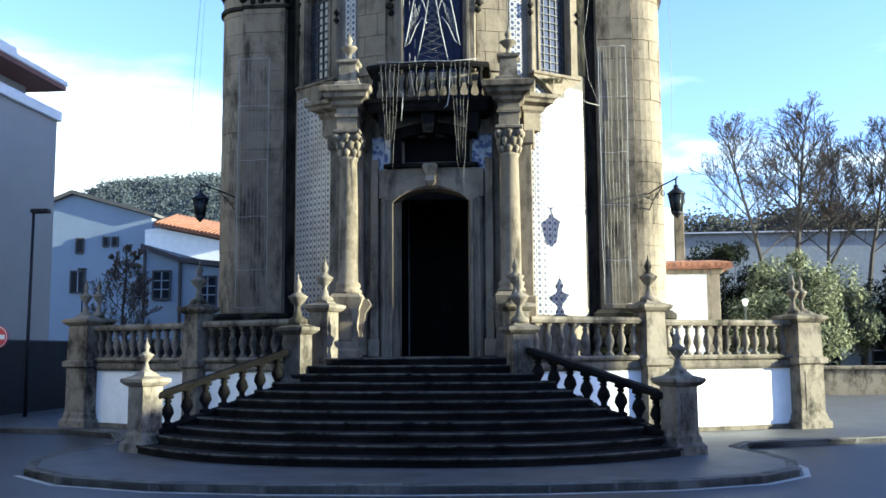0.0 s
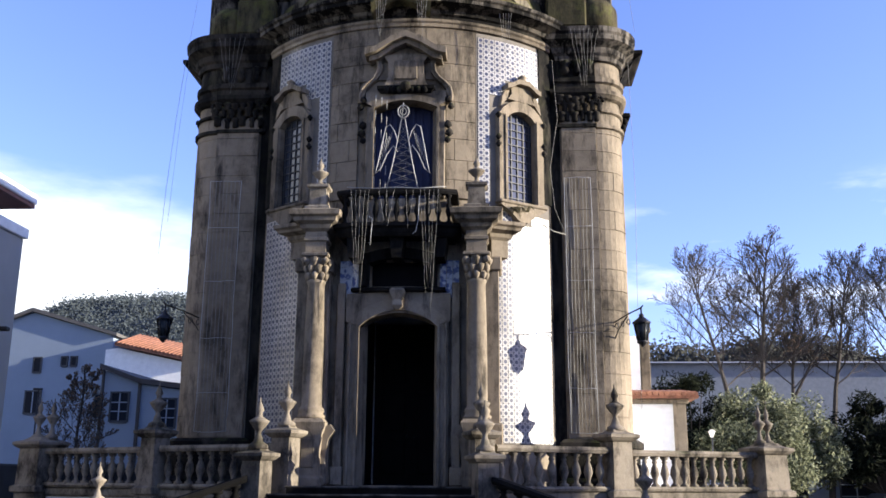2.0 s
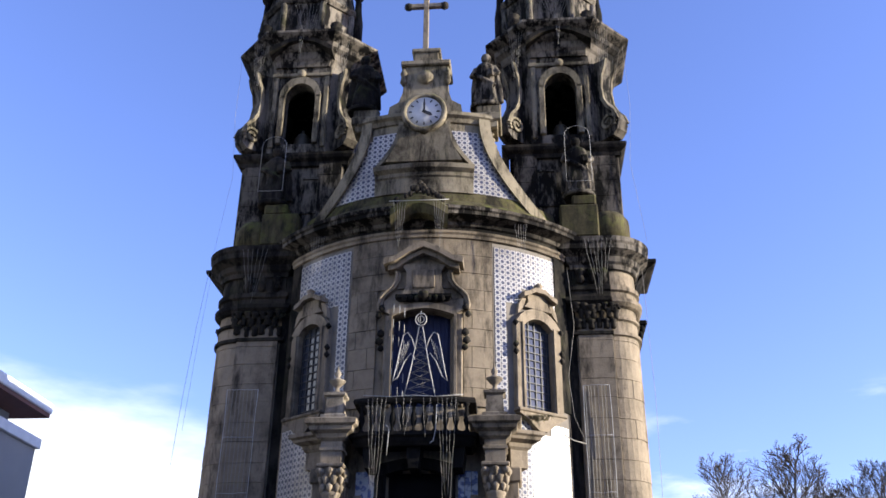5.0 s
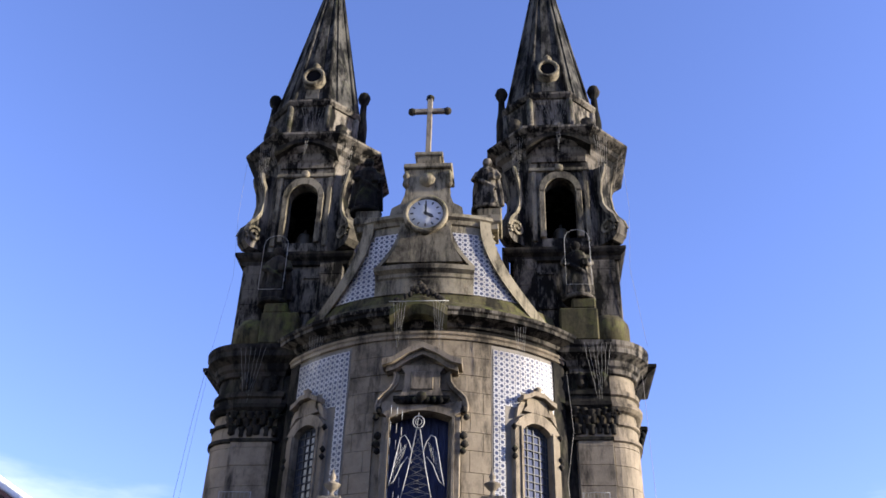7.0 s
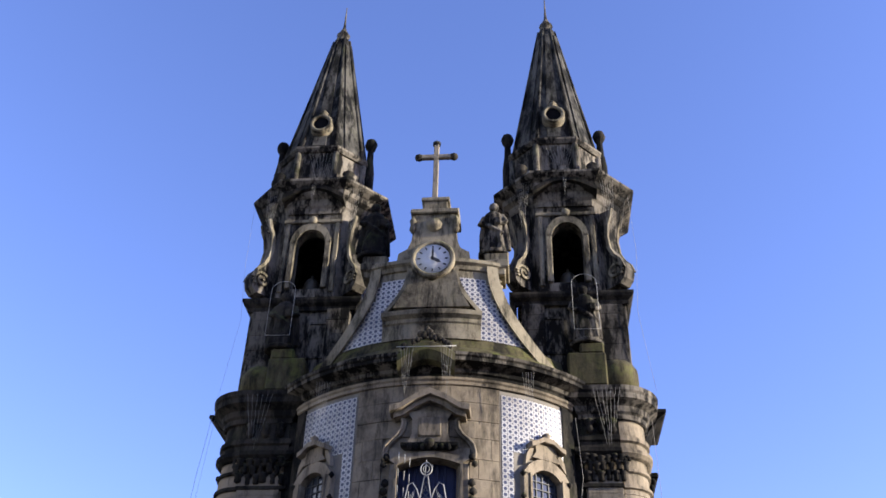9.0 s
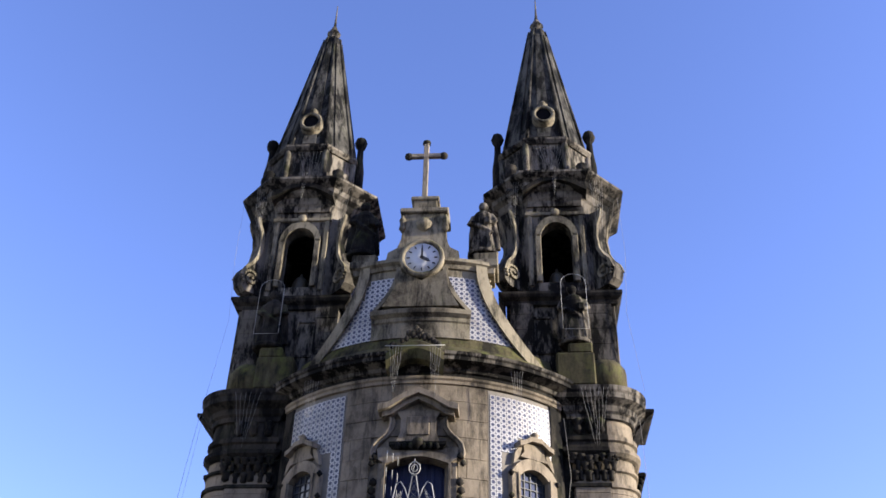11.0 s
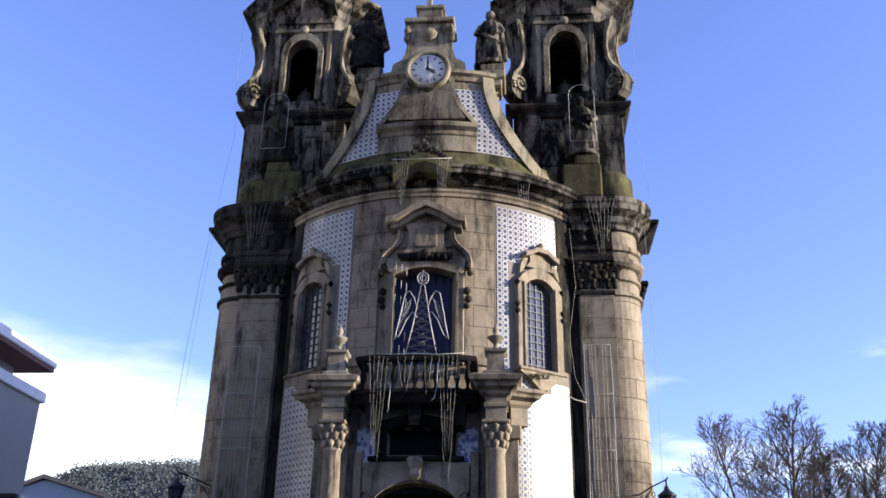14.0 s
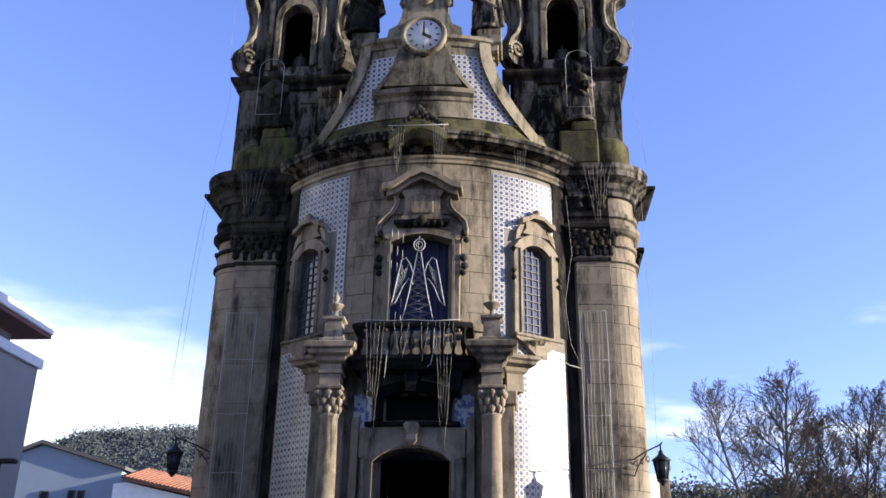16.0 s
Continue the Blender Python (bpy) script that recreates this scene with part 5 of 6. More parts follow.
    for px, py in ((-1.52, -0.3), (1.52, -0.3), (-1.1, -1.4), (1.1, -1.4)):
        low = py < -1
        bm = bmesh.new()
        if low:
            lathe(bm, [(0.2, 19.95), (0.2, 20.21), (0.1, 20.31), (0.22, 20.52), (0.26, 20.68), (0.16, 20.89), (0.2, 20.99), (0.03, 21.15)], 8, (cx + px, cy + py, 0))
        else:
            lathe(bm, [(0.18, 19.95), (0.18, 21.9), (0.12, 22.4), (0.1, 22.9), (0.17, 23.0), (0.22, 23.18), (0.17, 23.34), (0.04, 23.44)], 8, (cx + px, cy + py, 0))
        part("pinnacle", bm, M_SOOT_SHADE, tower, "dark stone pinnacle")
    # spire with ribs
    bm = bmesh.new()
    lo, hi = octagon(cx, cy, 1.33, 0.57), octagon(cx, cy, 0.3, 0.125)
    rows = []
    for j in range(13):
        f = j / 12
        z = 22.19 + (28.62 - 22.19) * f
        rows.append([bm.verts.new((a[0] + (b[0] - a[0]) * f, a[1] + (b[1] - a[1]) * f, z)) for a, b in zip(lo, hi)])
    for a, b in zip(rows, rows[1:]):
        for i in range(8):
            bm.faces.new((a[i], a[(i + 1) % 8], b[(i + 1) % 8], b[i]))
    bm.faces.new(rows[0][::-1])
    bm.faces.new(rows[-1])
    spire = part("spire", bm, M_SLATE, tower, "tapering ribbed stone spire")
    for i in range(8):
        bm = bmesh.new()
        tube(bm, [(lo[i][0], lo[i][1], 22.19), (hi[i][0], hi[i][1], 28.62)], 0.075, 5, 0.045)
        part("rib", bm, M_SLATE, spire)
    for i in range(8):
        # raised panel on each face
        a, b = Vector((*lo[i], 22.19)), Vector((*lo[(i + 1) % 8], 22.19))
        c, d = Vector((*hi[(i + 1) % 8], 28.62)), Vector((*hi[i], 28.62))
        n = (b - a).cross(d - a).normalized()
        q = [a + (b - a) * 0.3 + (d - a) * 0.02, a + (b - a) * 0.7 + (c - b) * 0.02, d + (c - d) * 0.7 + (b - c) * 0.06, d + (c - d) * 0.3 + (a - d) * 0.06]
        bm = bmesh.new()
        f = [bm.verts.new(v + n * 0.05) for v in q]
        g = [bm.verts.new(v - n * 0.02) for v in q]
        bm.faces.new(f)
        for k in range(4):
            bm.faces.new((g[k], g[(k + 1) % 4], f[(k + 1) % 4], f[k]))
        part("face_panel", bm, M_SLATE, spire)
    bm = bmesh.new()
    om = pose(cx, cy - 1.3, 23.2, 81)
    for out in (-0.1, -0.02, 0.06, 0.14):
        tube(bm, [om @ Vector((0.31 * math.cos(a), 0.38 * math.sin(a), out)) for a in [2 * math.pi * i / 18 for i in range(19)]], 0.065, 6)
        lathe(bm, [(0.2, 0), (0.12, 0.15), (0.16, 0.25), (0.03, 0.42)], 6, (cx, cy - 1.2, 23.62))
    part("oculus_frame", bm, M_GABLE, spire, "paler ring of the round opening")
    bm = bmesh.new()
    hub = om @ Vector((0, 0, 0.03))
    prism(bm, [(hub.x + 0.29 * math.cos(a), hub.z + 0.36 * math.sin(a)) for a in [2 * math.pi * i / 18 for i in range(18)]], hub.y - 0.03, hub.y + 0.3, "y")
    part("oculus", bm, M_DARK, spire)
    bm = bmesh.new()
    lathe(bm, [(0.3, 28.57), (0.31, 28.67), (0.22, 28.77), (0.17, 28.93), (0.26, 29.06), (0.17, 29.2), (0.06, 29.5), (0.035, 29.9), (0.015, 30.7)], 10, (cx, cy, 0))
    part("finial", bm, M_TOWER, spire)
    # courses of the spire
    bm = bmesh.new()
    for j in range(1, 11):
        f = j / 11
        ring = [(a[0] + (b[0] - a[0]) * f, a[1] + (b[1] - a[1]) * f) for a, b in zip(lo, hi)]
        z = 22.19 + 5.9 * f
        moulding(bm, ring, [(-0.05, z - 0.012), (0.012, z - 0.012), (0.012, z + 0.012), (-0.05, z + 0.012)], closed=True)
    part("course_line", bm, M_SOOT_SHADE, spire)


# ---- statues: plain draped shapes ----
def statue(at, h, seed, turn, label, mat):
    rnd = random.Random(seed)
    bm = bmesh.new()
    lathe(bm, [(0.19, 0), (0.2, 0.05), (0.16, 0.06), (0.15, 0.09)], 12)
    lathe(bm, [(0.13, 0.06), (0.155, 0.09), (0.135, 0.25), (0.115, 0.42), (0.11, 0.5), (0.125, 0.62), (0.13, 0.7), (0.1, 0.78), (0.045, 0.82), (0.04, 0.85)], 14)
    lathe(bm, [(0.02, 0.83), (0.055, 0.86), (0.066, 0.91), (0.055, 0.96), (0.02, 0.985)], 10, (rnd.uniform(-0.015, 0.015), -0.015, 0))
    for k in (-1, 1):
        tube(bm, [(k * 0.11, 0, 0.74), (k * 0.165, -0.03, 0.6), (k * 0.1, -0.12, 0.52 + 0.06 * rnd.random())], 0.045, 7, 0.03)
        tube(bm, [(k * 0.1, 0.02, 0.76), (k * 0.15, 0.05, 0.45), (k * (0.15 + 0.04 * rnd.random()), 0.04, 0.12)], 0.05, 7, 0.04)
    for i in range(7):
        x = -0.1 + 0.034 * i
        tube(bm, [(x * 1.2, -0.12, 0.08), (x, -0.115, 0.28), (x * 0.5 + 0.05, -0.1, rnd.uniform(0.42, 0.6))], 0.02, 5, 0.012)
    tube(bm, [(-0.13, -0.05, 0.62), (0.0, -0.13, 0.46), (0.14, -0.08, 0.36)], 0.035, 6, 0.03)
    block(bm, 0.04, 0.12, -0.17, -0.11, 0.5, 0.62, 0.01)
    for v in bm.verts:
        v.co = (v.co + 0.012 * noise.noise_vector(v.co * 9 + Vector((seed, 0, 0)))) * h
        v.co.x *= 1.18
    ob = part("statue", bm, mat)
    mod = ob.modifiers.new("Remesh", "REMESH")
    mod.mode, mod.voxel_size, mod.use_smooth_shade = "VOXEL", 0.026, True
    ob.matrix_basis = pose(*at, 0, 0, turn)
    return tagged(ob, label, "statue", group="statues on the church")


statue((-1.78, GY + 0.6, 16.8), 2.0, 1, 10, "dark weathered stone statue on the gable beside the clock", M_SOOT_SHADE)
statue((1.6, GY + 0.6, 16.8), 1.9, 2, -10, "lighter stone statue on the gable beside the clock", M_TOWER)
statue((-4.3, -0.05, 14.36), 1.95, 3, 0, "near-black stone statue on a mossy block before the tower", M_SOOT_SHADE)
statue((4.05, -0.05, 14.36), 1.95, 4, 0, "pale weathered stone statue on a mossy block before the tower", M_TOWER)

# ---- strings of festive lights ----
def curtain(name, label, x0, x1, y, z0, z1, n, rungs, turn=0.0, at=None, ragged=0.0, seed=0, rim=True, taper=0.0):
    """A hanging net of thin light strings with a white outline."""
    rnd = random.Random(seed)
    c = thing(name, label, "string lights", at or (0, 0, 0), turn, group="string lights")
    if rim:
        bm = bmesh.new()
        wob = lambda: rnd.uniform(-0.015, 0.015)
        for x in (x0, x1):
            tube(bm, [(x + wob(), y, z0 + (z1 - z0) * i / 8) for i in range(9)], 0.0085, 5)
        for z in [z0, z1] + rungs:
            tube(bm, [(x0 + (x1 - x0) * i / 4, y, z + wob()) for i in range(5)], 0.006, 5)
        part("outline", bm, M_ROPE, c, "white light tube outline")
    for i in range(n):
        bm = bmesh.new()
        x = x0 + (x1 - x0) * (i + 0.5) / n
        zl = z0 + rnd.uniform(0, ragged)
        k = 8
        xc = (x0 + x1) / 2
        tube(bm, [(xc + (x - xc) * (1 - taper * ((z1 - zl) / (z1 - z0)) * j / k) + rnd.uniform(-0.012, 0.012), y + rnd.uniform(-0.01, 0.01), z1 + (zl - z1) * j / k) for j in range(k + 1)], 0.006 if rim else 0.0032, 4)
        part("string", bm, M_STRING, c)
    return c


curtain("light_curtain", "tall net of hanging light strings on the shaded tower pilaster", -4.93, -4.17, -0.17, 3.0, 9.15, 8, [7.95, 6.6, 5.2, 3.9], seed=1)
curtain("light_curtain", "tall net of hanging light strings on the sunny tower pilaster", 3.84, 4.47, -0.17, 3.0, 9.12, 8, [7.9, 6.55, 5.3, 4.0], seed=2)
for k, (x, y, w, z0, z1, n, seed) in enumerate(((-0.46, -2.42, 0.36, 11.75, 13.1, 5, 4), (0.5, -2.42, 0.36, 11.75, 13.1, 5, 5), (-2.6, -1.65, 0.42, 11.1, 12.6, 6, 6), (2.45, -1.7, 0.34, 11.5, 12.75, 5, 7),
                                               (4.4, -0.55, 0.8, 11.2, 12.9, 7, 8), (-4.5, -0.55, 0.8, 11.3, 12.85, 6, 9),
                                               (-0.78, -2.62, 0.5, 5.4, 8.1, 5, 10), (0.74, -2.62, 0.5, 5.2, 8.1, 5, 11), (-0.2, -2.62, 0.5, 7.2, 8.1, 3, 12), (0.3, -2.62, 0.3, 7.1, 8.1, 2, 13))):
    curtain("light_curtain", "ragged bunch of hanging light strings", x - w / 2, x + w / 2, y, z0, z1, n, [], ragged=(z1 - z0) * 0.45, seed=seed, rim=False, taper=0.85)
for cx, s in ((-3.9, -1), (3.72, 1)):
    for j, (dx, y, z0, z1, n, w) in enumerate(((-1.25, -0.15, 18.3, 20.0, 6, 0.45), (1.25, -0.15, 18.1, 20.0, 6, 0.45), (0.0, -0.3, 19.35, 20.5, 4, 0.18), (0.0, 0.38, 20.9, 22.1, 9, 1.2))):
        curtain("light_curtain", "ragged bunch of light strings on the bell tower", cx + dx - w / 2, cx + dx + w / 2, y, z0, z1, n, [], ragged=(z1 - z0) * 0.5, seed=30 + j + s, rim=False, taper=0.7)
    # arched outline round the tower statue
    x = -4.3 if s < 0 else 4.05
    ol = thing("light_arch", "white arched light tube framing a statue", "string lights", group="string lights")
    bm = bmesh.new()
    tube(bm, [(x - 0.34, -0.5, 14.65), (x - 0.34, -0.5, 16.1)] + [(x - 0.34 * math.cos(a), -0.5, 16.1 + 0.3 * math.sin(a)) for a in [0.4 * i for i in range(1, 8)]] + [(x + 0.34, -0.5, 16.1), (x + 0.34, -0.5, 14.65), (x - 0.34, -0.5, 14.65)], 0.006, 5)
    part("tube", bm, M_ROPE, ol)
bm = bmesh.new()
tube(bm, [(-0.72, -2.45, 13.1), (0.74, -2.45, 13.1)], 0.009, 5)
bar = part("light_bar", bm, M_ROPE)
tagged(bar, "white horizontal light tube under the crest", "string lights", group="string lights")
bm = bmesh.new()
tube(bm, [(-1.1, -2.5, 8.2), (-0.5, -2.52, 8.16), (0, -2.52, 8.18), (0.5, -2.52, 8.15), (1.1, -2.5, 8.19)], 0.008, 5)
for pts in (((-0.58, 7.5), (-0.5, 7.44), (-0.52, 7.1), (-0.54, 6.85)), ((0.52, 7.95), (0.5, 7.4), (0.45, 7.15), (0.38, 7.1))):
    tube(bm, [(x, -2.6, z) for x, z in pts], 0.008, 5)
bar = part("light_bar", bm, M_ROPE)
tagged(bar, "white light tube along the balcony rail", "string lights", group="string lights")
# loose cables beside the church and across the tiles
for nm, pts, r in (("cable", [(-5.95, 0.2, 12.6), (-6.05, 0.1, 11.0), (-6.15, 0.05, 9.0), (-6.2, 0.0, 7.2)], 0.006), ("cable", [(-5.9, 0.3, 12.6), (-6.0, 0.2, 10.5), (-6.1, 0.2, 8.2)], 0.004),
                   ("cable", [(3.25, -0.75, 7.78), (3.55, -0.4, 7.7), (3.84, -0.18, 7.68)], 0.014), ("cable", [(3.6, -0.3, 12.2), (3.7, -0.3, 10.6), (3.5, -0.3, 9.3), (3.6, -0.2, 8.3), (3.84, -0.2, 7.7)], 0.005),
                   ("cable", [(5.6, 0.2, 19.6), (5.65, 0.1, 17.5), (5.5, 0.1, 15.5), (5.75, 0.1, 13.1)], 0.0035), ("cable", [(-5.8, 0.2, 19.6), (-5.75, 0.1, 17.5), (-5.6, 0.1, 15.5), (-5.85, 0.1, 13.1)], 0.0035),
                   ("cable", [(5.62, 0.6, 12.5), (5.66, 0.6, 9.0), (5.6, 0.6, 6.5), (5.58, 0.6, 2.0)], 0.005)):
    bm = bmesh.new()
    tube(bm, pts, r, 4)
    tagged(part(nm, bm, M_STRING), "thin loose cable hanging down the church", "cable")

# angel-shaped light figure as plain outlines
fig = thing("light_figure", "white wire light figure with triangular body and two wings", "light figure", (0.07, -1.98, 8.2))
bm = bmesh.new()
tube(bm, [(-0.38, 0, 0), (-0.2, 0, 0.85), (-0.04, 0, 1.8), (0.04, 0, 1.8), (0.2, 0, 0.85), (0.38, 0, 0)], 0.013, 5)
part("body_outline", bm, M_ROPE, fig)
for k in (-1, 1):
    bm = bmesh.new()
    tube(bm, [(k * x, 0, z) for x, z in ((0.12, 1.25), (0.2, 1.5), (0.3, 1.66), (0.4, 1.6), (0.48, 1.2), (0.56, 0.75), (0.62, 0.48), (0.5, 0.6), (0.36, 0.95), (0.22, 1.15), (0.12, 1.0))], 0.013, 5)
    for j in range(5):
        tube(bm, [(k * (0.24 + 0.05 * j), 0, 1.5 - 0.06 * j), (k * (0.34 + 0.05 * j), 0, 1.1 - 0.11 * j)], 0.004, 4)
    part("wing", bm, M_ROPE, fig)
bm = bmesh.new()
ring = [(0.13 * math.cos(a), 0, 1.98 + 0.15 * math.sin(a)) for a in [2 * math.pi * i / 16 for i in range(17)]]
tube(bm, ring, 0.013, 5)
tube(bm, [(x * 0.55, 0, 1.98 + (z - 1.98) * 0.55) for x, _, z in ring], 0.01, 4)
tube(bm, [(-0.03, 0, 1.82), (0, 0, 2.2)], 0.008, 4)
part("head_ring", bm, M_ROPE, fig)
bm = bmesh.new()
rnd = random.Random(9)
for j in range(9):
    z = 0.1 + 0.19 * j
    w = 0.38 * (1 - z / 1.9)
    tube(bm, [(-w, 0.01, z), (0, 0.01, z + 0.06), (w, 0.01, z)], 0.006, 4)
    if j < 8:
        tube(bm, [(-w, 0.01, z), (w * 0.6, 0.01, z + 0.19)], 0.005, 4)
        tube(bm, [(w, 0.01, z), (-w * 0.6, 0.01, z + 0.19)], 0.005, 4)
part("mesh_fill", bm, M_STRING, fig)
for x in (-0.66, -0.52, -0.4):
    bm = bmesh.new()
    for j in range(6):
        z = 2.3 - 0.4 * j + 0.1 * (x * 10 % 2)
        tube(bm, [(x, 0.1, z), (x, 0.1, z - 0.22)], 0.008, 4)
    part("hanging_string", bm, M_ROPE, fig)

# ---- wall lanterns ----
M_LGLASS = Mat("lantern_glass", 0.2, 0, 0.12).color((0.018, 0.021, 0.023)).m


def lantern(s, wall, out, z):
    dx, dy = wall[0] - out[0], wall[1] - out[1]
    ln = thing("wall_lantern", "black iron lantern on a scrolled wall bracket", "lantern", (*out, z), math.degrees(math.atan2(dy, dx)), group="wall lanterns")
    l = math.hypot(dx, dy)
    bm = bmesh.new()
    tube(bm, [(l, 0, 0.0), (l * 0.5, 0, 0.08), (0, 0, 0.12), (-0.08, 0, 0.16)], 0.018, 5)
    for k in range(3):
        c = l * (0.9 - 0.22 * k)
        tube(bm, [(c + 0.1 * math.cos(a) * (1 - a / 9), 0, -0.12 + 0.1 * math.sin(a) * (1 - a / 9)) for a in [0.5 * i for i in range(14)]], 0.011, 4)
    tube(bm, [(l, 0, -0.4), (l * 0.85, 0, -0.2), (l * 0.5, 0, 0.04)], 0.014, 5)
    part("bracket", bm, M_IRON, ln)
    bm = bmesh.new()
    lathe(bm, [(0.02, 0.14), (0.02, 0.0), (0.06, -0.04), (0.05, -0.08), (0.12, -0.14), (0.2, -0.2), (0.21, -0.23), (0.17, -0.24)], 6)
    part("roof", bm, M_IRON, ln)
    bm = bmesh.new()
    lathe(bm, [(0.17, -0.24), (0.1, -0.62)], 6)
    part("glass", bm, M_LGLASS, ln)
    bm = bmesh.new()
    for i in range(6):
        a = math.pi / 3 * i
        tube(bm, [(0.175 * math.cos(a), 0.175 * math.sin(a), -0.23), (0.105 * math.cos(a), 0.105 * math.sin(a), -0.63)], 0.013, 4)
    lathe(bm, [(0.12, -0.62), (0.12, -0.66), (0.05, -0.72), (0.02, -0.76)], 6)
    part("frame", bm, M_IRON, ln)


lantern(-1, (-5.02, 0.1), (-5.46, -1.2), 5.71)
lantern(1, (4.95, 0.06), (5.4, -1.2), 5.58)

# ---- side buildings ----
M_MODERN = plain("pale_render", (0.31, 0.305, 0.29), 0.85, var=0.08, scale=0.6, bump=0.1)
M_SOFFIT = plain("brown_soffit", (0.16, 0.06, 0.035), 0.7, var=0.2)
# white walls toned blue-grey: the houses' shade is put into the colour
M_WALLSHADE = plain("house_white_shade", (0.21, 0.26, 0.325), 0.85, var=0.1, scale=0.5)
M_FRAMEB = plain("dark_frame", (0.03, 0.035, 0.045), 0.6, var=0.2)
M_BUSH = plain("dark_hedge", (0.02, 0.03, 0.012), 0.9, var=0.5, scale=3)

modern = thing("modern_building", "pale rendered modern building with a brown-soffited flat roof", "building", (-14.1, 8.1, 0))
bm = bmesh.new()
block(bm, -12, 0, -16, 0, 0, 9.9)
part("wall", bm, M_MODERN, modern)
bm = bmesh.new()
block(bm, -12, 0.12, -16, 0.12, 9.9, 10.25, 0.02)
part("parapet", bm, M_WHITE, modern, "white parapet band")
bm = bmesh.new()
block(bm, -12, -0.9, -16, -0.5, 10.25, 11.0)
part("roof_storey", bm, M_MODERN, modern)
bm = bmesh.new()
block(bm, -12, 0.25, -16, 0.2, 11.15, 11.5, 0.03)
part("roof", bm, M_WHITE, modern, "white roof edge")
bm = bmesh.new()
block(bm, -12, 0.2, -16, 0.15, 11.0, 11.14)
part("soffit", bm, M_SOFFIT, modern, "reddish brown soffit")


def win(parent, x, y, z, w, h, axis="y", nx=2, nz=3):
    """A house window with frame and panes, set into the wall plane; axis is the wall's normal."""
    t = pose(x, y, z) if axis == "y" else pose(x, y, z, 0, 0, 90)
    bm = bmesh.new()
    for a, b, c, d in ((-w / 2 - 0.08, -w / 2, -0.08, h + 0.08), (w / 2, w / 2 + 0.08, -0.08, h + 0.08), (-w / 2, w / 2, -0.12, 0), (-w / 2, w / 2, h, h + 0.08)):
        block(bm, a, b, -0.08, 0.02, c, d, m=t)
    wd = part("window", bm, M_FRAMEB, parent)
    bm = bmesh.new()
    block(bm, -w / 2, w / 2, -0.03, 0.01, 0, h, m=t)
    part("pane", bm, M_PANE, wd)
    bm = bmesh.new()
    for i in range(1, nx):
        block(bm, -w / 2 + w * i / nx - 0.03, -w / 2 + w * i / nx + 0.03, -0.06, -0.02, 0, h, m=t)
    for i in range(1, nz):
        block(bm, -w / 2, w / 2, -0.06, -0.02, h * i / nz - 0.025, h * i / nz + 0.025, m=t)
    if nx > 1 or nz > 1:
        part("glazing_bars", bm, M_WALLSHADE, wd)
    else:
        bm.free()


house = thing("gabled_house", "white gabled house with dark-edged roof in shade", "house", (-25.5, 35, 0))
bm = bmesh.new()
prism(bm, [(-3.6, 0), (3.4, 0), (3.4, 10.6), (-1.9, 12.1), (-3.6, 11.5)], 0, 9, "y")
part("wall", bm, M_WALLSHADE, house)
bm = bmesh.new()
prism(bm, [(-4.0, 11.4), (-1.9, 12.15), (3.7, 10.55), (3.7, 10.75), (-1.9, 12.4), (-4.0, 11.6)], -0.3, 9.2, "y")
part("roof", bm, plain("grey_roof", (0.09, 0.085, 0.08), 0.8), house)
for x, z, w, h in ((-1.34, 8.35, 0.42, 0.85), (0.4, 8.75, 0.3, 0.5), (1.0, 8.75, 0.3, 0.5), (-1.4, 5.8, 0.9, 1.3), (4.0 - 1.0, 5.6, 0.75, 1.3), (-1.0, 2.0, 1.0, 1.5)):
    win(house, x, -0.01, z, w, h, nx=2 if w > 0.6 else 1, nz=1)
house = thing("red_roofed_house", "white house with orange clay-tile roof behind the church", "house", (-19.5, 34, 0))
bm = bmesh.new()
block(bm, -2.6, 3.4, 0, 8, 0, 7.6)
prism(bm, [(-2.6, 7.6), (3.4, 7.6), (3.4, 8.6), (-1.8, 9.7), (-2.6, 9.6)], 0.0, 8, "y")
part("wall", bm, M_WHITE, house)
bm = bmesh.new()
roof = [bm.verts.new(v) for v in ((-1.9, -0.4, 9.95), (3.9, -0.4, 8.75), (3.9, 3.0, 9.75), (-1.4, 3.0, 10.95), (-1.9, -0.4, 9.8), (3.9, -0.4, 8.6), (3.9, 8.3, 8.6), (-1.4, 8.3, 9.8))]
for q in ((0, 1, 2, 3), (4, 5, 1, 0), (5, 6, 2, 1), (3, 2, 6, 7), (0, 3, 7, 4), (7, 6, 5, 4)):
    bm.faces.new([roof[i] for i in q])
bmesh.ops.recalc_face_normals(bm, faces=bm.faces)
red = part("roof", bm, M_ROOF, house, "orange clay-tile roof")
for i in range(23):
    x = -1.75 + 0.25 * i
    bm = bmesh.new()
    tube(bm, [(x, -0.45, 9.97 - 0.207 * (x + 1.9)), (x + 0.1, 2.95, 10.97 - 0.207 * (x + 1.9))], 0.09, 5)
    part("tile_course", bm, M_ROOF, red)
for x, z in ((-1.6, 5.2), (0.6, 5.2), (2.4, 5.2), (-1.6, 2.0), (0.6, 2.0)):
    win(house, x, -0.01, z, 0.9, 1.5)
house = thing("low_front_house", "lower white house wing with dark eaves and sash windows", "house", (-16.5, 22.5, 0))
bm = bmesh.new()
prism(bm, [(-0.5, 0), (3.5, 0), (3.5, 6.05), (1.3, 6.35), (-0.5, 7.0)], 0, 8, "y")
part("wall", bm, M_WALLSHADE, house)
bm = bmesh.new()
prism(bm, [(-0.7, 7.1), (-0.7, 7.32), (1.32, 6.6), (3.9, 6.3), (3.9, 6.05), (1.3, 6.36)], -0.25, 8.2, "y")
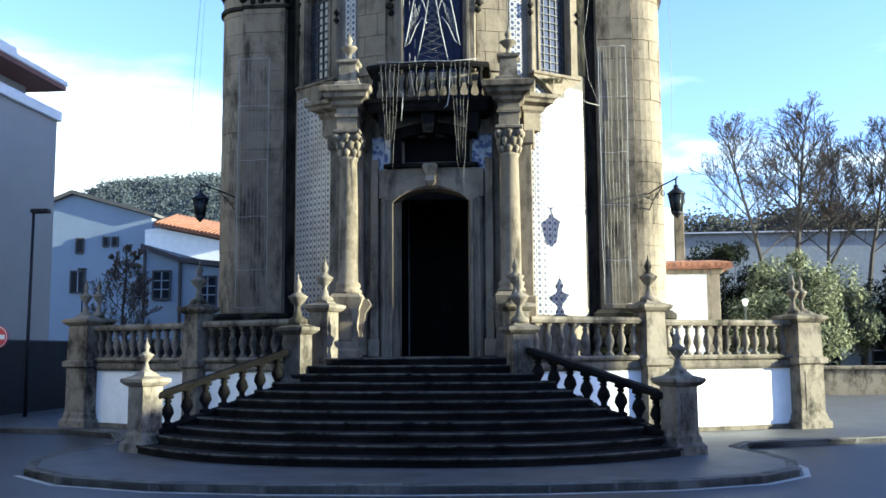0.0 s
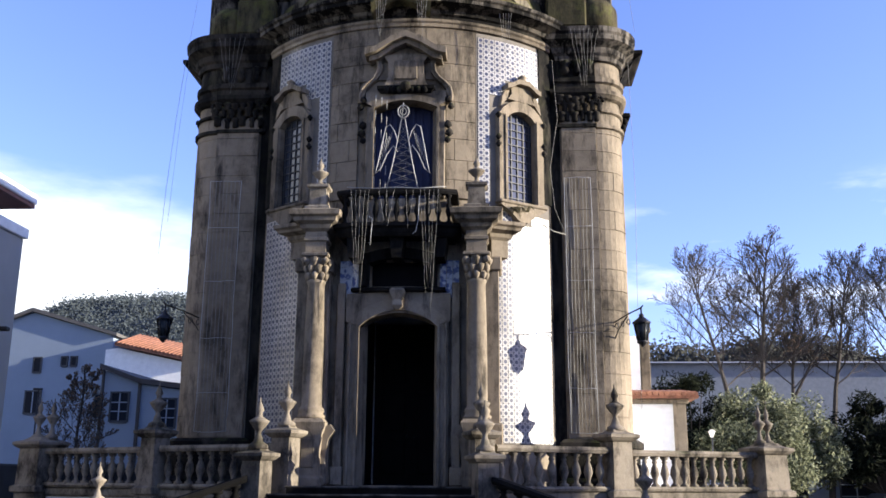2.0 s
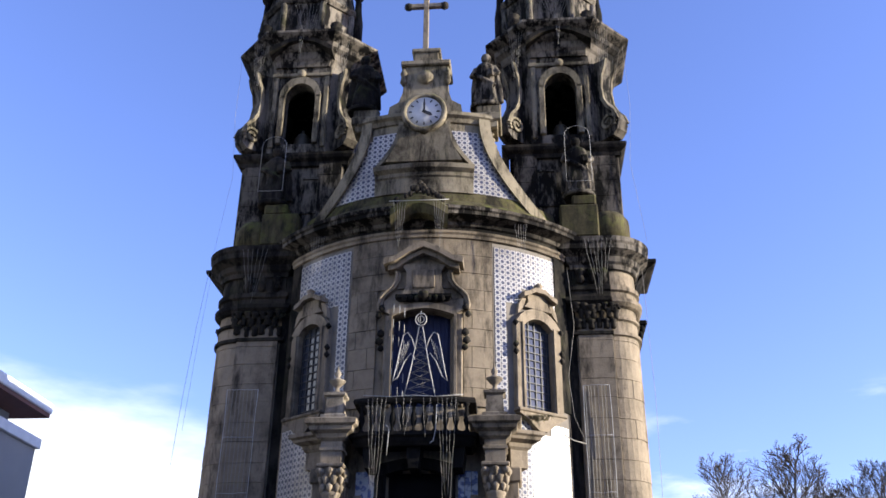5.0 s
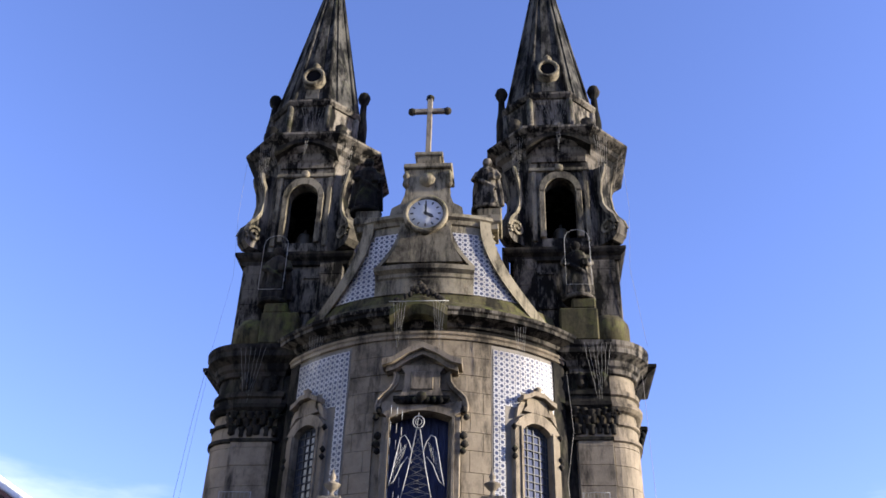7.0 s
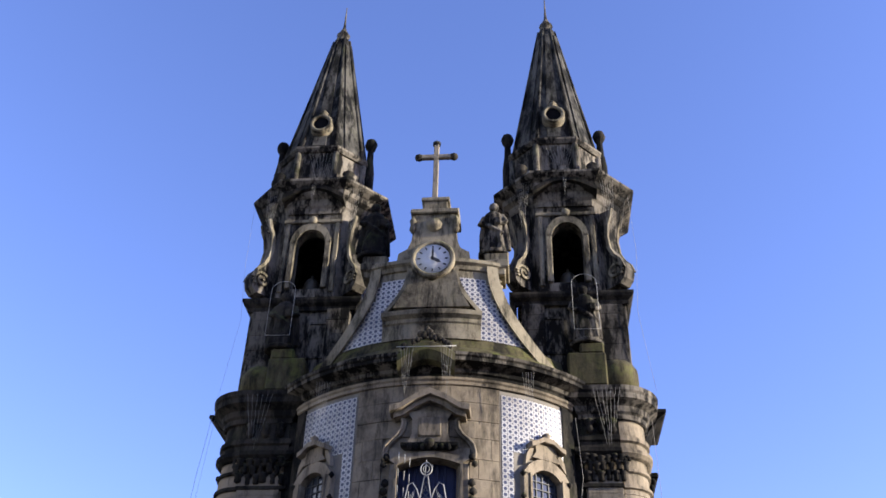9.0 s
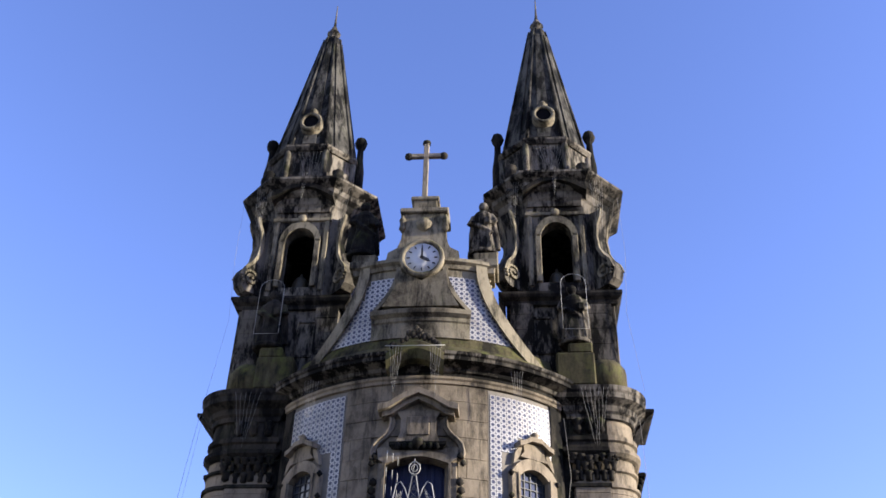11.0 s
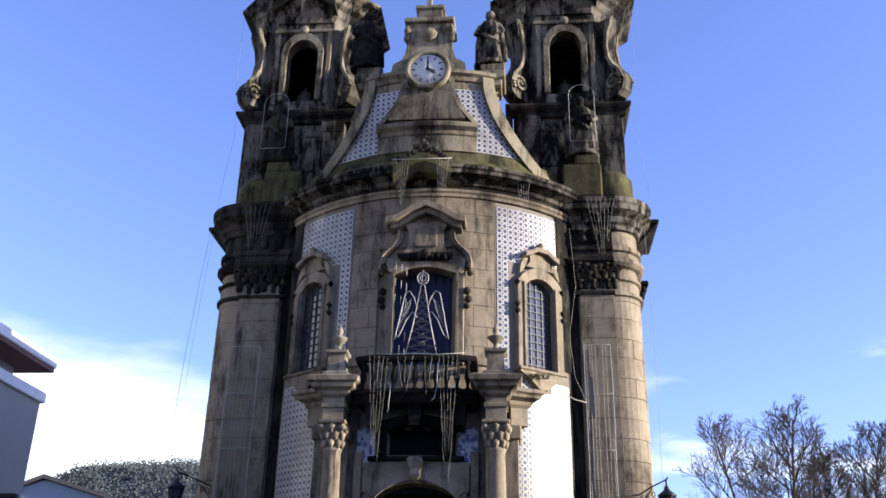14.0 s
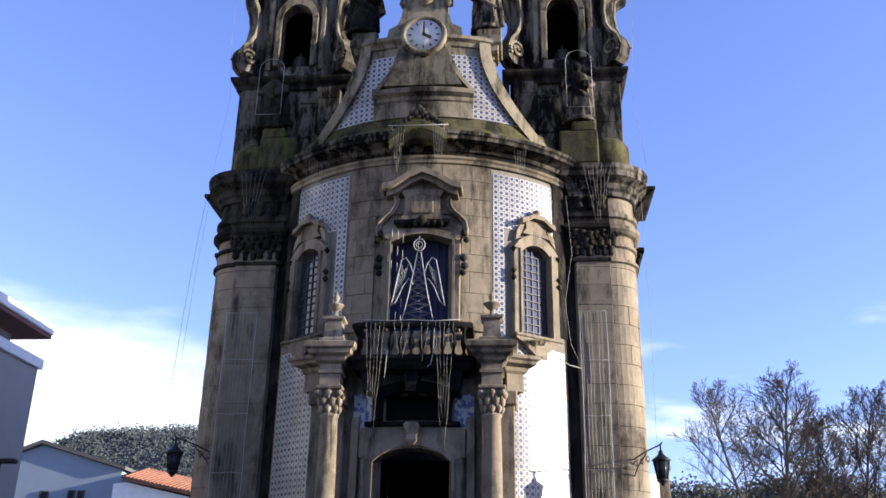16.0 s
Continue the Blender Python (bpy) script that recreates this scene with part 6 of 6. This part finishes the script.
block(bm, 1.22, 1.36, -0.12, 0.05, 0, 6.4, 0.02)
block(bm, -0.62, -0.5, -0.1, 0.05, 0, 7.1, 0.02)
part("roof", bm, plain("dark_roof", (0.05, 0.045, 0.045), 0.8), house)
for x, z in ((0.35, 4.6), (2.7, 4.3), (0.35, 1.2), (2.7, 1.2)):
    win(house, x, -0.01, z, 0.8, 1.3)
    
annex = thing("annex", "low white annex with an orange clay-tile roof beside the church", "building", (0, 0, 0))
bm = bmesh.new()
block(bm, 5.2, 8.75, 12, 20, 0, 4.75)
part("wall", bm, M_WHITE, annex)
bm = bmesh.new()
block(bm, 8.35, 8.8, 11.95, 12.1, 0, 4.7, 0.02)
block(bm, 5.2, 8.9, 11.9, 12.1, 4.6, 4.78, 0.03)
part("quoin", bm, M_STONE, annex)
roof = bmesh.new()
prism(roof, [(9.2, 11.6), (5.2, 11.6), (5.2, 20), (9.2, 20)], 4.78, 4.88)
r = part("roof", roof, M_ROOF, annex, "orange clay-tile roof")
rt = bmesh.new()
for i in range(20):
    x = 5.3 + 0.2 * i
    tube(rt, [(x, 11.55, 4.92), (x, 15.0, 5.3)], 0.085, 6)
prism(rt, [(11.6, 4.86), (15.0, 5.26), (15.0, 4.86)], 5.2, 9.2, "y", m=Matrix(((0, 1, 0, 0), (1, 0, 0, 0), (0, 0, 1, 0), (0, 0, 0, 1))))
part("roof_tiles", rt, M_ROOF, r)
bm = bmesh.new()
block(bm, 7.76, 8.1, 15.0, 15.4, 4.75, 7.6, 0.03)
lathe(bm, [(0.2, 7.6), (0.24, 7.68), (0.24, 7.8), (0.05, 8.1)], 4, (7.93, 15.2, 0), square=True)
part("chimney", bm, M_STONE, annex, "pale stone chimney post")
bm = bmesh.new()
block(bm, 5.4, 7.72, 15.05, 19.5, 4.75, 7.5)
part("upper_wall", bm, M_WHITE, annex)

# street wall and far buildings on the sunny side
bm = bmesh.new()
block(bm, 10.5, 60, 16.3, 16.7, 0, 1.1, 0.03)
block(bm, 10.4, 60, 16.2, 16.8, 1.1, 1.25, 0.03)
tagged(part("street_wall", bm, M_LOW), "long low granite street wall", "wall", kind="structure")
far = thing("long_building", "long pale building behind the bare trees", "building", (0, 0, 0))
bm = bmesh.new()
block(bm, 12, 60, 60, 70, 0, 11.8)
part("wall", bm, plain("far_wall", (0.17, 0.19, 0.22), 0.9, var=0.2), far)
bm = bmesh.new()
prism(bm, [(59.4, 11.8), (70.4, 11.8), (65, 12.6)], 11.5, 60.5, "y", m=Matrix(((0, 1, 0, 0), (1, 0, 0, 0), (0, 0, 1, 0), (0, 0, 0, 1))))
part("roof", bm, plain("far_roof", (0.16, 0.17, 0.19), 0.8), far)
for i in range(12):
    win(far, 14 + 3.2 * i, 59.98, 3.5, 1.4, 1.8)
shop = thing("pale_pavilion", "low pale building half hidden behind the olive tree", "building", (0, 0, 0))
bm = bmesh.new()
block(bm, 15.5, 40, 30, 36, 0, 3.0)
part("wall", bm, M_WALLSHADE, shop)
bm = bmesh.new()
block(bm, 15.0, 40.5, 29.6, 36.4, 3.0, 3.25, 0.03)
part("roof", bm, M_LOW, shop)
for i in range(6):
    win(shop, 17.5 + 3.4 * i, 29.98, 0.6, 1.6, 1.8)


# the building across the square that shades the street and the steps
ca, sa = math.sin(radians(SUN_AZ)), math.cos(radians(SUN_AZ))
qd, pd = Vector((ca, -sa, 0)), Vector((sa, ca, 0))
bm = bmesh.new()
blk = [qd * 45 - pd * 1.1, qd * 57 - pd * 1.1, qd * 57 - pd * 45, qd * 45 - pd * 45]
SHADE = 1.35 + math.tan(radians(SUN_EL)) * 47.5
prism(bm, [(v.x, v.y) for v in blk], 0, SHADE)
opp = thing("opposite_building", "plain pale building across the square", "building")
part("wall", bm, M_PLASTER, opp)
bm = bmesh.new()
prism(bm, [(v.x, v.y) for v in (Vector((-60, -50, 0)), Vector((25, -50, 0)), Vector((25, -40, 0)), Vector((-60, -40, 0)))], 0, 9)
opp = thing("row_of_buildings", "plain pale buildings behind the square", "building")
part("wall", bm, M_PLASTER, opp)


# ---- trees ----
def rod(verts, faces, pts, r0, r1, segs):
    """A tapering rod added to plain lists."""
    k, n = len(verts), len(pts)
    for i, p in enumerate(pts):
        d = (pts[min(i + 1, n - 1)] - pts[max(i - 1, 0)]).normalized()
        u = d.cross(Vector((0.31, 0.95, 0.05))).normalized()
        v = d.cross(u)
        r = r0 + (r1 - r0) * i / (n - 1)
        for j in range(segs):
            a = 2 * math.pi * j / segs
            verts.append(tuple(p + r * (math.cos(a) * u + math.sin(a) * v)))
    for i in range(n - 1):
        for j in range(segs):
            faces.append((k + i * segs + j, k + i * segs + (j + 1) % segs, k + (i + 1) * segs + (j + 1) % segs, k + (i + 1) * segs + j))


def listed(name, verts, faces, mat, parent):
    me = bpy.data.meshes.new(name)
    me.from_pydata(verts, [], faces)
    me.materials.append(mat)
    ob = new(name, me)
    ob.parent = parent
    return ob


M_TWIG = plain("twigs", (0.045, 0.036, 0.03), 0.9)


def grow(wood, twigs, balls, p, d, length, r, depth, rnd, seeds):
    """A limb that bends upward and forks again and again into fine twigs."""
    steps = 4 if depth > 1 else 3
    pts, q, way = [p.copy()], p.copy(), d.copy()
    for i in range(steps):
        way = (way + Vector((rnd.gauss(0, 0.13), rnd.gauss(0, 0.13), 0.09 + rnd.gauss(0, 0.08)))).normalized()
        q = q + way * length / steps
        pts.append(q.copy())
    rod(*(wood if r > 0.017 else twigs), pts, r, r * 0.5, 5 if r > 0.03 else 3)
    if depth == 0:
        if rnd.random() < seeds:
            balls.append(q)
        return
    count = (5, 6, 6, 7)[depth] if depth < 4 else 7
    for k in range(count):
        f = 0.25 + 0.75 * (k + rnd.random()) / count
        i = min(steps - 1, int(f * steps))
        base = pts[i].lerp(pts[i + 1], min(1.0, f * steps - i))
        a = k * 2.4 + rnd.uniform(-0.5, 0.5)
        u = way.orthogonal().normalized()
        v = way.cross(u)
        nd = (way + (u * math.cos(a) + v * math.sin(a)) * rnd.uniform(0.55, 1.0)).normalized()
        grow(wood, twigs, balls, base, nd, length * rnd.uniform(0.42, 0.62) * (1.15 - 0.45 * f), max(0.0095, r * rnd.uniform(0.45, 0.6)), depth - 1, rnd, seeds)


def bare_tree(at, h, seed, label, trunk=0.2, clear=0.5, seeds=0.04, lean=(0, 0), limbs=19, reach=0.19, depth=3):
    rnd = random.Random(seed)
    t = thing("bare_tree", label, "tree", at, group="bare winter trees")
    top = Vector((lean[0], lean[1], h * 0.93))
    bow_out = Vector((-0.12 * lean[0] + rnd.uniform(-0.12, 0.12), 0, 0))
    stem = [Vector((0, 0, -0.2))] + [top * (i / 8) + bow_out * math.sin(math.pi * i / 8) + Vector((rnd.uniform(-0.05, 0.05), rnd.uniform(-0.05, 0.05), 0)) for i in range(1, 9)]
    verts, faces = [], []
    rod(verts, faces, stem, trunk, 0.025, 7)
    listed("trunk", verts, faces, M_BARK, t)
    wood, twigs, balls = ([], []), ([], []), []
    for k in range(limbs):
        f = clear + (0.98 - clear) * (k + 0.7 * rnd.random()) / limbs
        i = min(7, int(f * 8))
        p = stem[i].lerp(stem[i + 1], f * 8 - i)
        a = k * 2.4 + rnd.uniform(-0.5, 0.5)
        spread = 0.85 - 0.25 * f
        g = (f - clear) / (1 - clear)
        size = h * reach * (0.75 + 0.55 * math.sin(math.pi * min(1, 0.25 + 0.75 * g))) * (1.05 - 0.55 * g)
        grow(wood, twigs, balls, p, Vector((math.cos(a) * spread, math.sin(a) * spread, 0.45 + 0.5 * g)).normalized(), size, trunk * (0.3 - 0.14 * f), depth, rnd, seeds)
    listed("branching", *wood, M_BARK, t)
    tagged(listed("twig_haze", *twigs, M_TWIG, t), kind="stuff")
    if balls:
        bm = bmesh.new()
        for q in balls:
            lathe(bm, [(0.005, -0.035), (0.035, 0), (0.005, 0.035)], 4, q)
        tagged(part("seed_haze", bm, plain("dry_seed", (0.11, 0.07, 0.04), 0.9), t), kind="stuff")
    return t


bare_tree((15.5, 28, 0), 15.2, 12, "tall bare plane tree with fine spreading twigs", trunk=0.26, lean=(1.1, 0), clear=0.5)
bare_tree((14.9, 27, 0), 14.2, 31, "bare leaning tree with sparse branches", trunk=0.2, lean=(-2.7, 0), clear=0.5, limbs=14, reach=0.2)
bare_tree((17.6, 29.5, 0), 13.0, 47, "bare plane tree with dry brown seed balls", trunk=0.18, seeds=0.35, lean=(0.8, 0), clear=0.55, reach=0.16)
bare_tree((15.4, 29.5, 0), 12.2, 52, "bare tree with one long slanting stem", trunk=0.16, lean=(5.6, 0), clear=0.7, limbs=6, reach=0.16)
bare_tree((19.2, 29, 0), 14.6, 58, "bare tree with steep forked branches", trunk=0.2, lean=(2.1, 0), clear=0.5)
bare_tree((24.0, 31, 0), 15.0, 63, "bare tree with steep forked branches", trunk=0.22)
bare_tree((-14.6, 15, 0), 6.6, 71, "small dark bare tree before the white houses", trunk=0.1, clear=0.22, reach=0.19, limbs=15, seeds=0.3)
bare_tree((-18.4, 14, 0), 4.6, 77, "small dark bare shrub by the street", trunk=0.07, clear=0.1, depth=2)

m = Mat("olive_leaf", 0.8, 0, 0.1)
m.color(m.ramp(m.island(), [(0.1, (0.035, 0.042, 0.02)), (0.6, (0.11, 0.122, 0.066)), (0.95, (0.24, 0.25, 0.155))]))
M_OLIVE = m.m
# leaf colour near black, with the shade on the evergreens already in it
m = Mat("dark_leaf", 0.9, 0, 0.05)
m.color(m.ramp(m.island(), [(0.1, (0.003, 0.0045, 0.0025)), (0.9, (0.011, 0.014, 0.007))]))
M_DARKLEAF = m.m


def leafy(at, w, h, seed, label, mat, count, clumps=26, name="olive_tree", leaf=0.11):
    rnd = random.Random(seed)
    t = thing(name, label, "tree", at)
    bm = bmesh.new()
    centres = []
    for i in range(clumps):
        a, r = rnd.uniform(0, 6.28), math.sqrt(rnd.random()) * w * 0.5
        z = h * (0.32 + 0.6 * rnd.random() * (1 - (r / (w * 0.62)) ** 2))
        centres.append((Vector((r * math.cos(a), r * math.sin(a) * 0.8, z)), rnd.uniform(0.45, 0.95) * w * 0.16))
        tube(bm, [(0, 0, -0.1), (0.12 * math.cos(a), 0.12 * math.sin(a), h * 0.2), tuple(centres[-1][0])], 0.07, 4, 0.015)
    part("trunk", bm, M_BARK, t)
    verts, faces = [], []
    for i in range(count):
        c, r = rnd.choice(centres)
        d = Vector((rnd.gauss(0, 1), rnd.gauss(0, 1), rnd.gauss(0, 0.8)))
        p = c + d.normalized() * r * (0.55 + 0.6 * rnd.random())
        u = Vector((rnd.gauss(0, 1), rnd.gauss(0, 1), rnd.gauss(0, 1))).normalized()
        v = u.orthogonal().normalized() * leaf * 0.32
        u *= leaf * rnd.uniform(0.7, 1.4)
        k = len(verts)
        verts += [tuple(p - u), tuple(p + v), tuple(p + u), tuple(p - v)]
        faces.append((k, k + 1, k + 2, k + 3))
    me = bpy.data.meshes.new("crown")
    me.from_pydata(verts, [], faces)
    me.materials.append(mat)
    ob = new("crown", me)
    ob.parent = t
    return t


leafy((14.8, 24.0, 0), 6.2, 6.9, 5, "bushy grey-green olive tree behind the terrace", M_OLIVE, 46000, 90, leaf=0.11)
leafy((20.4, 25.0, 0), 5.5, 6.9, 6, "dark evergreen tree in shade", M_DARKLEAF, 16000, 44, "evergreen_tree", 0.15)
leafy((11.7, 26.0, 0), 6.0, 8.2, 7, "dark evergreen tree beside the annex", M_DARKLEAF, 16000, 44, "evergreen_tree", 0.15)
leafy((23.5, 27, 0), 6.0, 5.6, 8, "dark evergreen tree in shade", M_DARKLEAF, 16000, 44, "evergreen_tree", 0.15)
leafy((-16.8, 16.5, 0), 1.8, 3.0, 9, "small spiky dark palm-like shrub", M_DARKLEAF, 1500, 10, "shrub")
bm = bmesh.new()
block(bm, -40, -10.8, 15.6, 16.4, 0, 2.3, 0.1)
block(bm, -13.9, -13.5, -10, 12.0, 0, 2.35, 0.05)
block(bm, -13.9, -12.2, 11.8, 12.2, 0, 2.2, 0.05)
tagged(part("dark_wall", bm, plain("dark_stone", (0.014, 0.015, 0.017), 0.9, var=0.4)), "dark shaded stone wall along the side street", "wall", kind="structure")

# ---- hills ----
def hill(name, label, x0, x1, y, depth, height, seed, mat, trees):
    rnd = random.Random(seed)
    verts, faces = [], []
    nx, ny = 60, 8
    for j in range(ny + 1):
        for i in range(nx + 1):
            x = x0 + (x1 - x0) * i / nx
            f = j / ny
            h = height(x) * math.sin(math.pi / 2 * f) + 2.5 * noise.noise(Vector((x * 0.03, j * 0.7, seed))) * f
            verts.append((x, y + depth * f, max(-1, h)))
    for j in range(ny):
        for i in range(nx):
            a = j * (nx + 1) + i
            faces.append((a, a + 1, a + nx + 2, a + nx + 1))
    me = bpy.data.meshes.new("slope")
    me.from_pydata(verts, [], faces)
    me.materials.append(mat)
    t = thing(name, label, "hill", kind="structure")
    ob = new("slope", me)
    ob.parent = t
    verts, faces = [], []
    for k in range(trees):
        f = rnd.uniform(0.25, 1.0)
        x = rnd.uniform(x0, x1)
        h = height(x) * math.sin(math.pi / 2 * f)
        s = rnd.uniform(1.2, 2.8)
        for b in range(20):
            d = Vector((rnd.gauss(0, 0.7), rnd.gauss(0, 0.7), rnd.gauss(0.6, 0.7))) * s
            u = Vector((rnd.gauss(0, 1), rnd.gauss(0, 1), rnd.gauss(0, 1))).normalized() * s * 0.2
            v = u.orthogonal() * 0.7
            p = Vector((x, y + depth * f, h)) + d
            q = len(verts)
            verts += [tuple(p - u), tuple(p + v), tuple(p + u), tuple(p - v)]
            faces.append((q, q + 1, q + 2, q + 3))
    me = bpy.data.meshes.new("wood")
    me.from_pydata(verts, [], faces)
    me.materials.append(mat)
    w = new("wood", me)
    w.parent = t
    tagged(w, "wooded slope", kind="stuff")


# pale blue-grey wood colour with the haze of distance painted in
m = Mat("hazy_far_wood", 0.95)
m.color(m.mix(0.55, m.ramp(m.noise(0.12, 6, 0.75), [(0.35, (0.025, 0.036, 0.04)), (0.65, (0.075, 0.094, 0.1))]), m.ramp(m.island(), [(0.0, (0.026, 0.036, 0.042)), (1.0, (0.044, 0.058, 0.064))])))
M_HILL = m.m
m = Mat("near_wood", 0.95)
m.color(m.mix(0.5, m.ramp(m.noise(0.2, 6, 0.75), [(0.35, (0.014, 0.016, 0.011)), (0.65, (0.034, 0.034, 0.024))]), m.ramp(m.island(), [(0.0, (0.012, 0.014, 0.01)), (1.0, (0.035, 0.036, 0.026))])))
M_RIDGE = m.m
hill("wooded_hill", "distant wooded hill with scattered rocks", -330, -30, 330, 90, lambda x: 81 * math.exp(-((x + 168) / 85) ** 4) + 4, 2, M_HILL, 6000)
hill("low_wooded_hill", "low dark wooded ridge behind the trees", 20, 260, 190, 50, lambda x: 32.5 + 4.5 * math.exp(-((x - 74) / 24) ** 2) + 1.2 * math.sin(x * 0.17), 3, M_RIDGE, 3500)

# ---- street furniture ----
lamp = thing("street_lamp", "tall dark street lamp with a flat head", "street lamp", (-12.5, 4.0, -0.6))
bm = bmesh.new()
tube(bm, [(0, 0, 0), (0, 0, 3.0), (0.02, 0, 6.7)], 0.06, 7, 0.04)
part("pole", bm, M_IRON, lamp)
bm = bmesh.new()
block(bm, -0.05, 0.5, -0.12, 0.12, 6.65, 6.78, 0.03)
part("head", bm, M_IRON, lamp)
lamp = thing("street_lamp", "thin distant street lamp post", "street lamp", (-20.0, 22, 0))
bm = bmesh.new()
tube(bm, [(0, 0, 0), (0, 0, 6.0)], 0.05, 6, 0.035)
part("pole", bm, M_IRON, lamp)
bm = bmesh.new()
block(bm, -0.25, 0.15, -0.1, 0.1, 6.0, 6.1, 0.02)
part("head", bm, M_IRON, lamp)
lamp = thing("garden_lamp", "small garden lamp with a pale conical head", "street lamp", (10.2, 14.5, 0))
bm = bmesh.new()
tube(bm, [(0, 0, 0), (0, 0, 3.6)], 0.025, 6)
part("pole", bm, M_LEAD, lamp)
bm = bmesh.new()
lathe(bm, [(0.05, 3.55), (0.12, 3.75), (0.13, 3.78), (0.03, 3.84)], 10)
part("head", bm, M_WHITE, lamp)
sign = thing("no_entry_sign", "round red no-entry sign with a white bar on a post", "road sign", (-11.95, 1.6, 0.17))
M_RED = plain("sign_red", (0.5, 0.02, 0.03), 0.4, var=0.1, bump=0)
bm = bmesh.new()
lathe(bm, [(0.3, 0), (0.3, 0.02), (0.28, 0.03)], 24, m=pose(0, -0.05, 2.2, 90))
disc = part("disc", bm, M_RED, sign)
bm = bmesh.new()
block(bm, -0.21, 0.21, -0.092, -0.084, 2.14, 2.26)
part("bar", bm, M_WHITE, disc, "white bar")
bm = bmesh.new()
rr = [(0.27 * math.cos(a), -0.085, 2.2 + 0.27 * math.sin(a)) for a in [2 * math.pi * i / 24 for i in range(25)]]
tube(bm, rr, 0.012, 4)
part("white_rim", bm, M_WHITE, disc, "white rim")
bm = bmesh.new()
tube(bm, [(0, 0, 0), (0, 0, 2.5)], 0.03, 7)
part("post", bm, M_LEAD, sign)


def parked_car(at, turn, paint, label):
    c = thing("parked_car", label, "car", at, turn, group="parked cars")
    bm = bmesh.new()
    prism(bm, [(-2.0, 0.3), (2.0, 0.3), (2.05, 0.6), (1.95, 0.85), (1.0, 0.95), (0.45, 1.4), (-1.0, 1.45), (-1.75, 1.0), (-2.05, 0.9)], -0.82, 0.82, "y")
    part("body", bm, paint, c)
    bm = bmesh.new()
    prism(bm, [(0.85, 0.98), (0.4, 1.34), (-0.95, 1.38), (-1.55, 1.0)], -0.835, 0.835, "y")
    part("side_window", bm, M_GLASS, c)
    for x in (-1.3, 1.3):
        for y in (-0.78, 0.78):
            bm = bmesh.new()
            lathe(bm, [(0.2, -0.1), (0.32, -0.1), (0.33, 0.1), (0.2, 0.1)], 14, m=pose(x, y, 0.33, 90))
            part("wheel", bm, M_BLACK, c)


for i, (x, col) in enumerate(((20.0, (0.02, 0.02, 0.025)), (25.0, (0.25, 0.26, 0.28)), (30.0, (0.03, 0.03, 0.05)))):
    parked_car((x, 22.0, 0), 4, plain("car_paint", col, 0.3, 0.2, var=0.05, bump=0), "parked dark hatchback behind the street wall")
